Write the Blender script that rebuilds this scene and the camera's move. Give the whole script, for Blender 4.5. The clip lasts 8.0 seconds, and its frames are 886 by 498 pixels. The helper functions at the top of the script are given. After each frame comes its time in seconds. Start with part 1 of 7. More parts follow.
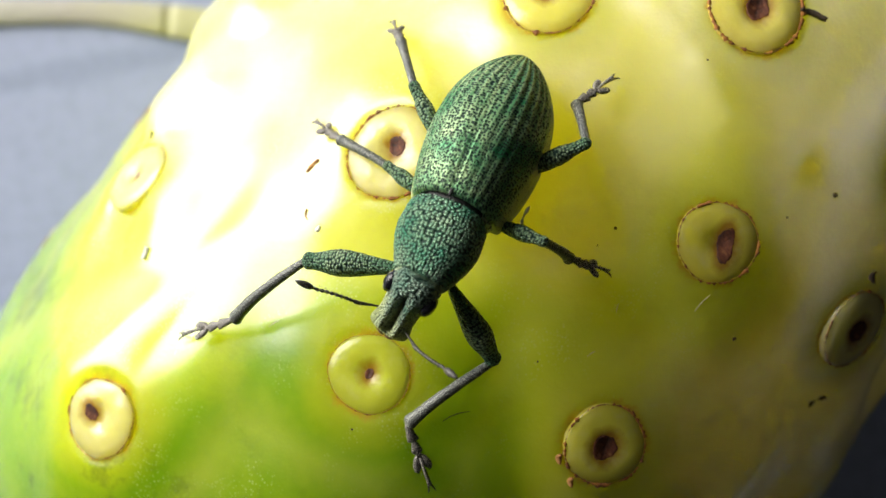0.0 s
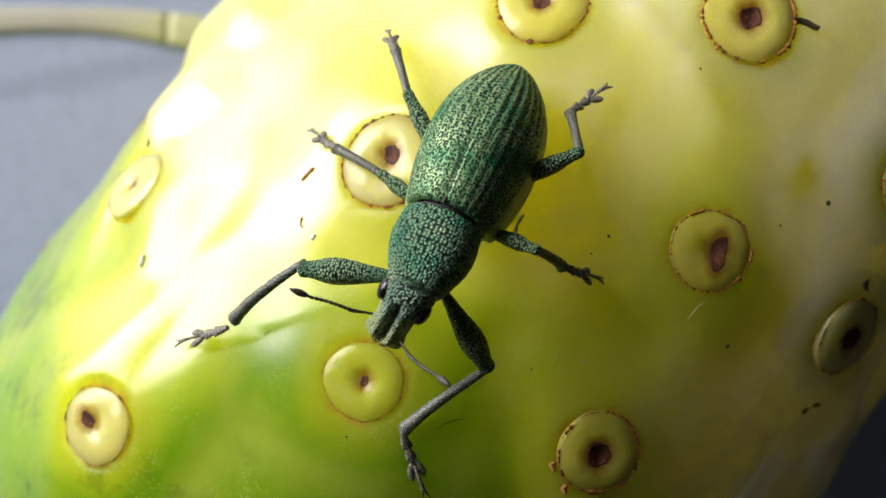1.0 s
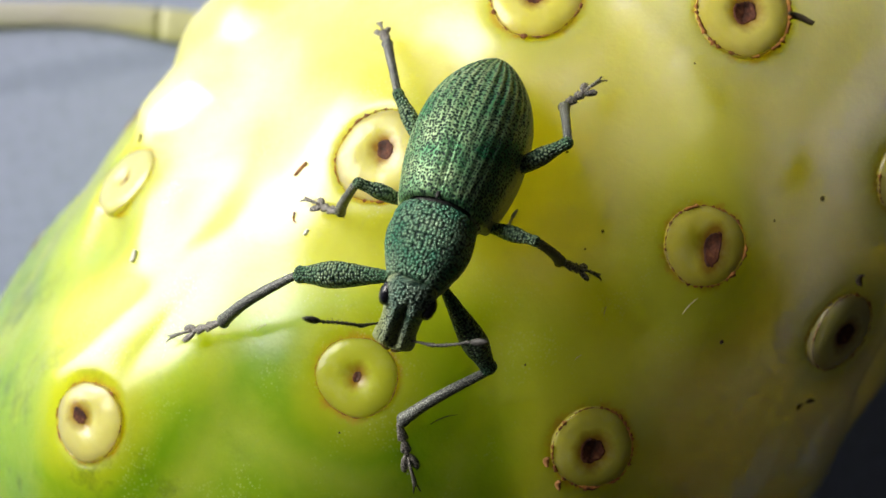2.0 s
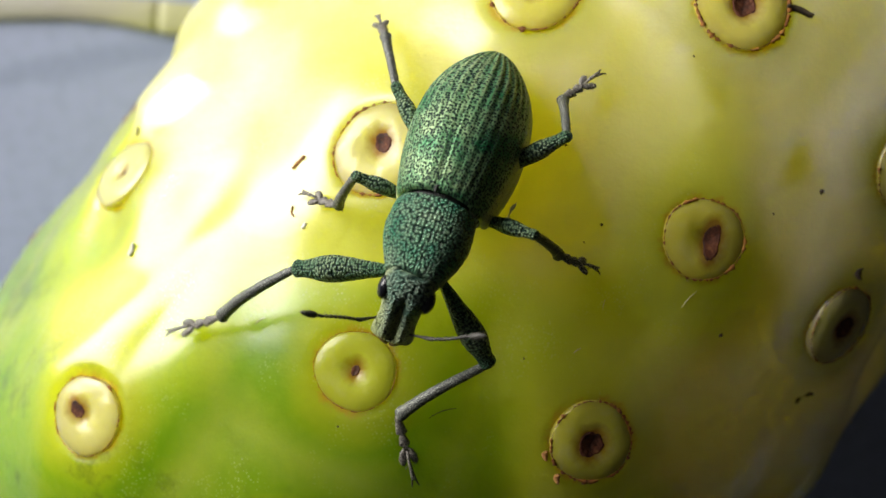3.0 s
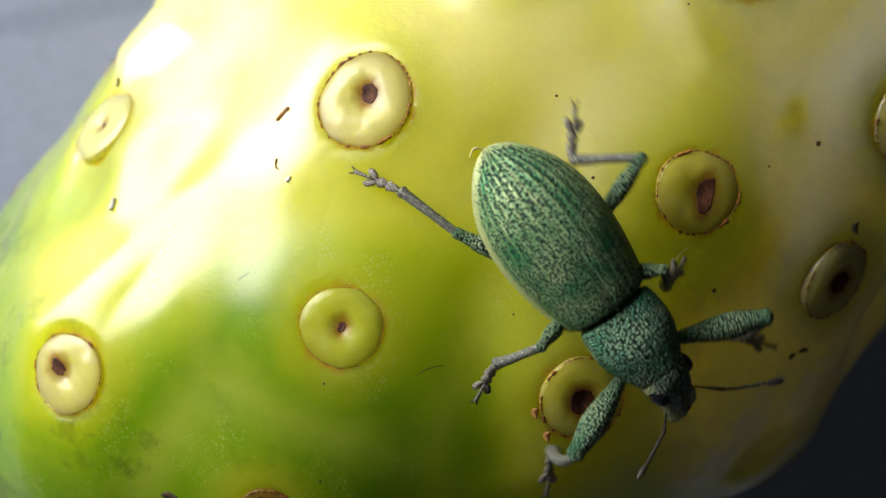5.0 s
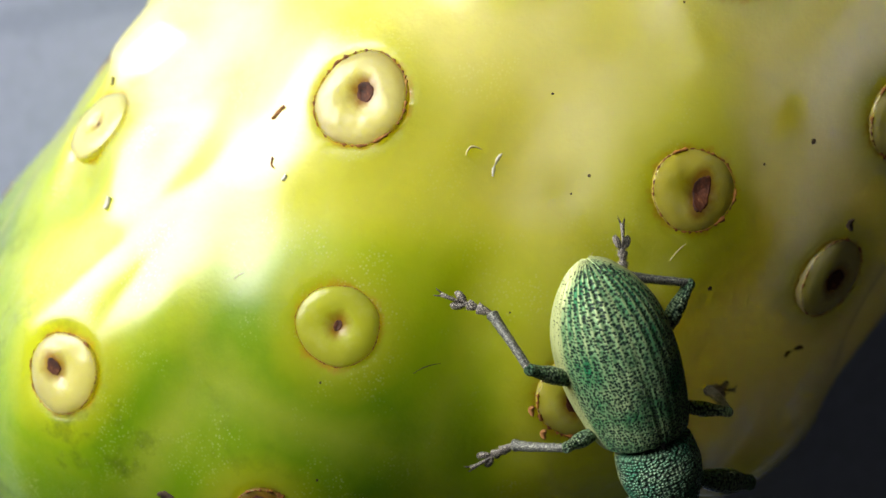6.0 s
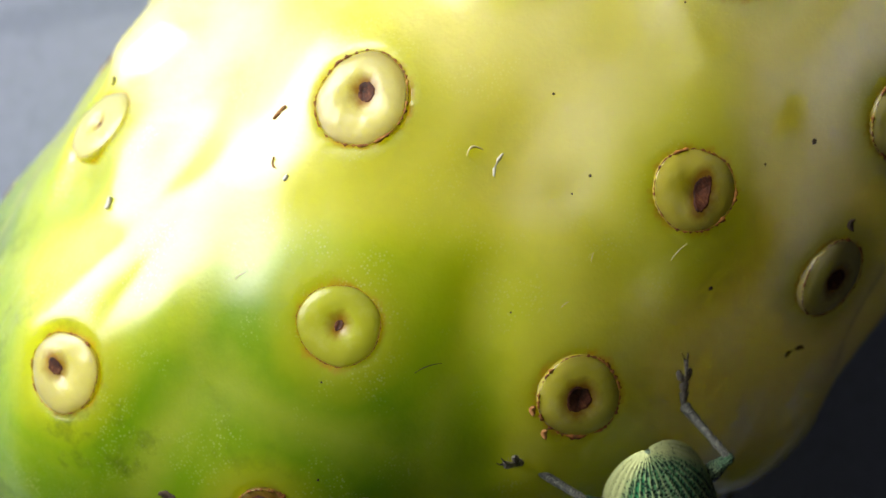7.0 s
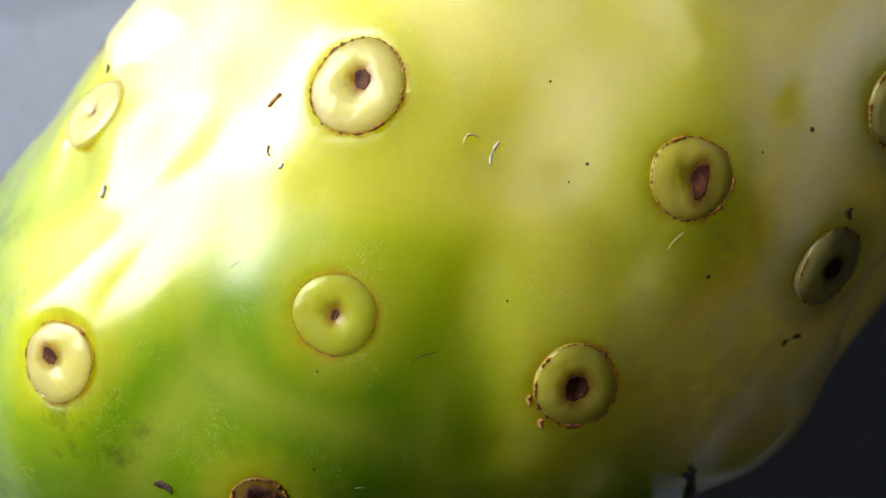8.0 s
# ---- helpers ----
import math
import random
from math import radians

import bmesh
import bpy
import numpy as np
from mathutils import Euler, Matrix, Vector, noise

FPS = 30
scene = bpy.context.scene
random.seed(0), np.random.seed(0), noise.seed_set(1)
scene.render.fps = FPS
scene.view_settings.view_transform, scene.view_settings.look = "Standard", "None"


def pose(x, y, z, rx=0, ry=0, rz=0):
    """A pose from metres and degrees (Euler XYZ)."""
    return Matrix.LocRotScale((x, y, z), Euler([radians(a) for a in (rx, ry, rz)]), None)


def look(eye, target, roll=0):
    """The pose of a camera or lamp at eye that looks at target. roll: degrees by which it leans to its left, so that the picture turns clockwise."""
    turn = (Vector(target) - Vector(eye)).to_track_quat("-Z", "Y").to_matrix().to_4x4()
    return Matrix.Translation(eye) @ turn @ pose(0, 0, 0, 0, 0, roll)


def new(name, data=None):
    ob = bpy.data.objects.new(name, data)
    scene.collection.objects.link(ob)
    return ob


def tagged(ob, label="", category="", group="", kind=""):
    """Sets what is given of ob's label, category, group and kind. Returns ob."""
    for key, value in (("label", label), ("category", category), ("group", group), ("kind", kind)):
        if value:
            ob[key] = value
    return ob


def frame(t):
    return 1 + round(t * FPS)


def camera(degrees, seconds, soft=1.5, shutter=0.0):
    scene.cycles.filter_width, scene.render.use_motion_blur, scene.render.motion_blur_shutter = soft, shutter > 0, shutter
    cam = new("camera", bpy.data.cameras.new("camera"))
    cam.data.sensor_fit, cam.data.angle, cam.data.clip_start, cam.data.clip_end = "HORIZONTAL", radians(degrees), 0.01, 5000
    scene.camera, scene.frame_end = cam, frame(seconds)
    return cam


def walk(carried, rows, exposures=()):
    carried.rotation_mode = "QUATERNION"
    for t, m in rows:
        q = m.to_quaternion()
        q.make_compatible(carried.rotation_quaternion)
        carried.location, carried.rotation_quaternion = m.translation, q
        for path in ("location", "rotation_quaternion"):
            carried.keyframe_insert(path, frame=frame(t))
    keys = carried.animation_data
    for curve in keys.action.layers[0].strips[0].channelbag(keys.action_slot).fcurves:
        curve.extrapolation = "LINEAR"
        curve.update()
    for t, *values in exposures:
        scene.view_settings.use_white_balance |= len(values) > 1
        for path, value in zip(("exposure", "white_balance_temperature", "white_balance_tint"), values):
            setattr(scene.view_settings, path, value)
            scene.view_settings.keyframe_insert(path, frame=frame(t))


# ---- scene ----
Z0 = 0.02246          # height of the fruit's middle over the table


def camera_path():
    return [
        (0, pose(-0.000273, 0.000073, 0.095886, 2.8031, 1.1986, 0.2539)),
        (0.5, pose(-0.000068, 0.000022, 0.096129, 3.1679, 1.3242, 0.2000)),
        (1, pose(0.000103, 0.000190, 0.096132, 3.0424, 1.3363, 0.2471)),
        (1.5, pose(0.000097, 0.000089, 0.096058, 3.0494, 1.1744, 0.2752)),
        (2.8, pose(0.000040, 0.000145, 0.095809, 2.5943, 0.8979, 0.2061)),
        (3, pose(0.000081, 0.000153, 0.095818, 2.5693, 0.9439, 0.2135)),
        (3.5, pose(-0.000011, -0.000170, 0.095849, 2.7713, 1.0600, 0.3668)),
        (4, pose(0.000059, -0.000006, 0.095547, 2.2377, 1.0862, 0.2171)),
        (4.2, pose(-0.000033, -0.000189, 0.095493, 2.2061, 0.8388, 0.2898)),
        (4.3, pose(0.000057, -0.000603, 0.094826, 1.6160, 0.5342, 0.1662)),
        (4.5, pose(0.000074, -0.000270, 0.094701, 0.9508, 0.4692, 0.1371)),
        (4.7, pose(0.000279, 0.000031, 0.094645, 0.6458, 0.6465, 0.1513)),
        (6, pose(0.000050, 0.000008, 0.094620, 0.5324, 0.1843, 0.0092)),
        (6.5, pose(0.000044, -0.000095, 0.094646, 0.6349, 0.1883, 0.0120)),
        (7, pose(0.000034, 0.000021, 0.094658, 0.5133, 0.2128, 0.0290)),
        (7.5, pose(0.000035, -0.000175, 0.094609, 0.5938, 0.1977, 0.0890)),
        (7.8, pose(-0.000106, -0.000292, 0.094512, 0.5596, 0.0078, 0.0544)),
        (8, pose(0.000000, 0.000000, 0.094403, 0.0000, -0.0000, 0.0000)),
    ]


cam = camera(40.0, 8.0, soft=1.5, shutter=0.4)
cam.data.dof.use_dof, cam.data.dof.focus_distance, cam.data.dof.aperture_fstop = True, 0.0495, 48.0
walk(cam, camera_path(), exposures=[(0.0, 0.96), (0.5, 0.72), (1.5, 0.64), (3.0, 0.61), (4.5, 0.47), (6.0, 0.67), (8.0, 0.67)])

# ---- light ----
WINDOW_WAY = Vector((-0.75, 0.48, 0.46)).normalized()     # from the fruit to the middle of the assumed window
WINDOW_FAR = 1.25
WIN_WIDE, WIN_HIGH = 0.8, 0.9
world = bpy.data.worlds.new("sky")
scene.world = world
world.use_nodes = True
sky = world.node_tree.nodes.new("ShaderNodeTexSky")
sky.sky_type, sky.sun_disc = "NISHITA", False
sky.sun_elevation, sky.sun_rotation = radians(40), radians(-10)
back = world.node_tree.nodes["Background"]
world.node_tree.links.new(sky.outputs[0], back.inputs[0])
back.inputs[1].default_value = 0.08
# area lamp for the soft light from the upper left, in an assumed window
daylight = new("window_daylight", bpy.data.lights.new("window_daylight", "AREA"))
daylight.data.shape, daylight.data.size, daylight.data.size_y = "RECTANGLE", WIN_WIDE, WIN_HIGH
daylight.data.energy, daylight.data.color = 25.0, (1.0, 0.95, 0.87)
ROOM_TURN = math.degrees(math.atan2(WINDOW_WAY.y, WINDOW_WAY.x))
ROOM = pose(0, 0, 0, 0, 0, ROOM_TURN)                         # x points to the window wall
WIN_X, WIN_Z = WINDOW_FAR * math.hypot(WINDOW_WAY.x, WINDOW_WAY.y), WINDOW_FAR * WINDOW_WAY.z
daylight.matrix_world = ROOM @ look((WIN_X + 0.03, 0, WIN_Z), (0, 0, WIN_Z))

# ---- materials ----


class Mat:
    """A node material with short ways to wire it."""

    def __init__(self, name, **sets):
        self.m = bpy.data.materials.new(name)
        self.m.use_nodes = True
        self.t = self.m.node_tree
        self.b = self.t.nodes["Principled BSDF"]
        for k, v in sets.items():
            self.b.inputs[k.replace("_", " ")].default_value = v
        self.coord = self.node("ShaderNodeTexCoord").outputs["Object"]

    def node(self, kind, sets=None, **wires):
        n = self.t.nodes.new(kind)
        for k, v in (sets or {}).items():
            n.inputs[k].default_value = v
        for k, v in wires.items():
            self.link(v, n.inputs[k])
        return n

    def link(self, a, b):
        self.t.links.new(a, b)

    def noise(self, scale, detail=4.0, rough=0.6, where=None, warp=0.0):
        n = self.node("ShaderNodeTexNoise", {"Scale": scale, "Detail": detail, "Roughness": rough, "Distortion": warp})
        self.link(where or self.coord, n.inputs["Vector"])
        return n.outputs["Fac"]

    def cells(self, scale, what="Distance", feature="F1", where=None, random=1.0):
        n = self.node("ShaderNodeTexVoronoi", {"Scale": scale, "Randomness": random})
        n.feature = feature
        self.link(where or self.coord, n.inputs["Vector"])
        return n.outputs[what]

    def ramp(self, fac, *stops):
        n = self.node("ShaderNodeValToRGB")
        while len(n.color_ramp.elements) < len(stops):
            n.color_ramp.elements.new(0.5)
        for e, (at, c) in zip(n.color_ramp.elements, stops):
            e.position, e.color = at, (*c, 1) if not isinstance(c, (int, float)) else (c, c, c, 1)
        self.link(fac, n.inputs[0])
        return n.outputs[0]

    def math(self, op, a, b=0.0):
        n = self.node("ShaderNodeMath")
        n.operation = op
        for s, v in zip(n.inputs, (a, b)):
            if isinstance(v, (int, float)):
                s.default_value = v
            else:
                self.link(v, s)
        return n.outputs[0]

    def mix(self, fac, a, b, how="MIX"):
        n = self.node("ShaderNodeMix")
        n.data_type, n.blend_type = "RGBA", how
        for s, v in ((n.inputs[0], fac), (n.inputs[6], a), (n.inputs[7], b)):
            if isinstance(v, (int, float)):
                s.default_value = v
            elif isinstance(v, tuple):
                s.default_value = (*v, 1)
            else:
                self.link(v, s)
        return n.outputs[2]

    def bump(self, height, depth, strength=1.0, under=None):
        n = self.node("ShaderNodeBump", {"Distance": depth, "Strength": strength})
        self.link(height, n.inputs["Height"])
        if under:
            self.link(under, n.inputs["Normal"])
        self.link(n.outputs[0], self.b.inputs["Normal"])
        return n.outputs[0]

    def set(self, name, socket):
        self.link(socket, self.b.inputs[name])
        return self


def skin_material():
    m = Mat("fruit_skin", Roughness=0.34, Subsurface_Weight=0.85, Subsurface_Scale=0.031, IOR=1.42, Specular_IOR_Level=0.2, Coat_Weight=1.0, Coat_IOR=1.52, Coat_Roughness=0.23)
    m.b.inputs["Subsurface Radius"].default_value = (1.0, 0.96, 0.05)
    xyz = m.node("ShaderNodeSeparateXYZ", Vector=m.coord)
    ripe_light = m.node("ShaderNodeAttribute")                      # 0 cream, 1 green: ripeness, with light and dim parts worked in
    ripe_light.attribute_name = "unripe_light"
    patch = m.math("MULTIPLY", m.math("SUBTRACT", m.noise(130, 4, 0.6), 0.5), 0.22)
    t = m.math("ADD", m.math("ADD", m.math("MULTIPLY", ripe_light.outputs["Fac"], 0.86), patch), 0.03)
    c = m.ramp(t, (0.03, (0.84, 0.80, 0.54)), (0.18, (0.70, 0.67, 0.25)), (0.32, (0.62, 0.63, 0.075)), (0.46, (0.50, 0.56, 0.015)), (0.58, (0.34, 0.46, 0.006)), (0.74, (0.17, 0.32, 0.002)))
    # paler seams between the lobes, yellower skin round each scar
    seam = m.node("ShaderNodeAttribute")
    seam.attribute_name = "seam"
    wavy = m.math("ADD", seam.outputs["Fac"], m.math("MULTIPLY", m.noise(160, 3), 2.4))
    c = m.mix(m.ramp(m.math("MULTIPLY", wavy, 0.2), (0.2, 0.2), (0.8, 0.0)), c, (0.75, 0.71, 0.14))
    scar = m.node("ShaderNodeAttribute")
    scar.attribute_name = "scar"
    halo = m.math("ADD", scar.outputs["Fac"], m.math("MULTIPLY", m.noise(220, 3), 1.6))
    c = m.mix(m.ramp(m.math("MULTIPLY", halo, 0.1), (0.08, 0.75), (0.26, 0.0)), c, (0.50, 0.52, 0.02))
    stain = m.math("ADD", scar.outputs["Fac"], m.math("MULTIPLY", m.math("SUBTRACT", m.noise(1300, 4, 0.7), 0.5), 1.3))
    c = m.mix(m.ramp(stain, (0.04, 0.55), (0.34, 0.0)), c, (0.52, 0.25, 0.025))
    mottled = m.noise(420, 4, 0.6)
    c = m.mix(m.ramp(mottled, (0.40, 0.0), (0.80, 0.14)), c, (0.72, 0.69, 0.09))
    # pale pin dots that lie in loose flocks
    dots = m.ramp(m.cells(6200), (0.10, 1.0), (0.42, 0.0))
    flock = m.ramp(m.noise(260, 4, 0.7), (0.53, 0.0), (0.70, 0.36))
    c = m.mix(m.math("MULTIPLY", dots, flock), c, (0.84, 0.86, 0.48))
    # dark green blotches near the tip
    blotch = m.math("MULTIPLY", m.ramp(m.noise(230, 5, 0.7), (0.52, 0.0), (0.68, 0.85)), m.ramp(m.math("MULTIPLY", xyz.outputs[0], 40.0), (0.34, 0.0), (0.60, 1.0)))
    c = m.mix(blotch, c, (0.06, 0.10, 0.01))
    m.set("Base Color", c)
    m.set("Roughness", m.ramp(m.noise(900, 3), (0.3, 0.28), (0.7, 0.44)))
    low = m.bump(m.noise(500, 4), 0.00016, 0.6)
    m.bump(m.noise(6500, 3), 0.00002, 0.5, low)
    return m.m


def scar_material():
    m = Mat("flower_scar", Roughness=0.36, Subsurface_Weight=0.7, Subsurface_Scale=0.010, IOR=1.42, Specular_IOR_Level=0.25, Coat_Weight=0.55, Coat_Roughness=0.26)
    m.b.inputs["Subsurface Radius"].default_value = (1.0, 0.96, 0.06)
    xyz = m.node("ShaderNodeSeparateXYZ", Vector=m.coord)
    flat = m.node("ShaderNodeCombineXYZ", X=xyz.outputs[0], Y=xyz.outputs[1])
    far = m.node("ShaderNodeVectorMath")
    far.operation = "LENGTH"
    m.link(flat.outputs[0], far.inputs[0])
    r = m.math("ADD", m.math("MULTIPLY", far.outputs["Value"], 1000.0), m.math("MULTIPLY", m.math("SUBTRACT", m.noise(900, 4), 0.5), 0.7))
    info = m.node("ShaderNodeObjectInfo")
    tone = m.mix(m.math("MULTIPLY", info.outputs["Random"], 0.3), info.outputs["Color"], (0.74, 0.68, 0.14))
    c = m.mix(m.ramp(m.math("MULTIPLY", r, 0.4), (0.62, 0.0), (0.82, 0.5)), tone, (0.56, 0.40, 0.04))
    pit = m.node("ShaderNodeAttribute")                       # distance from the pit's edge in millimetres
    pit.attribute_name = "pit"
    edge = m.math("ADD", pit.outputs["Fac"], m.math("MULTIPLY", m.math("SUBTRACT", m.noise(1800, 4), 0.5), 0.5))
    c = m.mix(m.ramp(edge, (0.0, 0.92), (0.16, 0.6), (0.5, 0.0)), c, (0.34, 0.16, 0.015))
    c = m.mix(m.ramp(m.noise(1500, 4), (0.5, 0.0), (0.8, 0.16)), c, (0.80, 0.76, 0.42))
    m.set("Base Color", c)
    m.bump(m.noise(2200, 4), 0.00005, 0.5)
    return m.m


def crust_material():
    m = Mat("corky_rim", Roughness=0.8)
    m.set("Base Color", m.ramp(m.noise(2600, 5, 0.7), (0.30, (0.09, 0.030, 0.008)), (0.48, (0.24, 0.085, 0.012)), (0.62, (0.40, 0.17, 0.025)), (0.76, (0.56, 0.40, 0.10))))
    m.bump(m.noise(5000, 4), 0.00008)
    return m.m


def pit_material():
    m = Mat("dried_pit", Roughness=0.75)
    m.set("Base Color", m.ramp(m.noise(2400, 5, 0.7), (0.38, (0.03, 0.009, 0.004)), (0.58, (0.11, 0.028, 0.008)), (0.72, (0.26, 0.11, 0.035)), (0.84, (0.55, 0.36, 0.2))))
    m.bump(m.noise(4000, 4), 0.0001)
    return m.m


def scale_material(name, green, pale, dark=(0.008, 0.028, 0.020), size=8500, stretch=(1, 1, 1), under=-9.0, dense=0.36, beads=False):
    """Beetle cuticle: dark, and covered by fine green scales that leave bare pits between them."""
    m = Mat(name, Roughness=0.42, IOR=1.35)
    place = m.node("ShaderNodeAttribute")                     # millimetres along and round the part
    place.attribute_name = "place"
    shift = m.node("ShaderNodeMapping", {"Scale": stretch}, Vector=place.outputs["Vector"])
    where = shift.outputs[0]
    v = m.node("ShaderNodeTexVoronoi", {"Scale": size / 1000.0, "Randomness": 0.72}, Vector=where)
    v.voronoi_dimensions = "2D"
    odd = m.node("ShaderNodeSeparateColor", Color=v.outputs["Color"]).outputs[0]
    grain = m.noise(size * 2.6, 3, 0.7)
    far = m.math("SUBTRACT", 0.72, v.outputs["Distance"]) if beads else v.outputs["Distance"]    # raised beads with bare skin between, or bare pits
    open_ = m.math("ADD", m.math("SUBTRACT", far, m.math("MULTIPLY", m.math("SUBTRACT", odd, 0.5), 0.16)), m.math("MULTIPLY", m.math("SUBTRACT", grain, 0.5), 0.35))
    thin = m.math("MULTIPLY", m.math("SUBTRACT", m.noise(650, 4), 0.5), 0.22)      # scales rubbed off in places
    open_ = m.math("SUBTRACT", open_, thin)
    rib = m.node("ShaderNodeAttribute")                       # scales sit thicker on the ribs
    rib.attribute_name = "rib"
    open_ = m.math("ADD", open_, m.math("MULTIPLY", rib.outputs["Fac"], 0.09))
    z = m.node("ShaderNodeSeparateXYZ", Vector=m.coord).outputs[2]
    z = m.math("ADD", m.math("MULTIPLY", z, 1000.0), m.math("MULTIPLY", m.math("SUBTRACT", m.noise(2500, 3), 0.5), 0.5))
    side = m.ramp(m.math("SUBTRACT", z, under - 0.5), (0.3, 1.0), (0.85, 0.0))    # cream scales along the lower flank
    open_ = m.math("ADD", open_, m.math("MULTIPLY", side, 0.25))
    # beads darken softly towards their edges: rounded shade painted over the bare gaps
    soft = 0.20 if beads else 0.09
    bare = m.ramp(open_, (dense - soft, 1.0), (dense + soft, 0.0))
    tint = m.mix(m.ramp(m.noise(600, 4), (0.35, 0.0), (0.65, 1.0)), green, pale)
    tint = m.mix(m.ramp(m.cells(size * 1.9, "Color"), (0.2, 0.0), (0.9, 0.5)), tint, (green[0] * 0.4, green[1] * 0.85, green[2] * 1.1))
    tint = m.mix(m.ramp(rib.outputs["Fac"], (0.3, 0.0), (0.85, 0.4)), tint, (0.52, 0.60, 0.30))
    tint = m.mix(side, tint, (0.44, 0.50, 0.24))
    m.set("Base Color", m.mix(bare, tint, dark))
    m.set("Roughness", m.ramp(bare, (0.0, 0.40), (1.0, 0.5)))
    m.set("Metallic", m.ramp(bare, (0.0, 0.2), (1.0, 0.0)))
    low = m.bump(m.math("MULTIPLY", v.outputs["Distance"] if beads else bare, -1.0), 0.00016 if beads else 0.00006, 0.9)
    m.bump(m.noise(size * 2.5, 2), 0.00002, 0.7, low)
    return m.m


def limb_material(name, base, pale, share):
    m = Mat(name, Roughness=0.5)
    hair = m.noise(22000, 2, 0.6)
    c = m.mix(m.ramp(hair, (share, 0.0), (share + 0.14, 1.0)), base, pale)
    m.set("Base Color", c)
    m.bump(m.noise(7000, 3), 0.00004)
    return m.m


def plain_material(name, colours, scale, rough=0.6, depth=0.00005):
    m = Mat(name, Roughness=rough)
    m.set("Base Color", m.ramp(m.noise(scale, 5, 0.65), (0.35, colours[0]), (0.7, colours[1])))
    if depth:
        m.bump(m.noise(scale * 3, 4), depth)
    return m.m


def table_material():
    m = Mat("painted_table", Roughness=0.6)
    wide = m.noise(22, 4)
    c = m.ramp(wide, (0.3, (0.30, 0.35, 0.54)), (0.7, (0.34, 0.39, 0.59)))
    c = m.mix(m.ramp(m.noise(900, 4), (0.45, 0.0), (0.8, 0.5)), c, (0.20, 0.25, 0.35))
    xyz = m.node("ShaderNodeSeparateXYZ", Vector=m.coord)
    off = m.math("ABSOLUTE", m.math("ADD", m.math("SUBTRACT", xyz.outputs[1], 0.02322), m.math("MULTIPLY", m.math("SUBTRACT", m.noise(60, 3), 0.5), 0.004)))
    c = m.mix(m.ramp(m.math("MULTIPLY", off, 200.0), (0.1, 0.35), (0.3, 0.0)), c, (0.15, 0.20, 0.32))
    m.set("Base Color", c)
    m.bump(m.noise(1500, 4), 0.0001)
    return m.m


SKIN, SCAR, CRUST, PIT = skin_material(), scar_material(), crust_material(), pit_material()
ELYTRA = scale_material("wing_case_scales", (0.03, 0.20, 0.075), (0.36, 0.49, 0.25), size=8200, stretch=(0.95, 1.05, 1.0), under=1.85, dense=0.34)
PRONOTE = scale_material("pronotum_scales", (0.04, 0.24, 0.13), (0.42, 0.56, 0.36), size=7600, under=1.8, dense=0.30, beads=True)
HEADMAT = scale_material("head_scales", (0.10, 0.24, 0.16), (0.46, 0.52, 0.40), size=9000, under=0.32, dense=0.28, beads=True)
THIGH = scale_material("thigh_scales", (0.06, 0.20, 0.10), (0.34, 0.45, 0.26), size=8600, dense=0.31, beads=True)
SHIN = limb_material("shin_cuticle", (0.022, 0.026, 0.026), (0.42, 0.44, 0.38), 0.50)
FOOT = limb_material("foot_cuticle", (0.026, 0.024, 0.024), (0.54, 0.50, 0.43), 0.49)
FEELER = limb_material("feeler_cuticle", (0.03, 0.028, 0.025), (0.40, 0.38, 0.33), 0.60)
BLACK = plain_material("black_cuticle", ((0.003, 0.004, 0.004), (0.010, 0.012, 0.011)), 3000, 0.55)
BELLY = scale_material("belly_scales", (0.38, 0.46, 0.30), (0.55, 0.58, 0.40), size=6000, dense=0.25)
EYEBALL = plain_material("compound_eye", ((0.004, 0.004, 0.006), (0.012, 0.012, 0.016)), 9000, 0.12, 0.00001)
JAW = plain_material("jaw_horn", ((0.05, 0.02, 0.012), (0.22, 0.11, 0.06)), 3500, 0.4)
CLAW = plain_material("claw_horn", ((0.015, 0.012, 0.01), (0.06, 0.045, 0.03)), 6000, 0.35)
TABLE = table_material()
WALL = plain_material("wall_paint", ((0.046, 0.046, 0.043), (0.060, 0.060, 0.056)), 6, 0.8, 0)
FLOOR = plain_material("floor_paint", ((0.05, 0.05, 0.055), (0.08, 0.08, 0.085)), 9, 0.6, 0)
TRIM = plain_material("white_trim", ((0.70, 0.70, 0.68), (0.78, 0.78, 0.76)), 30, 0.5, 0)

# ---- mesh helpers (millimetres in, metres out) ----
MM = 0.001


def part(name, bm, material, parent=None, label="", smooth=True):
    """Links a bmesh given in millimetres as one object."""
    bmesh.ops.scale(bm, vec=(MM, MM, MM), verts=bm.verts)
    me = bpy.data.meshes.new(name)
    bm.to_mesh(me)
    bm.free()
    me.polygons.foreach_set("use_smooth", [smooth] * len(me.polygons))
    me.materials.append(material)
    ob = new(name, me)
    ob.parent = parent
    if label:
        ob["label"] = label
    return ob


def grid_mesh(bm, rows, close=True):
    """Skins rows of points (equal counts); close joins each row's ends."""
    made = [[bm.verts.new(p) for p in row] for row in rows]
    for a, b in zip(made, made[1:]):
        n = len(a)
        for i in range(n if close else n - 1):
            j = (i + 1) % n
            try:
                bm.faces.new((a[i], a[j], b[j], b[i]))
            except ValueError:
                pass
    return made


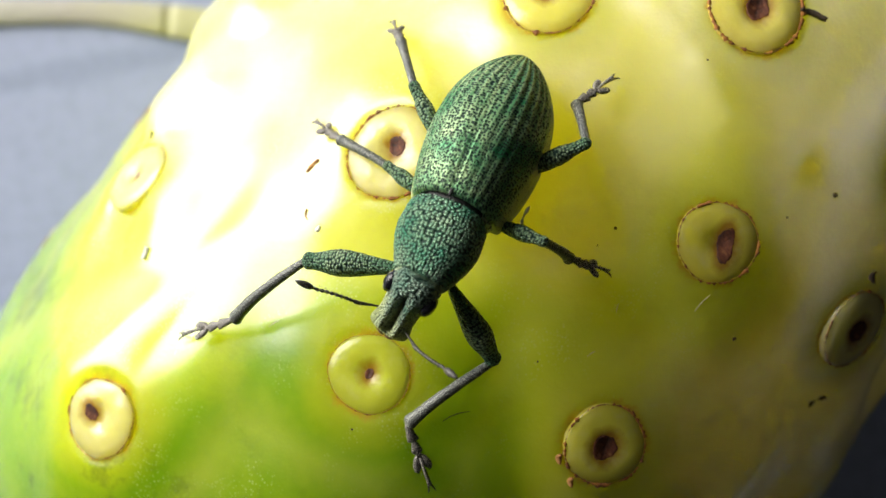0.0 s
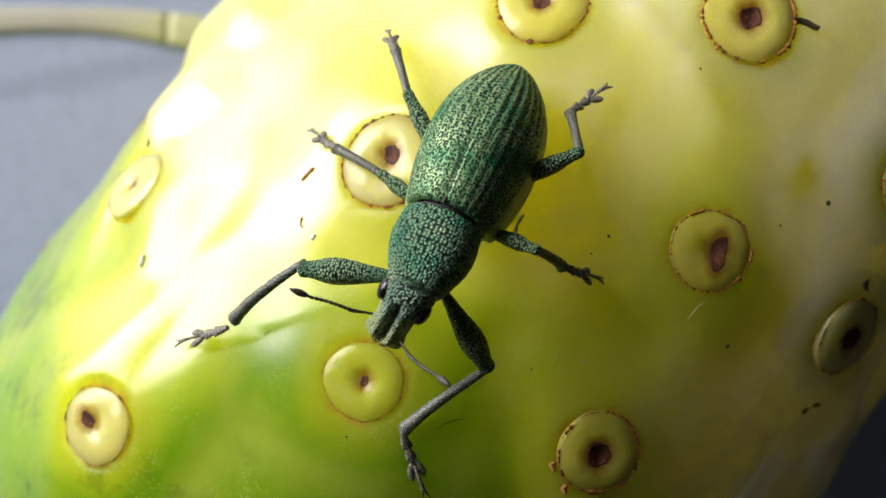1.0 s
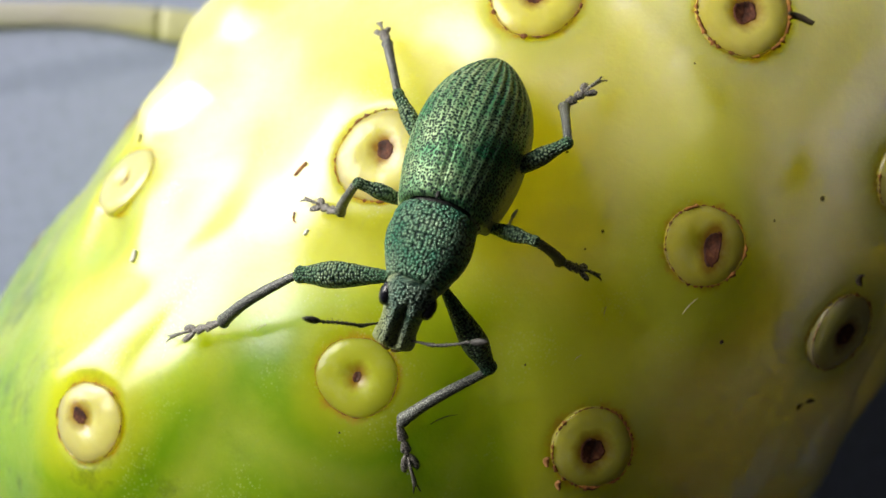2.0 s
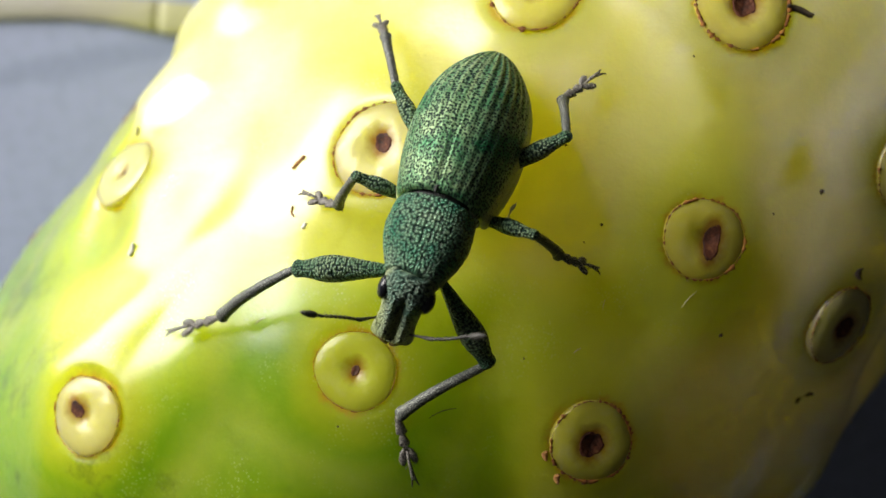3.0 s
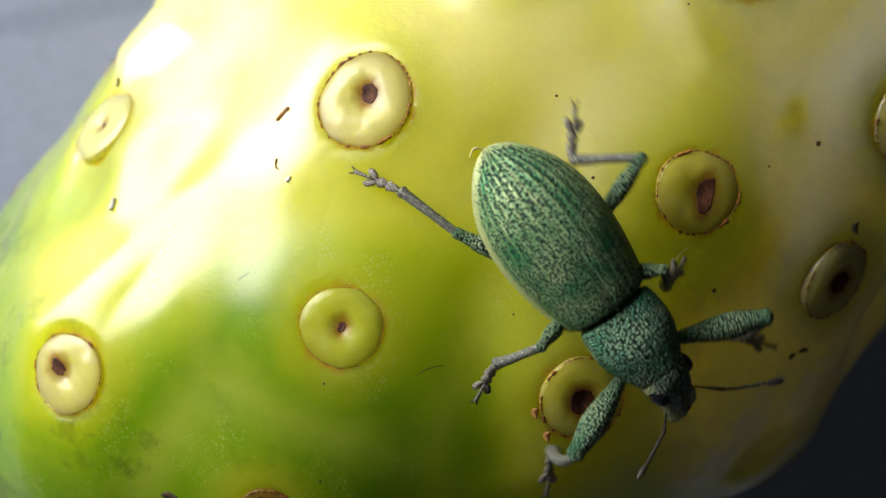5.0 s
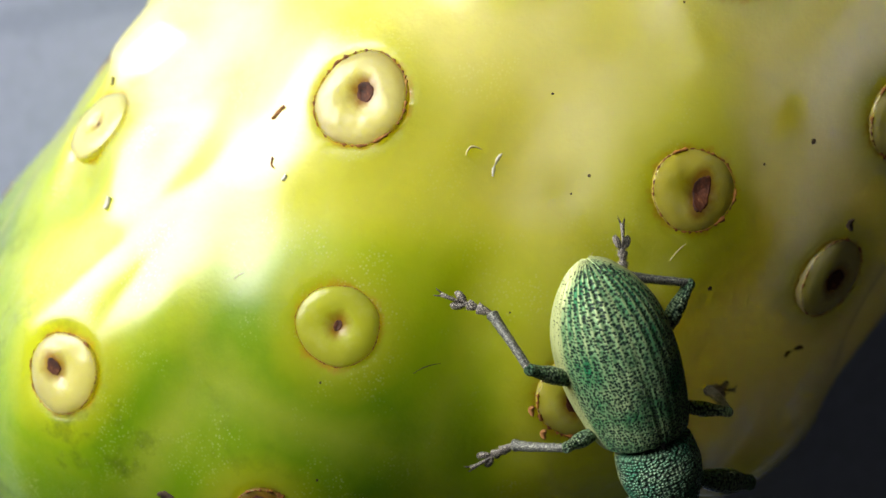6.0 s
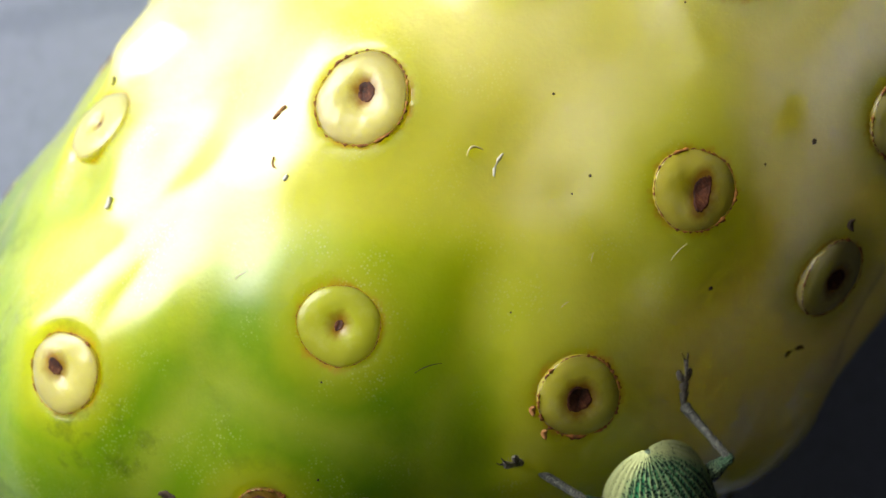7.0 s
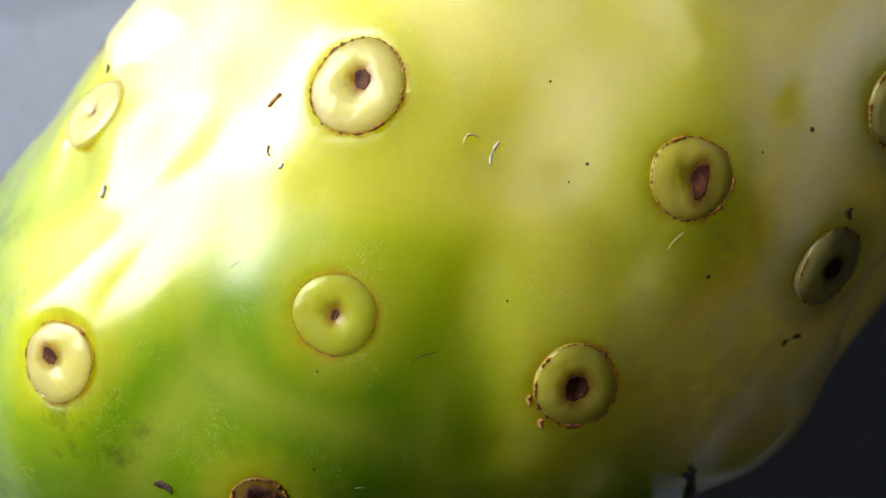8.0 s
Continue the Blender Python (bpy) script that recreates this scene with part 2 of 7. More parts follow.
def loft(sections, n=24, power=2.0, cap=True, wobble=None):
    """A tube through sections (x, y, z, half width, half height); power squares its outline."""
    bm = bmesh.new()
    rows = []
    for k, (x, y, z, w, h) in enumerate(sections):
        row = []
        for i in range(n):
            a = 2 * math.pi * i / n
            c, s = math.cos(a), math.sin(a)
            e = 2 / power
            p = Vector((x, y + w * math.copysign(abs(c) ** e, c), z + h * math.copysign(abs(s) ** e, s)))
            if wobble:
                p = wobble(p, k, a)
            row.append(p)
        rows.append(row)
    lay = bm.verts.layers.float_vector.new("place")
    made = grid_mesh(bm, rows)
    girth = sum(w + h for _, _, _, w, h in sections) / len(sections) / 2
    for row in made:
        for i, v in enumerate(row):
            v[lay] = (v.co.x, girth * 2 * math.pi * ((i / n + 0.25) % 1.0), 0)
    if cap:
        bm.faces.new(made[0][::-1])
        bm.faces.new(made[-1])
    bmesh.ops.recalc_face_normals(bm, faces=bm.faces)
    return bm


def spline(stops, n):
    """Smooth values along stops of equal-length tuples, n of them."""
    pts = np.array(stops, float)
    t = np.linspace(0, len(pts) - 1, n)
    out = []
    for v in t:
        i = min(int(v), len(pts) - 2)
        f = v - i
        p0, p1, p2, p3 = pts[max(i - 1, 0)], pts[i], pts[i + 1], pts[min(i + 2, len(pts) - 1)]
        out.append(0.5 * (2 * p1 + (p2 - p0) * f + (2 * p0 - 5 * p1 + 4 * p2 - p3) * f * f + (3 * p1 - p0 - 3 * p2 + p3) * f ** 3))
    return out


def hair(bm, a, b, r=0.012):
    """A thin three-sided spike from a to b."""
    a, b = Vector(a), Vector(b)
    d = (b - a).normalized()
    s = d.orthogonal().normalized()
    t = d.cross(s)
    base = [bm.verts.new(a + r * (s * math.cos(k) + t * math.sin(k))) for k in (0, 2.094, 4.189)]
    tip = bm.verts.new(b)
    for i in range(3):
        bm.faces.new((base[i], base[(i + 1) % 3], tip))


# ---- the added, unseen room and the table ----
FLOOR_Z, CEIL_Z, BACK_X, SIDE_Y, THICK = -750, 1750, -2400, 1700, 120


def box(bm, x0, y0, z0, x1, y1, z1, bevel=0.0):
    """A box in millimetres, with rounded edges where bevel is given."""
    made = bmesh.ops.create_cube(bm, size=1, matrix=Matrix.Translation(((x0 + x1) / 2, (y0 + y1) / 2, (z0 + z1) / 2)) @ Matrix.Diagonal((x1 - x0, y1 - y0, z1 - z0, 1)))
    if bevel:
        edges = list({e for v in made["verts"] for e in v.link_edges})
        bmesh.ops.bevel(bm, geom=edges, offset=bevel, segments=2, affect="EDGES")


def slab(name, size, material, label, category, parent=None):
    bm = bmesh.new()
    box(bm, *size)
    ob = part(name, bm, material, parent, smooth=False)
    ob.matrix_world = ROOM
    return tagged(ob, label, category, kind="structure")


def build_unseen_room():
    # no room is seen: walls and ceiling keep sky fill off the dark side
    wx = WIN_X * 1000
    z0, z1, hw, hh = WIN_Z * 1000 - WIN_HIGH * 500, WIN_Z * 1000 + WIN_HIGH * 500, WIN_WIDE * 500, WIN_HIGH * 500
    slab("floor", (BACK_X, -SIDE_Y, FLOOR_Z - 100, wx + THICK, SIDE_Y, FLOOR_Z), FLOOR, "unseen plain grey floor, added under the table", "floor")
    slab("ceiling", (BACK_X - THICK, -SIDE_Y - THICK, CEIL_Z, wx + THICK, SIDE_Y + THICK, CEIL_Z + 100), WALL, "unseen plain ceiling, added to block sky light", "ceiling")
    slab("wall_back", (BACK_X - THICK, -SIDE_Y - THICK, FLOOR_Z, BACK_X, SIDE_Y + THICK, CEIL_Z), WALL, "unseen plain wall, added to block sky light", "wall")
    for n, y in (("wall_side_1", -SIDE_Y - THICK), ("wall_side_2", SIDE_Y)):
        slab(n, (BACK_X, y, FLOOR_Z, wx + THICK, y + THICK, CEIL_Z), WALL, "unseen plain wall, added to block sky light", "wall")
    bm = bmesh.new()
    for b in ((-SIDE_Y, FLOOR_Z, SIDE_Y, z0), (-SIDE_Y, z1, SIDE_Y, CEIL_Z), (-SIDE_Y, z0, -hw, z1), (hw, z0, SIDE_Y, z1)):
        box(bm, wx, b[0], b[1], wx + THICK, b[2], b[3])
    ob = part("wall_window", bm, WALL, smooth=False)
    ob.matrix_world = ROOM
    tagged(ob, "unseen plain wall with a window opening, added to block sky light", "wall", kind="structure")
    win = new("window_1")
    win.matrix_world = ROOM @ pose(WIN_X + 0.07, 0, WIN_Z)
    tagged(win, "unseen white-framed window, assumed source of the soft daylight", "window", kind="structure")
    bm = bmesh.new()
    for b in ((-hw, -hh, hw, -hh + 35), (-hw, hh - 35, hw, hh), (-hw, -hh + 35, -hw + 35, hh - 35), (hw - 35, -hh + 35, hw, hh - 35)):
        box(bm, -20, b[0], b[1], 20, b[2], b[3], 3)
    part("window_frame", bm, TRIM, win, smooth=False)


def build_table():
    table = new("table")
    table.matrix_world = pose(0, 0, 0, 0, 0, 8)
    tagged(table, "blue-grey painted table under the fruit", "table")
    bm = bmesh.new()
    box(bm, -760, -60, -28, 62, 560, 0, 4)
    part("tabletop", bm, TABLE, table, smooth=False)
    for x in (-720, 22):
        for y in (-20, 520):
            bm = bmesh.new()
            box(bm, x - 25, y - 25, FLOOR_Z, x + 25, y + 25, -28, 3)
            part("leg", bm, TABLE, table, smooth=False)


build_unseen_room()
build_table()

# ---- the fruit ----
# fruit: half length towards its tip and stalk end, radius, roundness (mm)
AL, AU, RF, NE = 22.3, 36.0, 21.8, 2.6
SHEAR = 0.55            # the blunt end is cut at a slant
FRUIT_TURN = 233.130


def smooth_point(u, phi):
    """Point and outward normal of the smooth fruit at u mm along its axis and phi degrees round it (0 is up)."""
    u, phi = np.asarray(u, float), np.radians(np.asarray(phi, float))
    a = np.where(u > 0, AL, AU)
    k = np.clip(np.abs(u) / a, 0, 0.9999)
    rho = RF * (1 - k ** NE) ** (1 / NE)
    y = -rho * np.sin(phi)
    p = np.stack([u - SHEAR * y, y, rho * np.cos(phi)], -1)
    nr = (rho / RF) ** (NE - 1) / RF
    nu = np.sign(u) * k ** (NE - 1) / a
    n = np.stack([nu, -nr * np.sin(phi) + SHEAR * nu, nr * np.cos(phi)], -1)
    return p, n / np.linalg.norm(n, axis=-1, keepdims=True)


# the flower scars of the fruit: mm along the axis, degrees round it, radius in mm
SCARS = [(-6.94, 17.99, 2.03), (-5.04, -16.76, 1.74), (-2.15, -39.52, 1.80), (5.36, -20.68, 1.80), (3.71, 5.02, 1.68), (8.17, 28.51, 1.78), (-4.38, 49.56, 1.80), (12.87, -0.12, 1.15), (-16.51, -5.26, 2.00), (-15.94, 15.54, 2.00), (-10.44, -33.81, 1.80)]


# lobes and hollows that bear no scar: place, width, height
LOBES = [(-9.68, 56.73, 3.0, 1.10), (-16.1, 68.0, 4.6, 2.2), (-1.08, 46.4, 1.9, -0.55), (-6.6, 58.2, 1.3, -0.75), (-8.32, 50.34, 1.5, -0.45), (-0.67, -62.0, 3.0, -1.1), (8.4, -68.0, 3.4, 0.7), (-3.47, 33.9, 1.6, -0.2), (-5.3, -0.6, 2.4, -0.45)]
# folds (below) and ridges (above the skin) between two places: both places, width, height
FOLDS = [(1.3, -4.8, 4.9, -10.2, 1.4, -0.52), (4.9, -10.2, 9.0, -18.5, 1.5, -0.60), (-3.8, -7.2, -0.7, -17.7, 1.15, -0.58), (-1.7, -30.5, 2.4, -43.4, 1.5, -0.45),
         (2.4, -43.4, 8.3, -55.4, 1.8, -0.35), (-16.1, 5.3, -13.4, -3.1, 0.8, 0.42), (-13.4, -3.1, -11.0, -9.7, 0.8, 0.52), (-11.0, -9.7, -9.8, -19.2, 0.95, 0.48), (-1.7, 28.3, 2.1, 31.0, 1.7, 0.30), (2.1, 31.0, 5.9, 36.6, 1.7, 0.35), (-1.2, 26.6, 3.5, 21.9, 2.6, 0.34)]
# skin colour here and there: place, 0 cream to 1 deep green; ripeness with light worked in
# paled at the highlights and dim right side, deepened at the top middle
UNRIPE_AND_LIGHT = [(-8.9, 46.4, 0.02), (-5.0, 27.8, 0.1), (-1.1, 46.4, 0.62), (-3.5, 31.7, 0.42), (3.9, 34.1, 0.12), (8.1, 33.9, 0.75), (6.8, 29.0, 0.55), (4.6, 25.5, 0.62), (12.2, 27.5, 0.85), (1.8, 22.6, 0.62), (5.6, 12.8, 0.93), (8.9, 17.5, 0.92),
          (0.2, 9.9, 0.68), (-4.8, 8.4, 0.34), (-2.5, 12.1, 0.33), (1.2, 1.1, 0.60), (8.9, -2.6, 0.92), (5.0, -6.7, 0.70), (11.1, -15.0, 0.72), (2.5, -9.7, 0.48), (-10.2, 8.9, 0.15), (-5.6, -1.6, 0.24),
          (-9.2, -3.1, 0.2), (-2.3, -20.7, 0.42), (-7.3, -12.1, 0.4), (2.0, -17.7, 0.36), (9.2, -26.5, 0.42), (3.8, -26.1, 0.14), (-7.8, -25.1, 0.0), (2.1, -33.9, 0.02), (5.5, -46.9, 0.05)]


def hidden_scars():
    """More of them, spread over the sides of the fruit that face away."""
    rng, out = random.Random(5), list(SCARS)
    for _ in range(900):
        u, phi = rng.uniform(-34, 20), rng.uniform(-180, 180)
        if -85 < phi < 85 and -26 < u < 20:
            continue
        p = smooth_point(u, phi)[0]
        if min(np.linalg.norm(p - smooth_point(a, b)[0]) for a, b, _ in out) > 9.5:
            out.append((u, phi, rng.uniform(1.6, 2.0)))
    return out


ALL_SCARS = hidden_scars()
SCAR_AT = np.array([smooth_point(u, phi)[0] for u, phi, _ in ALL_SCARS])
SCAR_R = np.array([r for _, _, r in ALL_SCARS])


def swelling(p):
    """Height in mm of the fruit's lumps at smooth points p."""
    d = np.linalg.norm(p[..., None, :] - SCAR_AT, axis=-1)
    lump = 1.2 * (np.exp(-4 * (d / 5.6) ** 2).sum(-1) + 1e-9) ** 0.25 - 0.32
    ring = (-0.14 * np.exp(-((d - SCAR_R) / 0.22) ** 2)).sum(-1)
    x, y, z = p[..., 0], p[..., 1], p[..., 2]
    wave = 0.10 * np.sin(0.31 * x + 0.4 * y + 1.0) * np.sin(0.27 * z - 0.22 * x + 0.8) + 0.05 * np.sin(0.8 * x - 0.5 * y) * np.sin(0.7 * y + 0.5 * z)
    well = (-0.55 / (1 + np.exp(np.clip((d - 0.86 * SCAR_R) / 0.05, -50, 50)))).sum(-1)
    for u, phi, r, h in LOBES:
        lump = lump + h * np.exp(-(((p - smooth_point(u, phi)[0]) ** 2).sum(-1) / r ** 2) ** 1.5)
    rise = fall = np.zeros(x.shape)
    for u0, phi0, u1, phi1, r, h in FOLDS:
        a, b = smooth_point(u0, phi0)[0], smooth_point(u1, phi1)[0]
        k = np.clip(((p - a) * (b - a)).sum(-1) / ((b - a) ** 2).sum(), 0, 1)[..., None]
        bend = h * np.exp(-((p - a - k * (b - a)) ** 2).sum(-1) / r ** 2)
        rise, fall = np.maximum(rise, bend), np.minimum(fall, bend)
    cheek = 0.7 * np.exp(-((y - 23) / 7) ** 2 - ((x + 1) / 7.5) ** 2)
    return lump + rise + fall + ring + wave + well + cheek


def unripe_and_light(p):
    """Ripeness and painted light, 0 to 1 at points p: drawn between the listed places, greener towards the tip where
    none is near.
    """
    x, y = p[..., 0], p[..., 1]
    far = np.clip(0.62 + 0.040 * x - 0.012 * np.maximum(y, -5) + 0.020 * (np.minimum(y, -5) + 5), 0.05, 0.95)
    total, weight = 0.02 * far, np.full(x.shape, 0.02)
    for u, phi, v in UNRIPE_AND_LIGHT:
        w = np.exp(-((p - smooth_point(u, phi)[0]) ** 2).sum(-1) / 2.6 ** 2)
        total, weight = total + w * v, weight + w
    return total / weight


def skin(u, phi, lift=0.0):
    """Point on the lumpy skin, lift mm above it, and the smooth normal there."""
    p, n = smooth_point(u, phi)
    return p + n * (swelling(p) + lift)[..., None], n

FRUIT_POSE = pose(0, 0, Z0, 0, 0, FRUIT_TURN)


def on_fruit(u, phi, lift=0.0, turn=0.0):
    """A pose in the fruit's space that stands on its skin, z outward."""
    p, n = skin(u, phi, lift)
    e = 0.3
    a = np.asarray(skin(u + e, phi)[0]) - np.asarray(skin(u - e, phi)[0])
    k = e / 20 * 57.3
    b = np.asarray(skin(u, phi + k)[0]) - np.asarray(skin(u, phi - k)[0])
    z = -Vector(np.cross(a, b)).normalized()
    if z.dot(Vector(n)) < 0:
        z = -z
    x = (Vector(a) - Vector(a).dot(z) * z).normalized()
    y = z.cross(x)
    m = Matrix((x, y, z)).transposed().to_4x4()
    return Matrix.Translation(Vector(p) * MM) @ m @ pose(0, 0, 0, 0, 0, turn)


def build_fruit():
    thing = new("noni_fruit")
    thing.matrix_world = FRUIT_POSE
    tagged(thing, "lumpy yellow-green noni fruit with round flower scars", "fruit")
    nu, nv = 420, 560
    psi = np.linspace(-math.pi / 2 + 1e-3, math.pi / 2 - 1e-3, nu)
    a = np.where(psi > 0, AL, AU)
    u = a * np.sign(psi) * np.abs(np.sin(psi)) ** (2 / NE)
    phi = np.linspace(0, 360, nv, endpoint=False)
    p, _ = skin(np.repeat(u, nv), np.tile(phi, nu))
    i, j = np.meshgrid(np.arange(nu - 1), np.arange(nv), indexing="ij")
    k = (j + 1) % nv
    faces = np.stack([i * nv + j, i * nv + k, (i + 1) * nv + k, (i + 1) * nv + j], -1).reshape(-1, 4)
    me = bpy.data.meshes.new("skin")
    me.from_pydata((p * MM).tolist(), [], faces.tolist())
    me.polygons.foreach_set("use_smooth", [True] * len(me.polygons))
    d = np.sort(np.linalg.norm(p[:, None, :] - SCAR_AT, axis=-1), axis=1)
    seam = me.attributes.new("seam", "FLOAT", "POINT")
    seam.data.foreach_set("value", (d[:, 1] - d[:, 0]).astype(np.float32))
    near = me.attributes.new("scar", "FLOAT", "POINT")
    near.data.foreach_set("value", (np.linalg.norm(p[:, None, :] - SCAR_AT, axis=-1) - SCAR_R).min(axis=1).astype(np.float32))
    me.attributes.new("unripe_light", "FLOAT", "POINT").data.foreach_set("value", unripe_and_light(p).astype(np.float32))
    me.materials.append(SKIN)
    ob = new("skin", me)
    ob.parent = thing
    rng = random.Random(3)
    for n, (su, sp, r) in enumerate(ALL_SCARS):
        near = n < len(SCARS)
        scar = flower_scar(thing, r, rng, near, n)
        scar.matrix_basis = on_fruit(su, sp, 0.36, 0 if near else rng.uniform(0, 360))
    return thing


# pit length and width in scar radii, its turn in degrees, thickness of the corky rim, the pit's offset in scar radii
# the fifth scar's small dark pit colours in the shade of a plain dimple
SCAR_LOOKS = [(0.22, 0.20, 20, 0.75, -0.15, 0.0), (0.52, 0.22, 28, 0.8, -0.05, 0.17), (0.34, 0.26, 0, 0.5, 0.0, 0.12), (0.36, 0.33, 0, 1.0, 0.06, 0.0), (0.16, 0.11, 0, 0.22, 0.0, 0.0), (0.24, 0.18, 60, 0.5, 0.0, -0.30),
              (0.06, 0.05, 0, 0.15, 0, 0), (0.8, 0.75, 0, 1.2, 0, 0), (0.30, 0.26, 0, 1.1, 0, 0), (0.25, 0.2, 0, 0.9, 0, 0), (0.35, 0.3, 0, 1.0, 0, 0)]
SCAR_TONES = [(0.84, 0.74, 0.20), (0.76, 0.66, 0.07), (0.84, 0.74, 0.22), (0.76, 0.70, 0.06), (0.52, 0.58, 0.03), (0.78, 0.70, 0.16),
              (0.72, 0.74, 0.22), (0.40, 0.36, 0.06), (0.82, 0.70, 0.12), (0.82, 0.72, 0.10), (0.78, 0.68, 0.14)]
BUTTON = [(0.02, 0.0), (0.12, 0.02), (0.22, 0.08), (0.34, 0.15), (0.47, 0.195), (0.62, 0.20), (0.8, 0.155), (0.92, 0.085), (1.0, 0.0), (1.03, -0.25)]


def button_height(f, r):
    return float(np.interp(f, [b[0] for b in BUTTON], [b[1] for b in BUTTON])) * r * 0.58


def flower_scar(parent, r, rng, near, n):
    """A round button with a swollen shoulder, a corky rim and a dry pit in its middle."""
    q = 56 if near else 20
    long, wide, turn, cork, off_x, off_y = SCAR_LOOKS[n] if near else (0.3, 0.25, 0, 1.0, 0, 0)
    prof = spline(BUTTON[::-1], 30 if near else 12)
    bm = bmesh.new()
    ph = [rng.uniform(0, 6.28) for _ in range(4)]

    def out(a):
        return 1 + 0.03 * math.sin(2 * a + ph[0]) + 0.02 * math.sin(3 * a + ph[1]) + 0.008 * math.sin(7 * a + ph[2])

    def lumps(x, y):
        return 0.05 * noise.noise(Vector((x * 0.9, y * 0.9, n * 3.3))) + 0.02 * noise.noise(Vector((x * 2.6, y * 2.6, n * 1.7)))
    rows = []
    for f, h in prof:
        row = []
        for i in range(q):
            a = 2 * math.pi * i / q
            x, y = f * r * out(a) * math.cos(a), f * r * out(a) * math.sin(a)
            row.append(Vector((x, y, h * r * 0.58 * (1 + 0.12 * math.sin(a + ph[3])) + lumps(x, y))))
        rows.append(row)
    made = grid_mesh(bm, rows)
    bm.faces.new(made[-1])
    bmesh.ops.recalc_face_normals(bm, faces=bm.faces)
    spin = math.radians(turn)
    far = []
    for v in bm.verts:
        dx, dy = v.co.x - off_x * r, v.co.y - off_y * r
        ex, ey = (dx * math.cos(spin) + dy * math.sin(spin)) / long, (dy * math.cos(spin) - dx * math.sin(spin)) / wide
        k = math.hypot(ex, ey) / r
        far.append(max(0.0, (1 - 1 / max(k, 1e-3)) * math.hypot(dx, dy)))
    scar = part("flower_scar", bm, SCAR, parent)
    scar.data.attributes.new("pit", "FLOAT", "POINT").data.foreach_set("value", far)
    scar.color = (*(SCAR_TONES[n] if near else (0.74, 0.68, 0.15)), 1)
    bm = bmesh.new()
    q2 = 110 if near else 24
    rows = []
    for k in range(5):
        b = 2 * math.pi * k / 5
        row = []
        for i in range(q2):
            a = 2 * math.pi * i / q2
            crumb = noise.noise(Vector((math.cos(a) * 3 + n * 7, math.sin(a) * 3, 3.1)))
            fine = noise.noise(Vector((math.cos(a) * 17 + n * 7, math.sin(a) * 17, 1.7)))
            w = max(0.006, (0.038 + 0.12 * crumb + 0.15 * fine) * cork)
            d = r * out(a) * 1.02 + w * math.cos(b) + 0.05 * fine * cork
            row.append(Vector((d * math.cos(a), d * math.sin(a), 0.05 + w * 0.7 * math.sin(b))))
        rows.append(row)
    grid_mesh(bm, rows + [rows[0]])
    bmesh.ops.remove_doubles(bm, verts=bm.verts, dist=1e-5)
    bmesh.ops.recalc_face_normals(bm, faces=bm.faces)
    part("rim", bm, CRUST, scar, "brown corky cracked rim")
    bm = bmesh.new()
    q3 = 36 if near else 10
    rows = []
    for f in (1.0, 0.9, 0.75, 0.55, 0.35, 0.15):
        row = []
        for i in range(q3):
            a = 2 * math.pi * i / q3
            jag = 1 + 0.22 * noise.noise(Vector((math.cos(a) * 1.5 + n * 3, math.sin(a) * 1.5, 0.5))) + 0.10 * noise.noise(Vector((math.cos(a) * 6 + n, math.sin(a) * 6, 2.5)))
            x0, y0 = f * r * long * jag * math.cos(a), f * r * wide * jag * math.sin(a)
            x, y = x0 * math.cos(spin) - y0 * math.sin(spin) + off_x * r, x0 * math.sin(spin) + y0 * math.cos(spin) + off_y * r
            z = button_height(math.hypot(x, y) / r, r) + lumps(x, y) + (0.035 if f < 1 else -0.04) - 0.10 * (1 - f) + 0.05 * noise.noise(Vector((x * 4, y * 4, n)))
            row.append(Vector((x, y, max(z, button_height(math.hypot(x, y) / r, r) + lumps(x, y) + 0.028) if f < 1 else z)))
        rows.append(row)
    made = grid_mesh(bm, rows)
    bm.faces.new(made[-1])
    bmesh.ops.recalc_face_normals(bm, faces=bm.faces)
    part("pit", bm, PIT, scar, "dark brown dried pit")
    return scar


fruit = build_fruit()

# ---- the weevil (x forward, y its left, z up; millimetres) ----
LEG_SIZES = {"front": (4.3, 4.55, 3.3), "middle": (2.85, 2.75, 2.6), "hind": (3.7, 2.95, 2.5)}


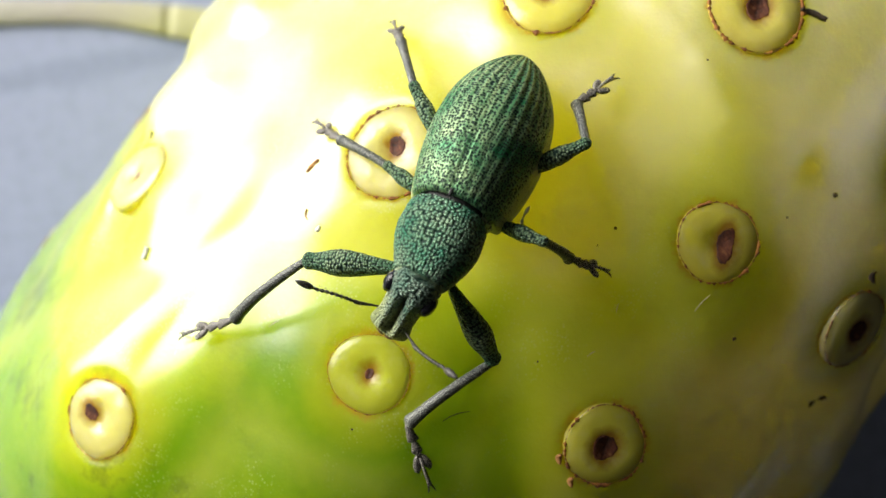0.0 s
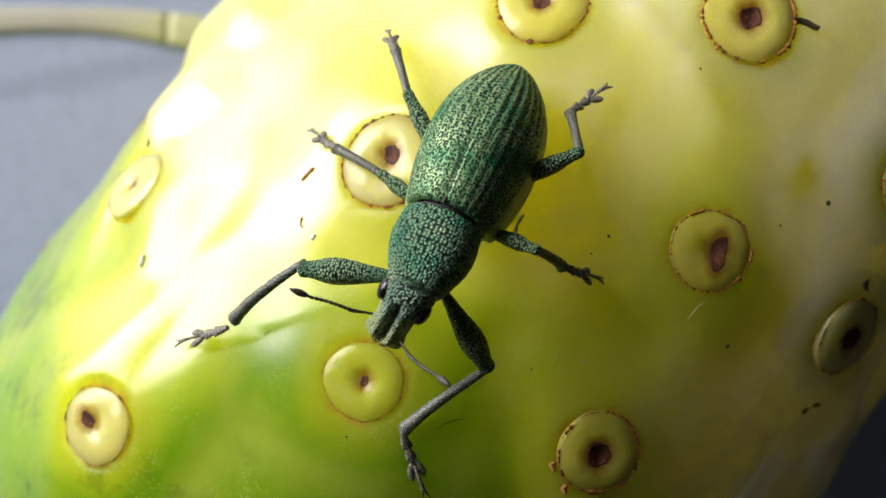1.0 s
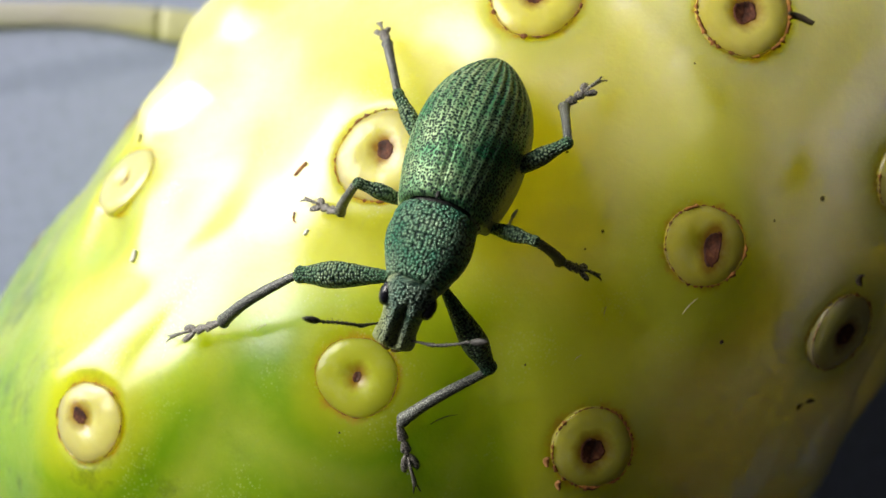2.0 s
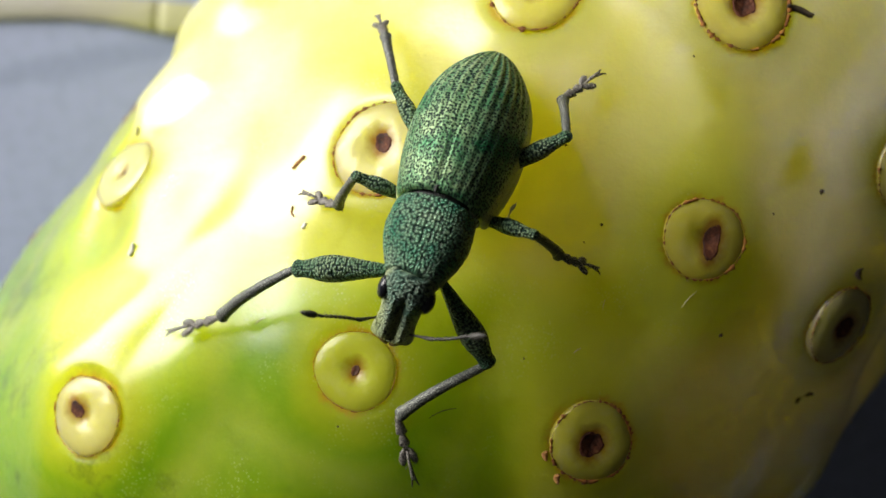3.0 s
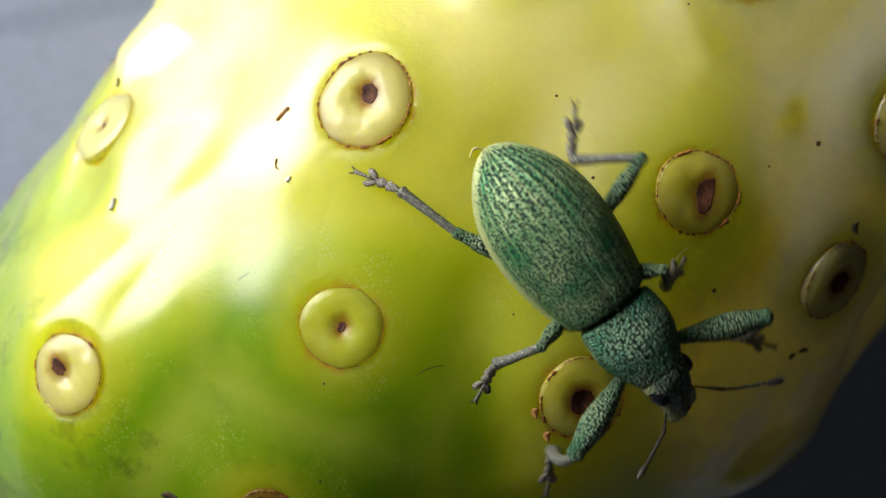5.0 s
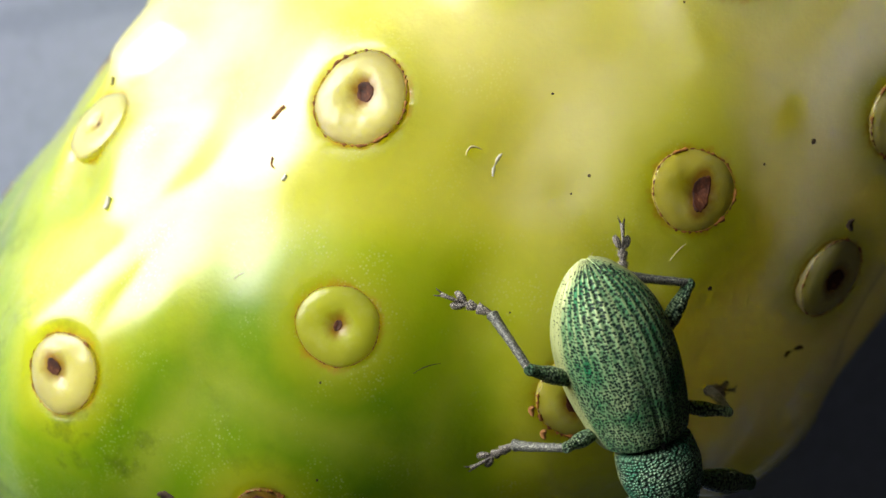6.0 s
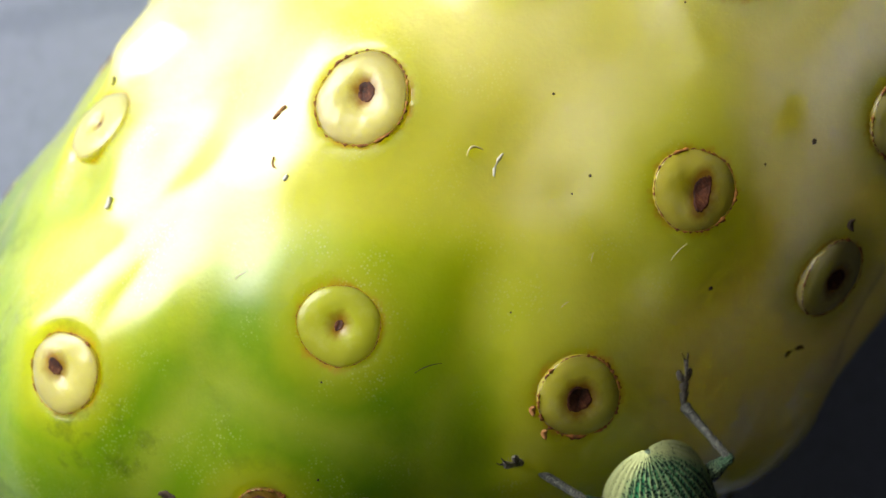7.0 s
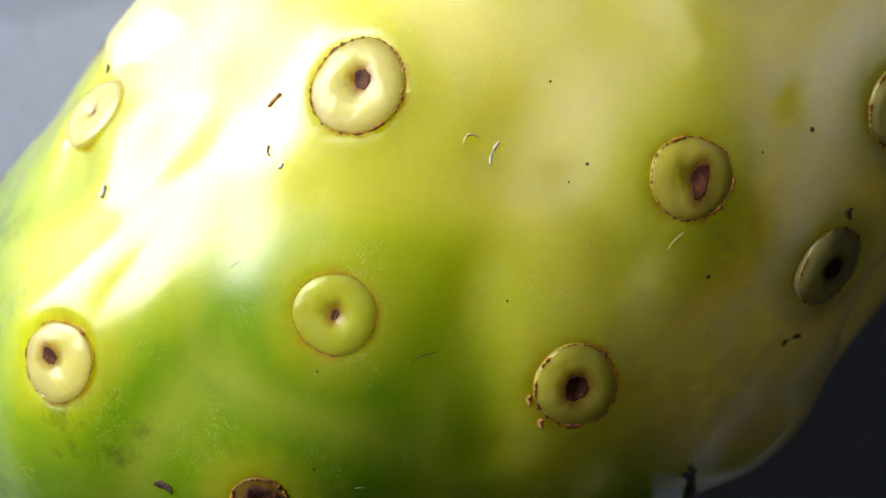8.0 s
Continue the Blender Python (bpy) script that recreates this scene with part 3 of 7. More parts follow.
def elytron(parent, side):
    """One wing case: ten raised ribs with rows of pits between them, from the suture to the side margin."""
    nx, na = 190, 110
    stops = spline([(-0.14, 1.66, 3.30, 1.35), (-0.28, 1.90, 3.54, 1.2), (-0.98, 2.12, 3.78, 1.05), (-2.19, 2.36, 4.0, 0.95), (-3.39, 2.46, 4.06, 0.95), (-4.59, 2.40, 3.9, 1.0),
                    (-5.68, 2.15, 3.52, 1.05), (-6.67, 1.66, 2.95, 1.12), (-7.43, 1.05, 2.35, 1.2), (-7.81, 0.55, 1.95, 1.3), (-8.00, 0.12, 1.66, 1.4)], nx)
    bm = bmesh.new()
    rows, ribs = [], []
    for k, (x, w, top, low) in enumerate(stops):
        row = []
        fade = min(1, k / 8) * min(1, (nx - 1 - k) / 14)
        for i in range(na):
            s = i / (na - 1)
            a = s * math.pi / 2 * 1.12
            y = w * math.sin(min(a, math.pi / 2)) ** 0.9 if a < math.pi / 2 else w * math.sin(a)
            z = low + (top - low) * math.cos(a) ** 1.0 if a <= math.pi / 2 else low + (top - low) * math.cos(a) * 0.9
            rib = math.cos(2 * math.pi * (s * 10.0))
            back = min(1.0, max(0.12, (-x - 2.2) / 3.5))
            d = (0.007 + 0.018 * back) * fade * (rib if s < 0.93 else 0)
            pitrow = max(0.0, -rib) ** 2 * max(0.0, math.sin(x * 26 + 2.2 * math.floor(s * 10))) ** 2
            d -= 0.03 * pitrow * fade
            if s < 0.02:
                d -= 0.05
            base = 0.06 * max(0, 1 - k / 10)
            nrm = Vector((0, math.sin(a), math.cos(a)))
            p = Vector((x, max(y, 0.0) + 0.006, z)) + nrm * (d - base)
            p.y = max(p.y, 0.004) * side
            row.append(p)
            ribs.append(fade * back * (rib if s < 0.93 else 1.0))
        rows.append(row)
    lay = bm.verts.layers.float_vector.new("place")
    made = grid_mesh(bm, rows, close=False)
    for k, row in enumerate(made):
        for i, v in enumerate(row):
            v[lay] = (v.co.x + 20 * side, 3.9 * i / (na - 1) * (0.35 + 0.65 * math.sin(math.pi * min(1.0, k / nx + 0.25))), 0)
    bmesh.ops.recalc_face_normals(bm, faces=bm.faces)
    ob = part("wing_case", bm, ELYTRA, parent)
    ob.data.attributes.new("rib", "FLOAT", "POINT").data.foreach_set("value", ribs)
    return ob


def build_body(beetle):
    for side in (1, -1):
        elytron(beetle, side)
    belly = loft(spline([(0.3, 0, 1.5, 1.0, 0.9), (-0.20, 0, 1.45, 1.7, 1.05), (-1.64, 0, 1.4, 2.15, 1.1), (-3.39, 0, 1.4, 2.32, 1.05), (-5.46, 0, 1.4, 2.08, 0.75), (-6.99, 0, 1.45, 1.35, 0.45), (-7.76, 0, 1.5, 0.55, 0.25)], 40), 40, 2.4)
    part("belly", belly, BELLY, beetle, "pale scaly underside")

    def relief(p, k, a):
        n = noise.noise(p * 5.2) * 0.022 + noise.noise(p * 11.0) * 0.014
        c = Vector((p.x, 0, 1.95))
        return p + (p - c).normalized() * n
    pro = loft(spline([(0.04, 0, 2.0, 1.30, 1.12), (0.14, 0, 2.0, 1.60, 1.36), (0.6, 0, 2.0, 1.70, 1.46), (1.3, 0, 1.98, 1.74, 1.5), (1.85, 0, 1.95, 1.64, 1.44), (2.4, 0, 1.93, 1.42, 1.28),
                       (2.8, 0, 1.92, 1.24, 1.14), (3.08, 0, 1.92, 1.10, 1.03), (3.16, 0, 1.92, 0.94, 0.90)], 110), 120, 2.15, wobble=relief)
    part("pronotum", pro, PRONOTE, beetle, "dark green granular pronotum")
    neck = loft([(0.5, 0, 1.95, 1.1, 0.9), (0.2, 0, 1.97, 1.28, 1.05), (-0.12, 0, 2.0, 1.28, 1.04), (-0.5, 0, 2.05, 1.25, 1.0)], 40, 2.2)
    part("waist_joint", neck, BLACK, beetle, "black joint between pronotum and wing cases")
    bm = bmesh.new()
    bmesh.ops.create_uvsphere(bm, u_segments=14, v_segments=8, radius=0.2, matrix=Matrix.Translation((-0.26, 0, 3.44)) @ Matrix.Diagonal((1.5, 0.5, 0.4, 1)))
    part("scutellum", bm, BLACK, beetle)


def build_head(beetle):
    """Head with a stout grooved snout, from its joint forward."""
    def ridge(p, k, a):
        x = p.x
        up = max(0.0, math.sin(a))
        g = up ** 2 * min(1.0, max(0.0, (x - 0.35) / 0.5)) * min(1.0, max(0.0, (3.15 - x) / 0.25))
        y = p.y / 0.70
        p = p.copy()
        p.z += g * (0.16 * math.exp(-((abs(y) - 0.55) / 0.24) ** 2) - 0.42 * math.exp(-(y / (0.10 + 0.04 * x)) ** 2))
        p.z += noise.noise(p * 7.0) * 0.02
        p.y += noise.noise(p * 6.0 + Vector((4, 0, 0))) * 0.015
        return p
    head = loft(spline([(-0.45, 0, 0.05, 0.85, 0.82), (0.0, 0, 0.06, 1.0, 0.95), (0.45, 0, 0.06, 1.03, 0.95), (0.85, 0, 0.04, 0.96, 0.87), (1.25, 0, -0.02, 0.86, 0.74), (1.8, 0, -0.10, 0.80, 0.62),
                        (2.4, 0, -0.16, 0.80, 0.55), (2.85, 0, -0.20, 0.88, 0.50), (3.15, 0, -0.25, 0.84, 0.43), (3.27, 0, -0.27, 0.60, 0.33)], 90), 96, 2.3, wobble=ridge)
    h = part("head", head, HEADMAT, beetle, "grey-green head with grooved stout snout")
    for side in (1, -1):
        bm = bmesh.new()
        bmesh.ops.create_uvsphere(bm, u_segments=24, v_segments=16, radius=0.46, matrix=Matrix.Translation((0.62, side * 0.86, 0.36)) @ Matrix.Diagonal((1.15, 0.66, 1.0, 1)))
        part("compound_eye", bm, EYEBALL, h, "glossy black compound eye")
        bm = loft([(3.1, side * 0.30, -0.20, 0.26, 0.26), (3.36, side * 0.28, -0.24, 0.24, 0.22), (3.56, side * 0.16, -0.28, 0.15, 0.13), (3.64, side * 0.08, -0.30, 0.03, 0.03)], 12)
        part("jaw", bm, JAW, h, "brown horny jaw")
    return h


def build_antenna(beetle):
    """Feeler along x: a scape, a bend, seven beads and a club."""
    bm = bmesh.new()
    pts = spline([(0, 0, 0, 0.05, 0.05), (0.5, 0, 0.05, 0.05, 0.05), (1.15, 0, 0.14, 0.085, 0.085), (1.35, 0, 0.13, 0.09, 0.09)], 14)
    for k in range(8):
        x = 1.42 + k * 0.20
        z = 0.12 - 0.03 * k
        y = 0.02 * k * k / 6
        pts += [(x, y, z, 0.045, 0.045), (x + 0.07, y, z - 0.01, 0.075, 0.075), (x + 0.14, y, z - 0.02, 0.075, 0.075), (x + 0.185, y, z - 0.028, 0.045, 0.045)]
    pts += [(3.05, 0.16, -0.13, 0.05, 0.05), (3.2, 0.17, -0.16, 0.13, 0.12), (3.45, 0.18, -0.20, 0.15, 0.14), (3.7, 0.19, -0.25, 0.10, 0.09), (3.85, 0.19, -0.28, 0.02, 0.02)]
    bm.free()
    bm = loft(pts, 12)
    rng = random.Random(8)
    for _ in range(50):
        x = rng.uniform(1.4, 3.7)
        a = rng.uniform(0, 6.28)
        d = Vector((0.6, math.cos(a), math.sin(a)))
        c = Vector((x, 0.02, 0.33 - 0.155 * x))
        hair(bm, c + 0.05 * d, c + 0.15 * d, 0.008)
    return part("antenna", bm, FEELER, beetle, "grey beaded elbowed antenna")


def build_leg(beetle, which):
    """Thigh, shin and foot, each along x from its own joint."""
    f, t, r = LEG_SIZES[which]
    fat = {"front": 1.22, "middle": 0.72, "hind": 0.82}[which]

    def rough(p, k, a):
        return p + Vector((0, math.cos(a), math.sin(a))) * (noise.noise(p * 8.0) * 0.02)
    thigh = loft(spline([(-0.1, 0, 0, 0.16, 0.18), (0.1 * f, 0, 0, 0.20 * fat, 0.24 * fat), (0.3 * f, 0, 0.03, 0.30 * fat, 0.36 * fat), (0.52 * f, 0, 0.05, 0.42 * fat, 0.50 * fat), (0.68 * f, 0, 0.04, 0.44 * fat, 0.50 * fat),
                         (0.82 * f, 0, 0.02, 0.34 * fat, 0.38 * fat), (0.92 * f, 0, 0.0, 0.25 * fat + 0.04, 0.27 * fat + 0.04), (f - 0.06, 0, 0.0, 0.25 * fat + 0.05, 0.26 * fat + 0.05), (f + 0.10, 0, -0.01, 0.20, 0.20), (f + 0.2, 0, -0.02, 0.06, 0.06)], 44), 28, wobble=rough)
    a = part("thigh", thigh, THIGH, beetle, "swollen dark green thigh")
    bow = 0.30 if which == "front" else 0.08
    thick = 1.12 if which == "front" else 0.95
    shin = loft(spline([(-0.03, 0, 0, 0.10, 0.10), (0.12, 0, 0.02, 0.17, 0.17), (0.35 * t, 0, 0.8 * bow, 0.19 * thick, 0.19 * thick), (0.65 * t, 0, 0.9 * bow, 0.21 * thick, 0.22 * thick), (0.88 * t, 0, 0.3 * bow, 0.24 * thick, 0.25 * thick), (0.97 * t, 0, -0.02, 0.28 * thick, 0.28 * thick), (t + 0.02, 0, -0.03, 0.18, 0.16)], 40), 20, wobble=rough)
    rng = random.Random(ord(which[0]))
    for k in range(9):
        x = (0.25 + 0.08 * k) * t
        z = bow * math.sin(math.pi * min(1, x / t)) - 0.13
        hair(shin, (x, rng.uniform(-0.06, 0.06), z), (x + 0.07, rng.uniform(-0.08, 0.08), z - 0.15), 0.03)
    for k in range(130):
        x = rng.uniform(0.06, 1.0) * t
        w = rng.uniform(0, 6.28)
        c = Vector((x, 0, bow * math.sin(math.pi * x / t) * 0.9))
        d = Vector((0.8, math.cos(w), math.sin(w)))
        hair(shin, c + Vector((0, d.y, d.z)) * 0.14, c + d * 0.15 + Vector((0, d.y, d.z)) * 0.10, 0.011)
    hair(shin, (t * 0.98, 0.14, -0.16), (t + 0.16, 0.16, -0.30), 0.05)
    b = part("shin", shin, SHIN, beetle, "dark bristly spined shin")
    # foot: three pads, the third two-lobed, then the claw joint
    k = r / 2.75
    foot = loft([(0, 0, 0, 0.10, 0.10), (0.1 * k, 0, 0, 0.13, 0.12), (0.45 * k, 0, -0.02, 0.20, 0.13), (0.66 * k, 0, -0.04, 0.25, 0.12), (0.72 * k, 0, -0.02, 0.10, 0.08), (0.80 * k, 0, -0.02, 0.15, 0.11), (1.06 * k, 0, -0.04, 0.24, 0.12), (1.15 * k, 0, -0.04, 0.20, 0.1),
                 (1.2 * k, 0, -0.02, 0.09, 0.07), (1.3 * k, 0, -0.02, 0.12, 0.10)], 18)
    for side in (1, -1):
        pad = loft([(1.22 * k, side * 0.06, -0.03, 0.06, 0.05), (1.35 * k, side * 0.14, -0.04, 0.14, 0.10), (1.6 * k, side * 0.22, -0.06, 0.18, 0.11), (1.8 * k, side * 0.26, -0.08, 0.14, 0.08), (1.9 * k, side * 0.27, -0.09, 0.04, 0.03)], 14)
        tmp = bpy.data.meshes.new("pad")
        pad.to_mesh(tmp)
        pad.free()
        foot.from_mesh(tmp)
        bpy.data.meshes.remove(tmp)
    stem = loft([(1.35 * k, 0, 0.0, 0.05, 0.05), (1.7 * k, 0, 0.07, 0.065, 0.06), (2.1 * k, 0, 0.08, 0.085, 0.075), (2.42 * k, 0, 0.03, 0.11, 0.09), (2.46 * k, 0, 0.02, 0.05, 0.05)], 14)
    tmp = bpy.data.meshes.new("stem")
    stem.to_mesh(tmp)
    stem.free()
    foot.from_mesh(tmp)
    bpy.data.meshes.remove(tmp)
    for _ in range(70):
        x = rng.uniform(0.1, 1.85) * k
        w = rng.uniform(0, 6.28)
        d = Vector((0.5, math.cos(w), 0.6 * math.sin(w)))
        reach = 0.14 + 0.14 * x / r
        hair(foot, Vector((x, 0, -0.03)) + d * reach * 0.8, Vector((x, 0, -0.03)) + d * (reach + 0.13), 0.009)
    c = part("foot", foot, FOOT, beetle, "grey lobed foot with pale hairs")
    for side in (1, -1):
        claw = loft(spline([(2.40 * k, side * 0.05, 0.02, 0.05, 0.05), (2.55 * k, side * 0.10, 0.02, 0.04, 0.045), (2.7 * k, side * 0.14, -0.04, 0.028, 0.03), (2.78 * k, side * 0.15, -0.12, 0.008, 0.008)], 10), 10)
        part("claw", claw, CLAW, c, "dark curved claw")
    return a, b, c


beetle = tagged(new("weevil"), "green-scaled weevil with black-pitted ribbed wing cases", "beetle")
build_body(beetle)
head = build_head(beetle)
FEELERS = {"right": build_antenna(beetle), "left": build_antenna(beetle)}
LEGS = {(w, s): build_leg(beetle, w) for w in ("front", "middle", "hind") for s in ("right", "left")}

# ---- crumbs and fibres on the fruit ----


def flake(u, phi, size, turn, material, label, name="bark_flake", thick=0.12, bend=0.25):
    """A curled chip with a ragged outline that lies on the skin."""
    bm = bmesh.new()
    w, l = size
    rng = random.Random(int(u * 100 + phi * 7 + 5000))
    rows = []
    for z in (0, 1):
        for k in range(9):
            s = k / 8
            half = w * math.sin(math.pi * (0.08 + 0.84 * s)) ** 0.7 * rng.uniform(0.7, 1.1) / 2
            x = (s - 0.5) * l
            yc = bend * l * (4 * (s - 0.5) ** 2 - 0.5) * 0.5
            lift = 0.12 * (2 * s - 1) ** 2
            rows.append((z, [Vector((x, yc - half, lift + z * thick * 0.6)), Vector((x, yc, lift + z * thick)), Vector((x, yc + half, lift + z * thick * 0.6))]))
    low = [bm.verts.new(p) for z, r in rows if z == 0 for p in r]
    top = [bm.verts.new(p) for z, r in rows if z == 1 for p in r]
    for k in range(8):
        for i in range(2):
            a = k * 3 + i
            bm.faces.new((low[a], low[a + 1], low[a + 4], low[a + 3]))
            bm.faces.new((top[a], top[a + 3], top[a + 4], top[a + 1]))
        for e in (0, 2):
            a = k * 3 + e
            bm.faces.new((low[a], low[a + 3], top[a + 3], top[a]))
    for a in (0, 24):
        for i in (0, 1):
            bm.faces.new((low[a + i], low[a + i + 1], top[a + i + 1], top[a + i]))
    bmesh.ops.recalc_face_normals(bm, faces=bm.faces)
    ob = part(name, bm, material)
    ob.matrix_world = FRUIT_POSE @ on_fruit(u, phi, -0.06, turn)
    return tagged(ob, label, "plant debris", "debris on the fruit")


def fibre(u, phi, length, turn, material, label, r=0.03, curl=0.3, name="fibre"):
    """A fine curved hair that lies on the skin."""
    pts = []
    for k in range(9):
        s = k / 8 - 0.5
        pts.append((s * length, curl * length * (s * s - 0.1) * 2, r * 0.6 + 0.05 * length * max(0, s) ** 2, r * (1.1 - abs(s)), r * (1.1 - abs(s))))
    ob = part(name, loft(pts, 7), material)
    ob.matrix_world = FRUIT_POSE @ on_fruit(u, phi, -0.01, turn)
    return tagged(ob, label, "fibre", "fibres on the fruit")


def speck(u, phi, r, material, label):
    bm = bmesh.new()
    bmesh.ops.create_icosphere(bm, subdivisions=2, radius=r)
    for v in bm.verts:
        v.co *= 1 + 0.5 * noise.noise(v.co * (2.0 / r) + Vector((u, phi, 0)))
        v.co.z *= 0.55
    ob = part("dirt_speck", bm, material)
    ob.matrix_world = FRUIT_POSE @ on_fruit(u, phi, 0.2 * r, 0)
    return tagged(ob, label, "dirt", "specks on the fruit")


BARK = plain_material("bark_chip", ((0.20, 0.08, 0.02), (0.50, 0.24, 0.07)), 2500, 0.8)
SOOT = plain_material("dark_dirt", ((0.02, 0.014, 0.01), (0.09, 0.06, 0.03)), 5000, 0.85)
WHITE = plain_material("white_shred", ((0.70, 0.68, 0.58), (0.88, 0.87, 0.80)), 3000, 0.6)
STRAW = plain_material("straw_hair", ((0.50, 0.42, 0.20), (0.80, 0.74, 0.48)), 4000, 0.5)
flake(-5.90, 25.39, (0.26, 0.80), -12, BARK, "curled reddish-brown bark flake lying on the fruit")
flake(-3.38, 22.03, (0.12, 0.5), 47, BARK, "thin brown curled flake lying on the fruit", bend=0.6)
flake(-4.87, 1.98, (0.22, 1.05), 16, WHITE, "white curved shred lying on the fruit", "white_shred", thick=0.07, bend=0.15)
flake(-0.35, 38.27, (0.34, 0.60), 20, WHITE, "white crumb lying on the fruit", "white_crumb", thick=0.2)
flake(-2.78, 19.80, (0.22, 0.30), 0, WHITE, "white crumb lying on the fruit", "white_crumb")
flake(-5.38, 5.00, (0.12, 0.75), -31, STRAW, "straw-coloured curled shred on the fruit", "straw_shred", bend=0.7)
flake(-6.69, 52.32, (0.2, 0.45), 30, SOOT, "dark green-brown crumb on the fruit", "dark_crumb")
flake(-4.88, -36.63, (0.45, 0.55), 30, SOOT, "dark brown crumb beside a flower scar", "dark_crumb")
flake(2.06, -44.48, (0.5, 0.95), -17, SOOT, "dark bruised scab on the fruit", "dark_scab", thick=0.06, bend=0.1)
flake(13.34, 10.40, (0.55, 0.95), -76, SOOT, "dark dried scab near the fruit's tip", "dark_scab", thick=0.1, bend=0.1)
flake(-16.75, -10.96, (0.30, 1.2), -77, SOOT, "black twiglet stuck beside a flower scar", "twiglet", thick=0.3, bend=0.2)
for u, phi, r in ((-4.93, -7.02, 0.07), (-3.99, -6.78, 0.05), (-8.39, -25.89, 0.11), (-6.85, -22.07, 0.06), (-8.58, 1.63, 0.06), (-0.55, -26.26, 0.10), (6.4, 3.0, 0.05), (11.0, -3.0, 0.06), (2.0, -9.0, 0.045), (-13.5, -4.0, 0.05), (13.4, 10.0, 0.06)):
    speck(u, phi, r, SOOT, "tiny dark dirt speck on the fruit")
for u, phi, l, turn in ((-2.09, -19.60, 0.95, 0), (-1.15, -12.55, 0.4, 17), (2.12, 17.19, 0.55, -23), (-0.13, -32.53, 0.5, 20), (1.2, -13.0, 0.4, -20), (12.6, -6.0, 0.45, 30), (11.8, -9.0, 0.4, -60), (4.0, 5.0, 0.35, 70)):
    fibre(u, phi, l, turn, STRAW, "pale straw hair lying on the fruit", r=0.02, curl=0.1)
for u, phi in ((6.34, -17.52), (7.33, -20.35)):
    flake(u, phi, (0.28, 0.42), 35, BARK, "orange-brown crumb at a flower scar's rim", "bark_crumb", thick=0.2)
fibre(5.06, -5.23, 1.25, -37, SOOT, "dark curved hair lying on the fruit", r=0.022, curl=0.15)


def build_stem():
    """A bent, flattened yellow-green stalk with a browned stretch that lies on the table beyond the fruit."""
    pts = spline([(-26, 0.4, 0.3, 1.25, 0.3), (-18, -0.5, 0.28, 1.2, 0.28), (-10, 0.1, 0.26, 1.05, 0.26), (-3, 0.3, 0.25, 1.0, 0.25), (3, -0.2, 0.3, 1.3, 0.3), (8, -0.9, 0.32, 1.5, 0.32), (14, -1.8, 0.28, 1.2, 0.28)], 46)
    m = Mat("stalk_skin", Roughness=0.6)
    x = m.node("ShaderNodeSeparateXYZ", Vector=m.coord).outputs[0]
    t = m.math("ADD", m.math("MULTIPLY", x, 25.0), m.math("MULTIPLY", m.noise(120, 4), 0.5))
    m.set("Base Color", m.ramp(m.math("ADD", t, 0.3), (0.05, (0.24, 0.38, 0.20)), (0.18, (0.46, 0.47, 0.40)), (0.42, (0.42, 0.40, 0.36)), (0.62, (0.48, 0.48, 0.26)), (0.9, (0.46, 0.47, 0.20))))
    m.bump(m.noise(1500, 4), 0.0001)
    stem = new("plant_stalk")
    part("stalk", loft(pts[:31], 18), m.m, stem, "pale browned stretch of stalk")
    part("swollen_end", loft(pts[30:], 18), m.m, stem, "yellow-green swollen stalk end")
    stem.matrix_world = pose(-0.02717, 0.02319, 0, 0, 0, -2)
    tagged(stem, "flattened yellow-green plant stalk lying on the table", "plant stalk")


build_stem()


# ---- what moves ----


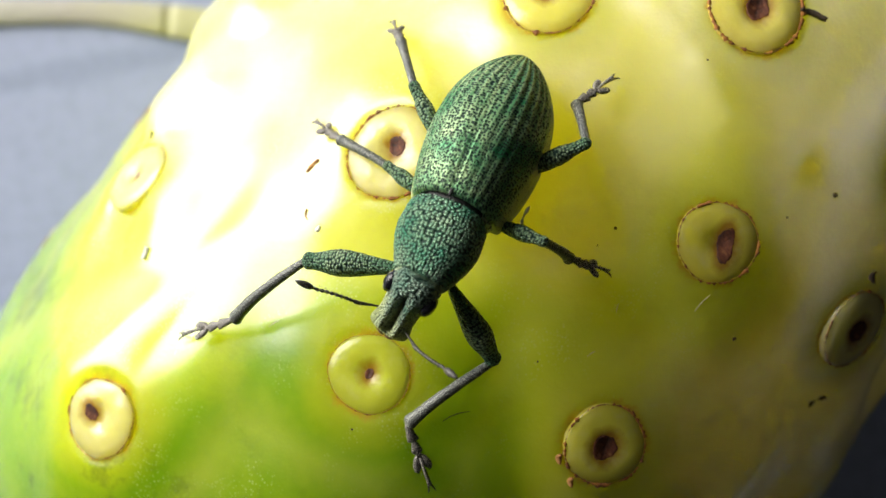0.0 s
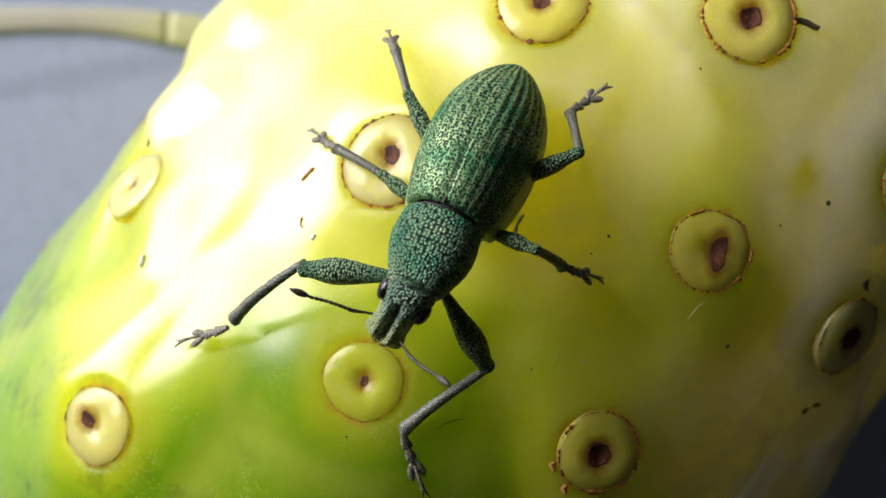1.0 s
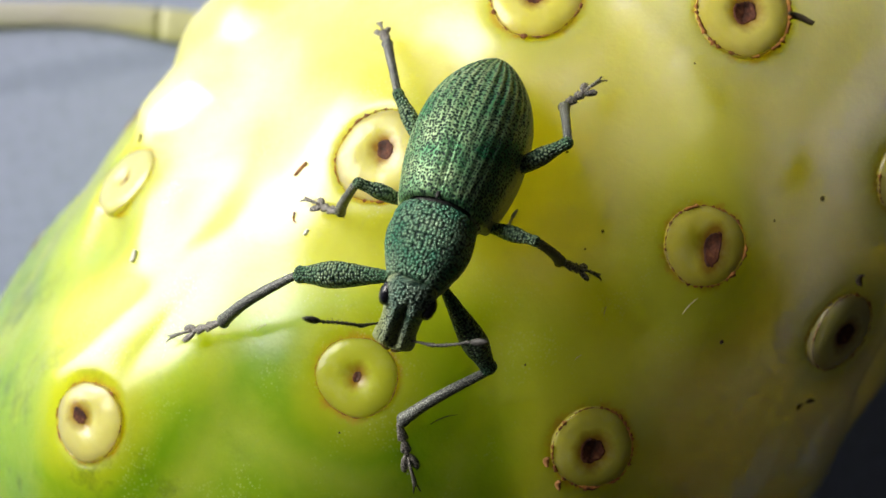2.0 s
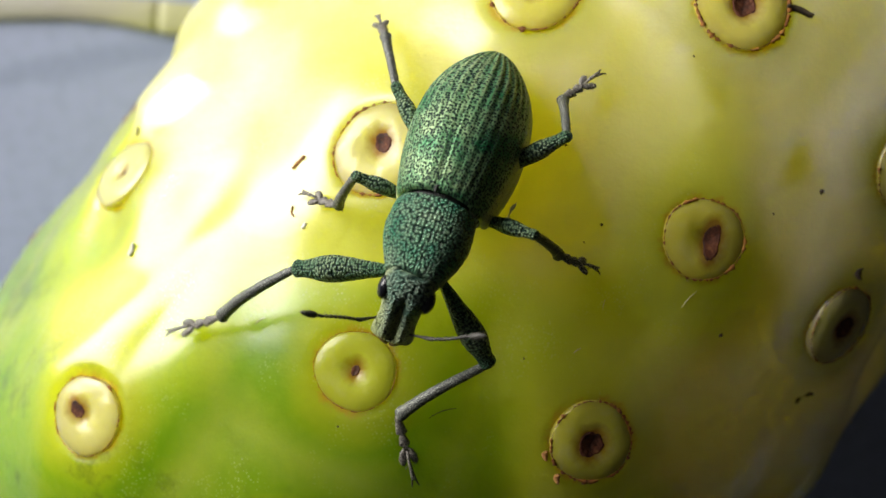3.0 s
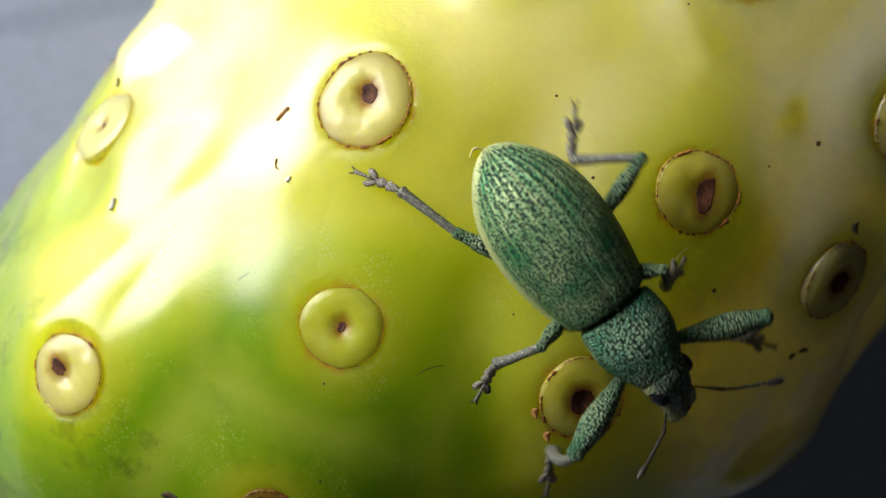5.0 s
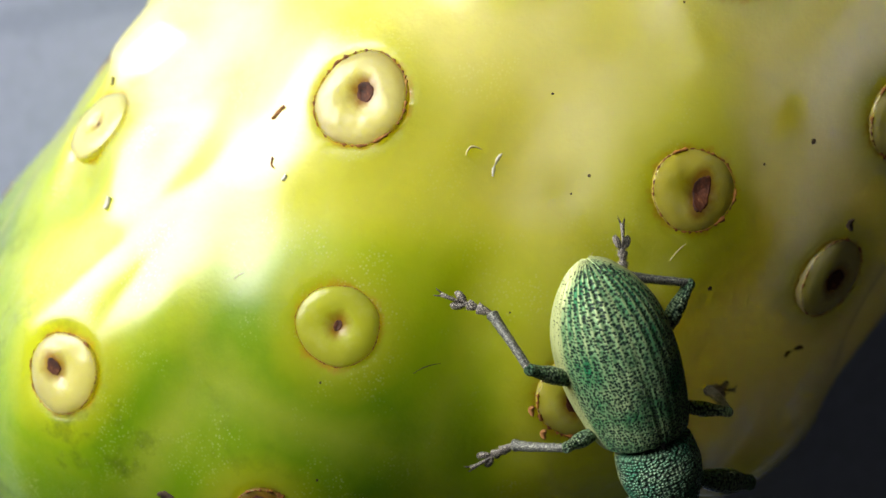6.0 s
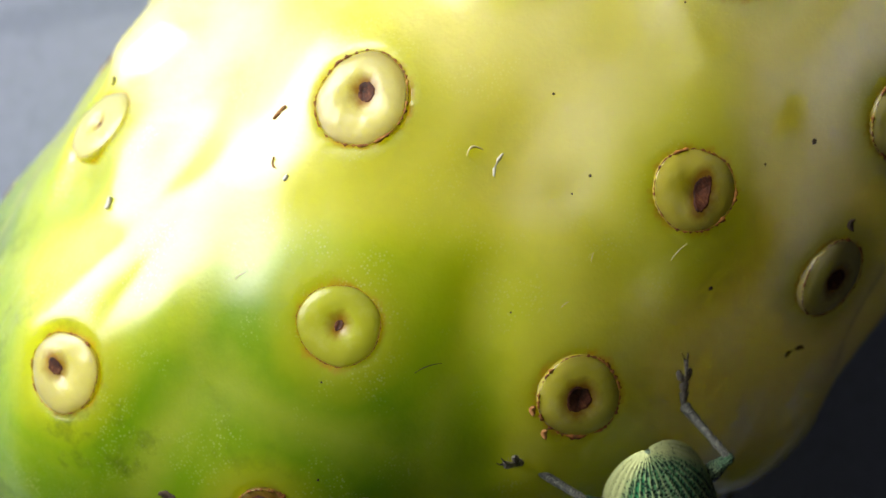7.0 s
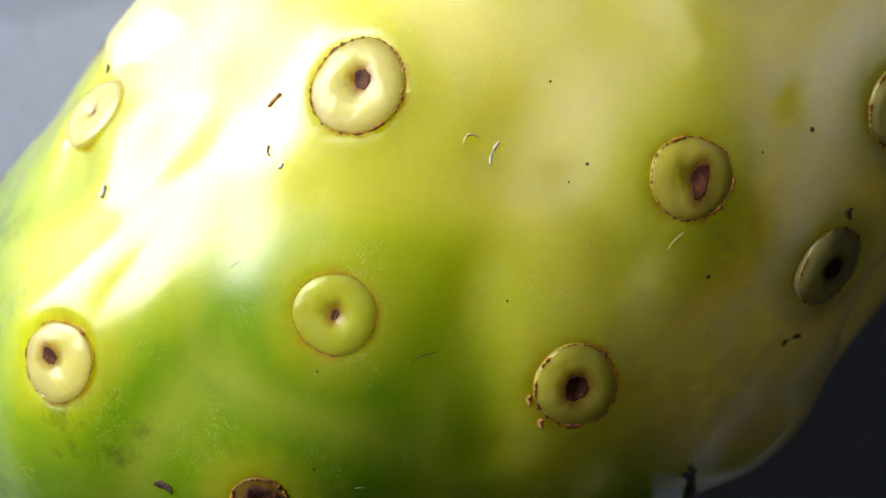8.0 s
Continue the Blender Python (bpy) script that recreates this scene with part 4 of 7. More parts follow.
def motions():
    """The weevil turns, walks on and leaves over the fruit's side."""
    walk(beetle, [
        (0, pose(-0.000892, 0.003162, 0.046052, 10.50, -18.84, -113.74)),
        (1.3, pose(-0.000858, 0.003161, 0.046056, 10.45, -19.00, -113.55)),
        (1.5, pose(-0.000814, 0.003073, 0.046102, 10.57, -21.03, -109.27)),
        (3, pose(-0.000816, 0.003075, 0.046105, 10.58, -21.06, -109.29)),
        (3.1, pose(-0.000436, 0.001754, 0.046194, 8.13, -20.93, -95.90)),
        (3.2, pose(-0.000157, 0.001544, 0.045938, 7.25, -17.94, -93.83)),
        (3.3, pose(0.001448, 0.001007, 0.045728, 3.74, -15.01, -78.63)),
        (3.4, pose(0.002209, 0.000203, 0.045484, 1.95, -11.72, -72.07)),
        (3.5, pose(0.002721, 0.000384, 0.045326, 1.32, -10.44, -67.94)),
        (3.6, pose(0.003217, 0.000644, 0.045168, 0.75, -9.42, -63.68)),
        (3.7, pose(0.003522, 0.000755, 0.045131, 0.31, -4.77, -61.52)),
        (3.8, pose(0.003685, 0.000613, 0.045124, 0.11, -4.96, -60.35)),
        (4.5, pose(0.003765, 0.000335, 0.045124, 0.07, -6.75, -61.71)),
        (4.6, pose(0.004614, 0.000300, 0.045045, -0.71, -2.47, -54.39)),
        (4.7, pose(0.005578, -0.000048, 0.044920, -1.03, 1.17, -46.13)),
        (4.8, pose(0.005791, -0.000606, 0.044909, -1.51, 2.29, -48.09)),
        (4.9, pose(0.006008, -0.001166, 0.044865, -2.02, 3.39, -50.05)),
        (5, pose(0.006225, -0.001734, 0.044800, -2.55, 4.48, -52.04)),
        (5.1, pose(0.006443, -0.002305, 0.044698, -3.11, 5.55, -54.04)),
        (5.2, pose(0.006656, -0.002878, 0.044564, -3.71, 6.61, -56.04)),
        (5.3, pose(0.006835, -0.003420, 0.044291, -4.34, 7.65, -58.06)),
        (5.4, pose(0.007110, -0.004065, 0.044356, -4.98, 8.67, -60.11)),
        (5.5, pose(0.007308, -0.004636, 0.044137, -5.67, 9.66, -62.16)),
        (5.6, pose(0.007494, -0.005196, 0.043881, -6.38, 10.64, -64.24)),
        (5.7, pose(0.007594, -0.005648, 0.043377, -7.11, 11.60, -66.34)),
        (5.8, pose(0.007777, -0.006199, 0.043134, -7.88, 12.53, -68.46)),
        (6, pose(0.007972, -0.007052, 0.042736, -8.85, 11.60, -70.02)),
        (6.2, pose(0.008060, -0.007511, 0.042515, -9.45, 11.24, -71.19)),
        (6.4, pose(0.008546, -0.008918, 0.040881, -6.64, 24.64, -65.87)),
        (6.5, pose(0.008560, -0.009427, 0.040544, -8.94, 26.08, -70.90)),
        (6.6, pose(0.008887, -0.010335, 0.039564, -12.61, 29.21, -76.90)),
        (6.8, pose(0.009578, -0.011776, 0.037842, -7.36, 39.17, -70.85)),
        (7, pose(0.010128, -0.012506, 0.036675, -5.09, 43.60, -68.00)),
        (7.3, pose(0.009724, -0.013923, 0.034222, -9.64, 49.88, -74.52)),
        (7.6, pose(0.009706, -0.013987, 0.034120, -9.92, 50.13, -74.90)),
        (7.8, pose(0.009478, -0.014773, 0.033100, -8.54, 53.32, -74.78)),
        (8, pose(0.008874, -0.016049, 0.030021, -26.46, 59.35, -96.06)),
    ])
    walk(head, [
        (0, pose(0.00302, -0.00000, 0.00195, -22.0, 50.3, -28.0)),
        (1.3, pose(0.00302, 0.00000, 0.00195, -22.0, 50.1, -28.7)),
        (1.5, pose(0.00302, 0.00000, 0.00195, -22.0, 52.4, -17.6)),
        (3, pose(0.00302, 0.00000, 0.00195, -22.0, 52.4, -17.6)),
        (3.1, pose(0.00302, 0.00000, 0.00195, -22.0, 53.2, -11.0)),
        (3.2, pose(0.00302, 0.00000, 0.00195, -22.0, 52.5, 17.4)),
        (3.3, pose(0.00302, -0.00000, 0.00195, -22.0, 43.0, 6.2)),
        (3.4, pose(0.00302, -0.00000, 0.00195, -22.0, 38.3, 9.5)),
        (3.5, pose(0.00302, 0.00000, 0.00195, -22.0, 37.5, 14.0)),
        (3.6, pose(0.00302, -0.00000, 0.00195, -22.0, 41.8, 12.5)),
        (3.7, pose(0.00302, -0.00000, 0.00195, -22.0, 40.3, 7.0)),
        (3.8, pose(0.00302, 0.00000, 0.00195, -22.0, 41.6, 5.1)),
        (4.5, pose(0.00302, 0.00000, 0.00195, -22.0, 47.1, 7.2)),
        (4.6, pose(0.00302, 0.00000, 0.00195, -22.0, 46.4, 9.5)),
        (4.7, pose(0.00302, -0.00000, 0.00195, -22.0, 41.0, 7.0)),
        (4.8, pose(0.00302, -0.00000, 0.00195, -20.0, 39.9, 6.3)),
        (4.9, pose(0.00302, -0.00000, 0.00195, -18.0, 38.8, 5.6)),
        (5, pose(0.00302, -0.00000, 0.00195, -16.0, 37.7, 5.0)),
        (5.1, pose(0.00302, 0.00000, 0.00195, -14.0, 36.6, 4.3)),
        (5.2, pose(0.00302, -0.00000, 0.00195, -12.0, 35.5, 3.7)),
        (5.3, pose(0.00302, -0.00000, 0.00195, -10.0, 34.4, 3.1)),
        (5.4, pose(0.00302, -0.00000, 0.00195, -8.0, 33.2, 2.4)),
        (5.5, pose(0.00302, 0.00000, 0.00195, -6.0, 32.1, 1.8)),
        (5.6, pose(0.00302, -0.00000, 0.00195, -4.0, 31.0, 1.2)),
        (5.7, pose(0.00302, -0.00000, 0.00195, -2.0, 29.9, 0.6)),
        (5.8, pose(0.00302, -0.00000, 0.00195, 0.0, 28.8, -0.0)),
        (8, pose(0.00302, -0.00000, 0.00195, 0.0, 28.8, 0.0)),
    ])
    walk(FEELERS["right"], [
        (0, pose(0.00403, -0.00133, -0.00004, -69.1, -35.0, -70.8)),
        (1.3, pose(0.00402, -0.00135, -0.00003, -69.0, -35.1, -70.7)),
        (1.5, pose(0.00419, -0.00110, -0.00009, -93.7, -44.0, -49.7)),
        (3, pose(0.00419, -0.00110, -0.00009, -93.9, -44.0, -49.7)),
        (3.1, pose(0.00428, -0.00096, -0.00011, 1.8, 11.3, -9.4)),
        (3.2, pose(0.00461, -0.00023, -0.00009, -20.4, -14.9, 6.9)),
        (3.3, pose(0.00485, -0.00050, 0.00017, -19.9, 4.5, -18.2)),
        (3.4, pose(0.00501, -0.00038, 0.00032, -43.6, -37.2, -16.9)),
        (3.5, pose(0.00505, -0.00021, 0.00035, -34.9, -29.2, -15.9)),
        (3.6, pose(0.00493, -0.00030, 0.00021, -34.8, -27.7, -10.6)),
        (3.7, pose(0.00493, -0.00047, 0.00026, -120.0, -62.4, -18.7)),
        (3.8, pose(0.00488, -0.00054, 0.00021, -21.3, -5.7, -18.6)),
        (4.5, pose(0.00472, -0.00049, 0.00005, -24.9, -4.4, -16.2)),
        (4.6, pose(0.00477, -0.00042, 0.00007, -18.9, -10.3, -5.6)),
        (4.7, pose(0.00491, -0.00047, 0.00023, -114.4, -77.4, -44.6)),
        (4.8, pose(0.00494, -0.00049, 0.00027, -90.0, -67.6, -64.6)),
        (4.9, pose(0.00497, -0.00051, 0.00031, -79.2, -56.7, -70.5)),
        (5, pose(0.00499, -0.00053, 0.00034, -72.2, -45.6, -72.2)),
        (5.1, pose(0.00502, -0.00055, 0.00038, -66.5, -34.6, -71.9)),
        (5.2, pose(0.00504, -0.00057, 0.00042, -61.1, -23.8, -70.2)),
        (5.3, pose(0.00506, -0.00059, 0.00046, -55.6, -13.4, -67.4)),
        (5.4, pose(0.00509, -0.00061, 0.00050, -49.7, -3.4, -63.5)),
        (5.5, pose(0.00511, -0.00063, 0.00054, -43.0, 6.0, -58.4)),
        (5.6, pose(0.00513, -0.00066, 0.00058, -35.3, 14.4, -51.9)),
        (5.7, pose(0.00514, -0.00068, 0.00062, -26.1, 21.6, -43.6)),
        (5.8, pose(0.00516, -0.00070, 0.00066, -15.5, 27.2, -33.6)),
        (6, pose(0.00516, -0.00070, 0.00066, -16.1, 26.8, -35.1)),
        (6.2, pose(0.00516, -0.00070, 0.00066, -15.0, 27.5, -32.4)),
        (6.4, pose(0.00516, -0.00070, 0.00066, -12.9, 28.7, -27.6)),
        (6.5, pose(0.00516, -0.00070, 0.00066, -12.1, 29.1, -25.8)),
        (6.6, pose(0.00516, -0.00070, 0.00066, -11.8, 29.2, -25.1)),
        (6.8, pose(0.00516, -0.00070, 0.00066, -13.0, 28.6, -27.7)),
        (7, pose(0.00516, -0.00070, 0.00066, -15.0, 27.5, -32.5)),
        (7.3, pose(0.00516, -0.00070, 0.00066, -16.0, 26.9, -34.8)),
        (7.6, pose(0.00516, -0.00070, 0.00066, -13.5, 28.4, -28.9)),
        (7.8, pose(0.00516, -0.00070, 0.00066, -11.9, 29.1, -25.3)),
        (8, pose(0.00516, -0.00070, 0.00066, -12.4, 28.9, -26.5)),
    ])
    walk(FEELERS["left"], [
        (0, pose(0.00469, -0.00010, -0.00004, 52.1, -30.0, 57.0)),
        (1.3, pose(0.00470, -0.00012, -0.00003, 51.6, -30.0, 57.0)),
        (1.5, pose(0.00461, 0.00023, -0.00009, 51.7, -32.9, 85.5)),
        (3, pose(0.00461, 0.00023, -0.00009, 51.7, -33.0, 85.5)),
        (3.1, pose(0.00454, 0.00042, -0.00011, 54.1, -8.4, 66.2)),
        (3.2, pose(0.00419, 0.00110, -0.00009, 52.8, -14.1, 68.7)),
        (3.3, pose(0.00470, 0.00089, 0.00017, 76.5, -45.9, 33.6)),
        (3.4, pose(0.00478, 0.00101, 0.00032, 112.2, -63.6, 40.2)),
        (3.5, pose(0.00472, 0.00114, 0.00035, 34.0, -6.1, 70.5)),
        (3.6, pose(0.00462, 0.00107, 0.00021, 43.1, -38.9, 26.7)),
        (3.7, pose(0.00476, 0.00092, 0.00026, 103.4, -64.8, 49.9)),
        (3.8, pose(0.00475, 0.00086, 0.00021, 36.9, -9.9, 53.3)),
        (4.5, pose(0.00455, 0.00090, 0.00005, 40.5, -9.0, 50.5)),
        (4.6, pose(0.00453, 0.00096, 0.00007, 179.5, -59.4, 9.7)),
        (4.7, pose(0.00474, 0.00092, 0.00023, 38.9, -16.1, 54.7)),
        (4.8, pose(0.00479, 0.00090, 0.00027, 36.9, -11.6, 53.5)),
        (4.9, pose(0.00483, 0.00088, 0.00030, 34.9, -7.2, 52.0)),
        (5, pose(0.00487, 0.00086, 0.00034, 33.0, -2.8, 50.3)),
        (5.1, pose(0.00491, 0.00084, 0.00038, 30.9, 1.5, 48.4)),
        (5.2, pose(0.00495, 0.00083, 0.00042, 28.8, 5.8, 46.2)),
        (5.3, pose(0.00499, 0.00081, 0.00045, 26.5, 9.9, 43.7)),
        (5.4, pose(0.00502, 0.00079, 0.00049, 24.1, 14.0, 41.0)),
        (5.5, pose(0.00506, 0.00076, 0.00053, 21.6, 17.9, 38.0)),
        (5.6, pose(0.00509, 0.00074, 0.00057, 18.9, 21.7, 34.7)),
        (5.7, pose(0.00513, 0.00072, 0.00062, 15.9, 25.3, 31.0)),
        (5.8, pose(0.00516, 0.00070, 0.00066, 12.6, 28.8, 27.0)),
        (6, pose(0.00516, 0.00070, 0.00066, 11.9, 29.2, 25.2)),
        (6.2, pose(0.00516, 0.00070, 0.00066, 13.2, 28.5, 28.3)),
        (6.4, pose(0.00516, 0.00070, 0.00066, 15.3, 27.3, 33.1)),
        (6.5, pose(0.00516, 0.00070, 0.00066, 15.9, 26.9, 34.6)),
        (6.6, pose(0.00516, 0.00070, 0.00066, 16.1, 26.8, 35.1)),
        (6.8, pose(0.00516, 0.00070, 0.00066, 15.2, 27.4, 33.0)),
        (7, pose(0.00516, 0.00070, 0.00066, 13.2, 28.5, 28.2)),
        (7.3, pose(0.00516, 0.00070, 0.00066, 12.0, 29.1, 25.5)),
        (7.6, pose(0.00516, 0.00070, 0.00066, 14.8, 27.7, 31.9)),
        (7.8, pose(0.00516, 0.00070, 0.00066, 16.1, 26.8, 35.0)),
        (8, pose(0.00516, 0.00070, 0.00066, 15.6, 27.1, 34.0)),
    ])
    walk(LEGS["front", "right"][0], [
        (0, pose(0.00255, -0.00100, 0.00095, -0.0, 11.8, -78.6)),
        (1.3, pose(0.00255, -0.00100, 0.00095, 0.0, 11.9, -79.0)),
        (1.5, pose(0.00255, -0.00100, 0.00095, 0.0, 11.0, -79.7)),
        (3, pose(0.00255, -0.00100, 0.00095, 0.0, 11.3, -79.7)),
        (3.1, pose(0.00255, -0.00100, 0.00095, 0.0, 14.7, -78.3)),
        (3.2, pose(0.00255, -0.00100, 0.00095, -0.0, 15.6, -71.9)),
        (3.3, pose(0.00255, -0.00100, 0.00095, 0.0, 0.5, -88.0)),
        (3.4, pose(0.00255, -0.00100, 0.00095, -0.0, 3.2, -93.5)),
        (3.5, pose(0.00255, -0.00100, 0.00095, -0.0, 2.8, -52.1)),
        (3.6, pose(0.00255, -0.00100, 0.00095, -0.0, 0.4, -61.1)),
        (3.7, pose(0.00255, -0.00100, 0.00095, 0.0, -15.3, -65.2)),
        (3.8, pose(0.00255, -0.00100, 0.00095, 0.0, -1.9, -67.9)),
        (4.5, pose(0.00255, -0.00100, 0.00095, 0.0, -15.2, -66.5)),
        (4.6, pose(0.00255, -0.00100, 0.00095, 0.0, -17.9, -80.1)),
        (4.7, pose(0.00255, -0.00100, 0.00095, 0.0, -15.8, -96.1)),
        (4.8, pose(0.00255, -0.00100, 0.00095, 0.0, -14.4, -81.0)),
        (4.9, pose(0.00255, -0.00100, 0.00095, 0.0, -17.9, -78.8)),
        (5, pose(0.00255, -0.00100, 0.00095, 0.0, -26.3, -76.7)),
        (5.1, pose(0.00255, -0.00100, 0.00095, 0.0, -24.6, -72.6)),
        (5.2, pose(0.00255, -0.00100, 0.00095, 0.0, -13.5, -65.3)),
        (5.3, pose(0.00255, -0.00100, 0.00095, 0.0, -5.1, -60.3)),
        (5.4, pose(0.00255, -0.00100, 0.00095, 0.0, 7.9, -56.2)),
        (5.5, pose(0.00255, -0.00100, 0.00095, 0.0, 10.4, -56.3)),
        (5.6, pose(0.00255, -0.00100, 0.00095, 0.0, 3.2, -60.2)),
        (5.7, pose(0.00255, -0.00100, 0.00095, 0.0, -7.2, -65.4)),
        (5.8, pose(0.00255, -0.00100, 0.00095, 0.0, -8.6, -68.8)),
        (6, pose(0.00255, -0.00100, 0.00095, 0.0, 5.1, -67.3)),
        (6.2, pose(0.00255, -0.00100, 0.00095, 0.0, 22.9, -56.9)),
        (6.4, pose(0.00255, -0.00100, 0.00095, 0.0, 8.6, -56.4)),
        (6.5, pose(0.00255, -0.00100, 0.00095, 0.0, 0.3, -60.2)),
        (6.6, pose(0.00255, -0.00100, 0.00095, 0.0, -9.8, -65.4)),
        (6.8, pose(0.00255, -0.00100, 0.00095, 0.0, -11.6, -70.3)),
        (7, pose(0.00255, -0.00100, 0.00095, 0.0, -4.1, -64.7)),
        (7.3, pose(0.00255, -0.00100, 0.00095, 0.0, 0.0, -57.6)),
        (7.6, pose(0.00255, -0.00100, 0.00095, 0.0, -16.0, -69.3)),
        (7.8, pose(0.00255, -0.00100, 0.00095, 0.0, -10.1, -69.1)),
        (8, pose(0.00255, -0.00100, 0.00095, 0.0, -8.8, -61.8)),
    ])
    walk(LEGS["front", "right"][1], [
        (0, pose(0.00338, -0.00513, 0.00007, 0.0, 33.5, -42.5)),
        (1.3, pose(0.00302, -0.00513, 0.00006, 0.0, 33.1, -42.8)),
        (1.5, pose(0.00330, -0.00515, 0.00013, 0.0, 32.7, -56.1)),
        (3, pose(0.00330, -0.00515, 0.00011, 0.0, 33.5, -56.4)),
        (3.1, pose(0.00339, -0.00507, -0.00014, 0.0, 41.7, 2.0)),
        (3.2, pose(0.00383, -0.00494, -0.00021, -0.0, 44.4, -7.3)),
        (3.3, pose(0.00270, -0.00530, 0.00091, 0.0, 39.7, -51.2)),
        (3.4, pose(0.00228, -0.00529, 0.00071, 0.0, 32.2, -55.6)),
        (3.5, pose(0.00519, -0.00439, 0.00074, 0.0, 63.6, 0.5)),
        (3.6, pose(0.00463, -0.00476, 0.00092, 0.0, 59.1, -19.0)),
        (3.7, pose(0.00429, -0.00477, 0.00208, -0.0, 52.8, -17.4)),
        (3.8, pose(0.00417, -0.00498, 0.00109, 0.0, 52.8, -19.2)),
        (4.5, pose(0.00421, -0.00480, 0.00208, 0.0, 58.0, -18.0)),
        (4.6, pose(0.00326, -0.00503, 0.00227, -0.0, 50.9, -45.2)),
        (4.7, pose(0.00211, -0.00511, 0.00212, 0.0, 41.5, -71.4)),
        (4.8, pose(0.00320, -0.00511, 0.00202, 0.0, 52.7, -86.1)),
        (4.9, pose(0.00334, -0.00501, 0.00227, 0.0, 67.6, -79.4)),
        (5, pose(0.00344, -0.00475, 0.00286, 0.0, 81.1, -47.4)),
        (5.1, pose(0.00372, -0.00473, 0.00274, 0.0, 77.4, 49.2)),
        (5.2, pose(0.00430, -0.00480, 0.00196, 0.0, 69.7, 62.2)),
        (5.3, pose(0.00467, -0.00472, 0.00133, 0.0, 69.2, 53.4)),
        (5.4, pose(0.00492, -0.00454, 0.00036, 0.0, 70.7, 42.2)),
        (5.5, pose(0.00490, -0.00452, 0.00018, 0.0, 71.6, 36.5)),
        (5.6, pose(0.00469, -0.00472, 0.00071, 0.0, 72.3, 43.8)),
        (5.7, pose(0.00432, -0.00488, 0.00149, 0.0, 73.1, 54.8)),
        (5.8, pose(0.00409, -0.00496, 0.00160, 0.0, 73.3, 69.6)),
        (6, pose(0.00420, -0.00495, 0.00057, 0.0, 70.8, 79.6)),
        (6.2, pose(0.00472, -0.00432, -0.00072, 0.0, 74.1, 46.0)),
        (6.4, pose(0.00490, -0.00454, 0.00031, 0.0, 71.2, 37.3)),
        (6.5, pose(0.00468, -0.00473, 0.00093, 0.0, 71.7, 42.9)),
        (6.6, pose(0.00431, -0.00485, 0.00168, 0.0, 72.8, 51.7)),
        (6.8, pose(0.00397, -0.00497, 0.00182, 0.0, 72.3, 75.9)),
        (7, pose(0.00438, -0.00488, 0.00125, 0.0, 69.9, 69.9)),
        (7.3, pose(0.00486, -0.00463, 0.00095, 0.0, 69.7, 38.9)),
        (7.6, pose(0.00401, -0.00487, 0.00214, 0.0, 73.8, 61.1)),
        (7.8, pose(0.00406, -0.00495, 0.00170, 0.0, 70.8, 76.4)),
        (8, pose(0.00456, -0.00475, 0.00161, 0.0, 69.1, 55.4)),
    ])
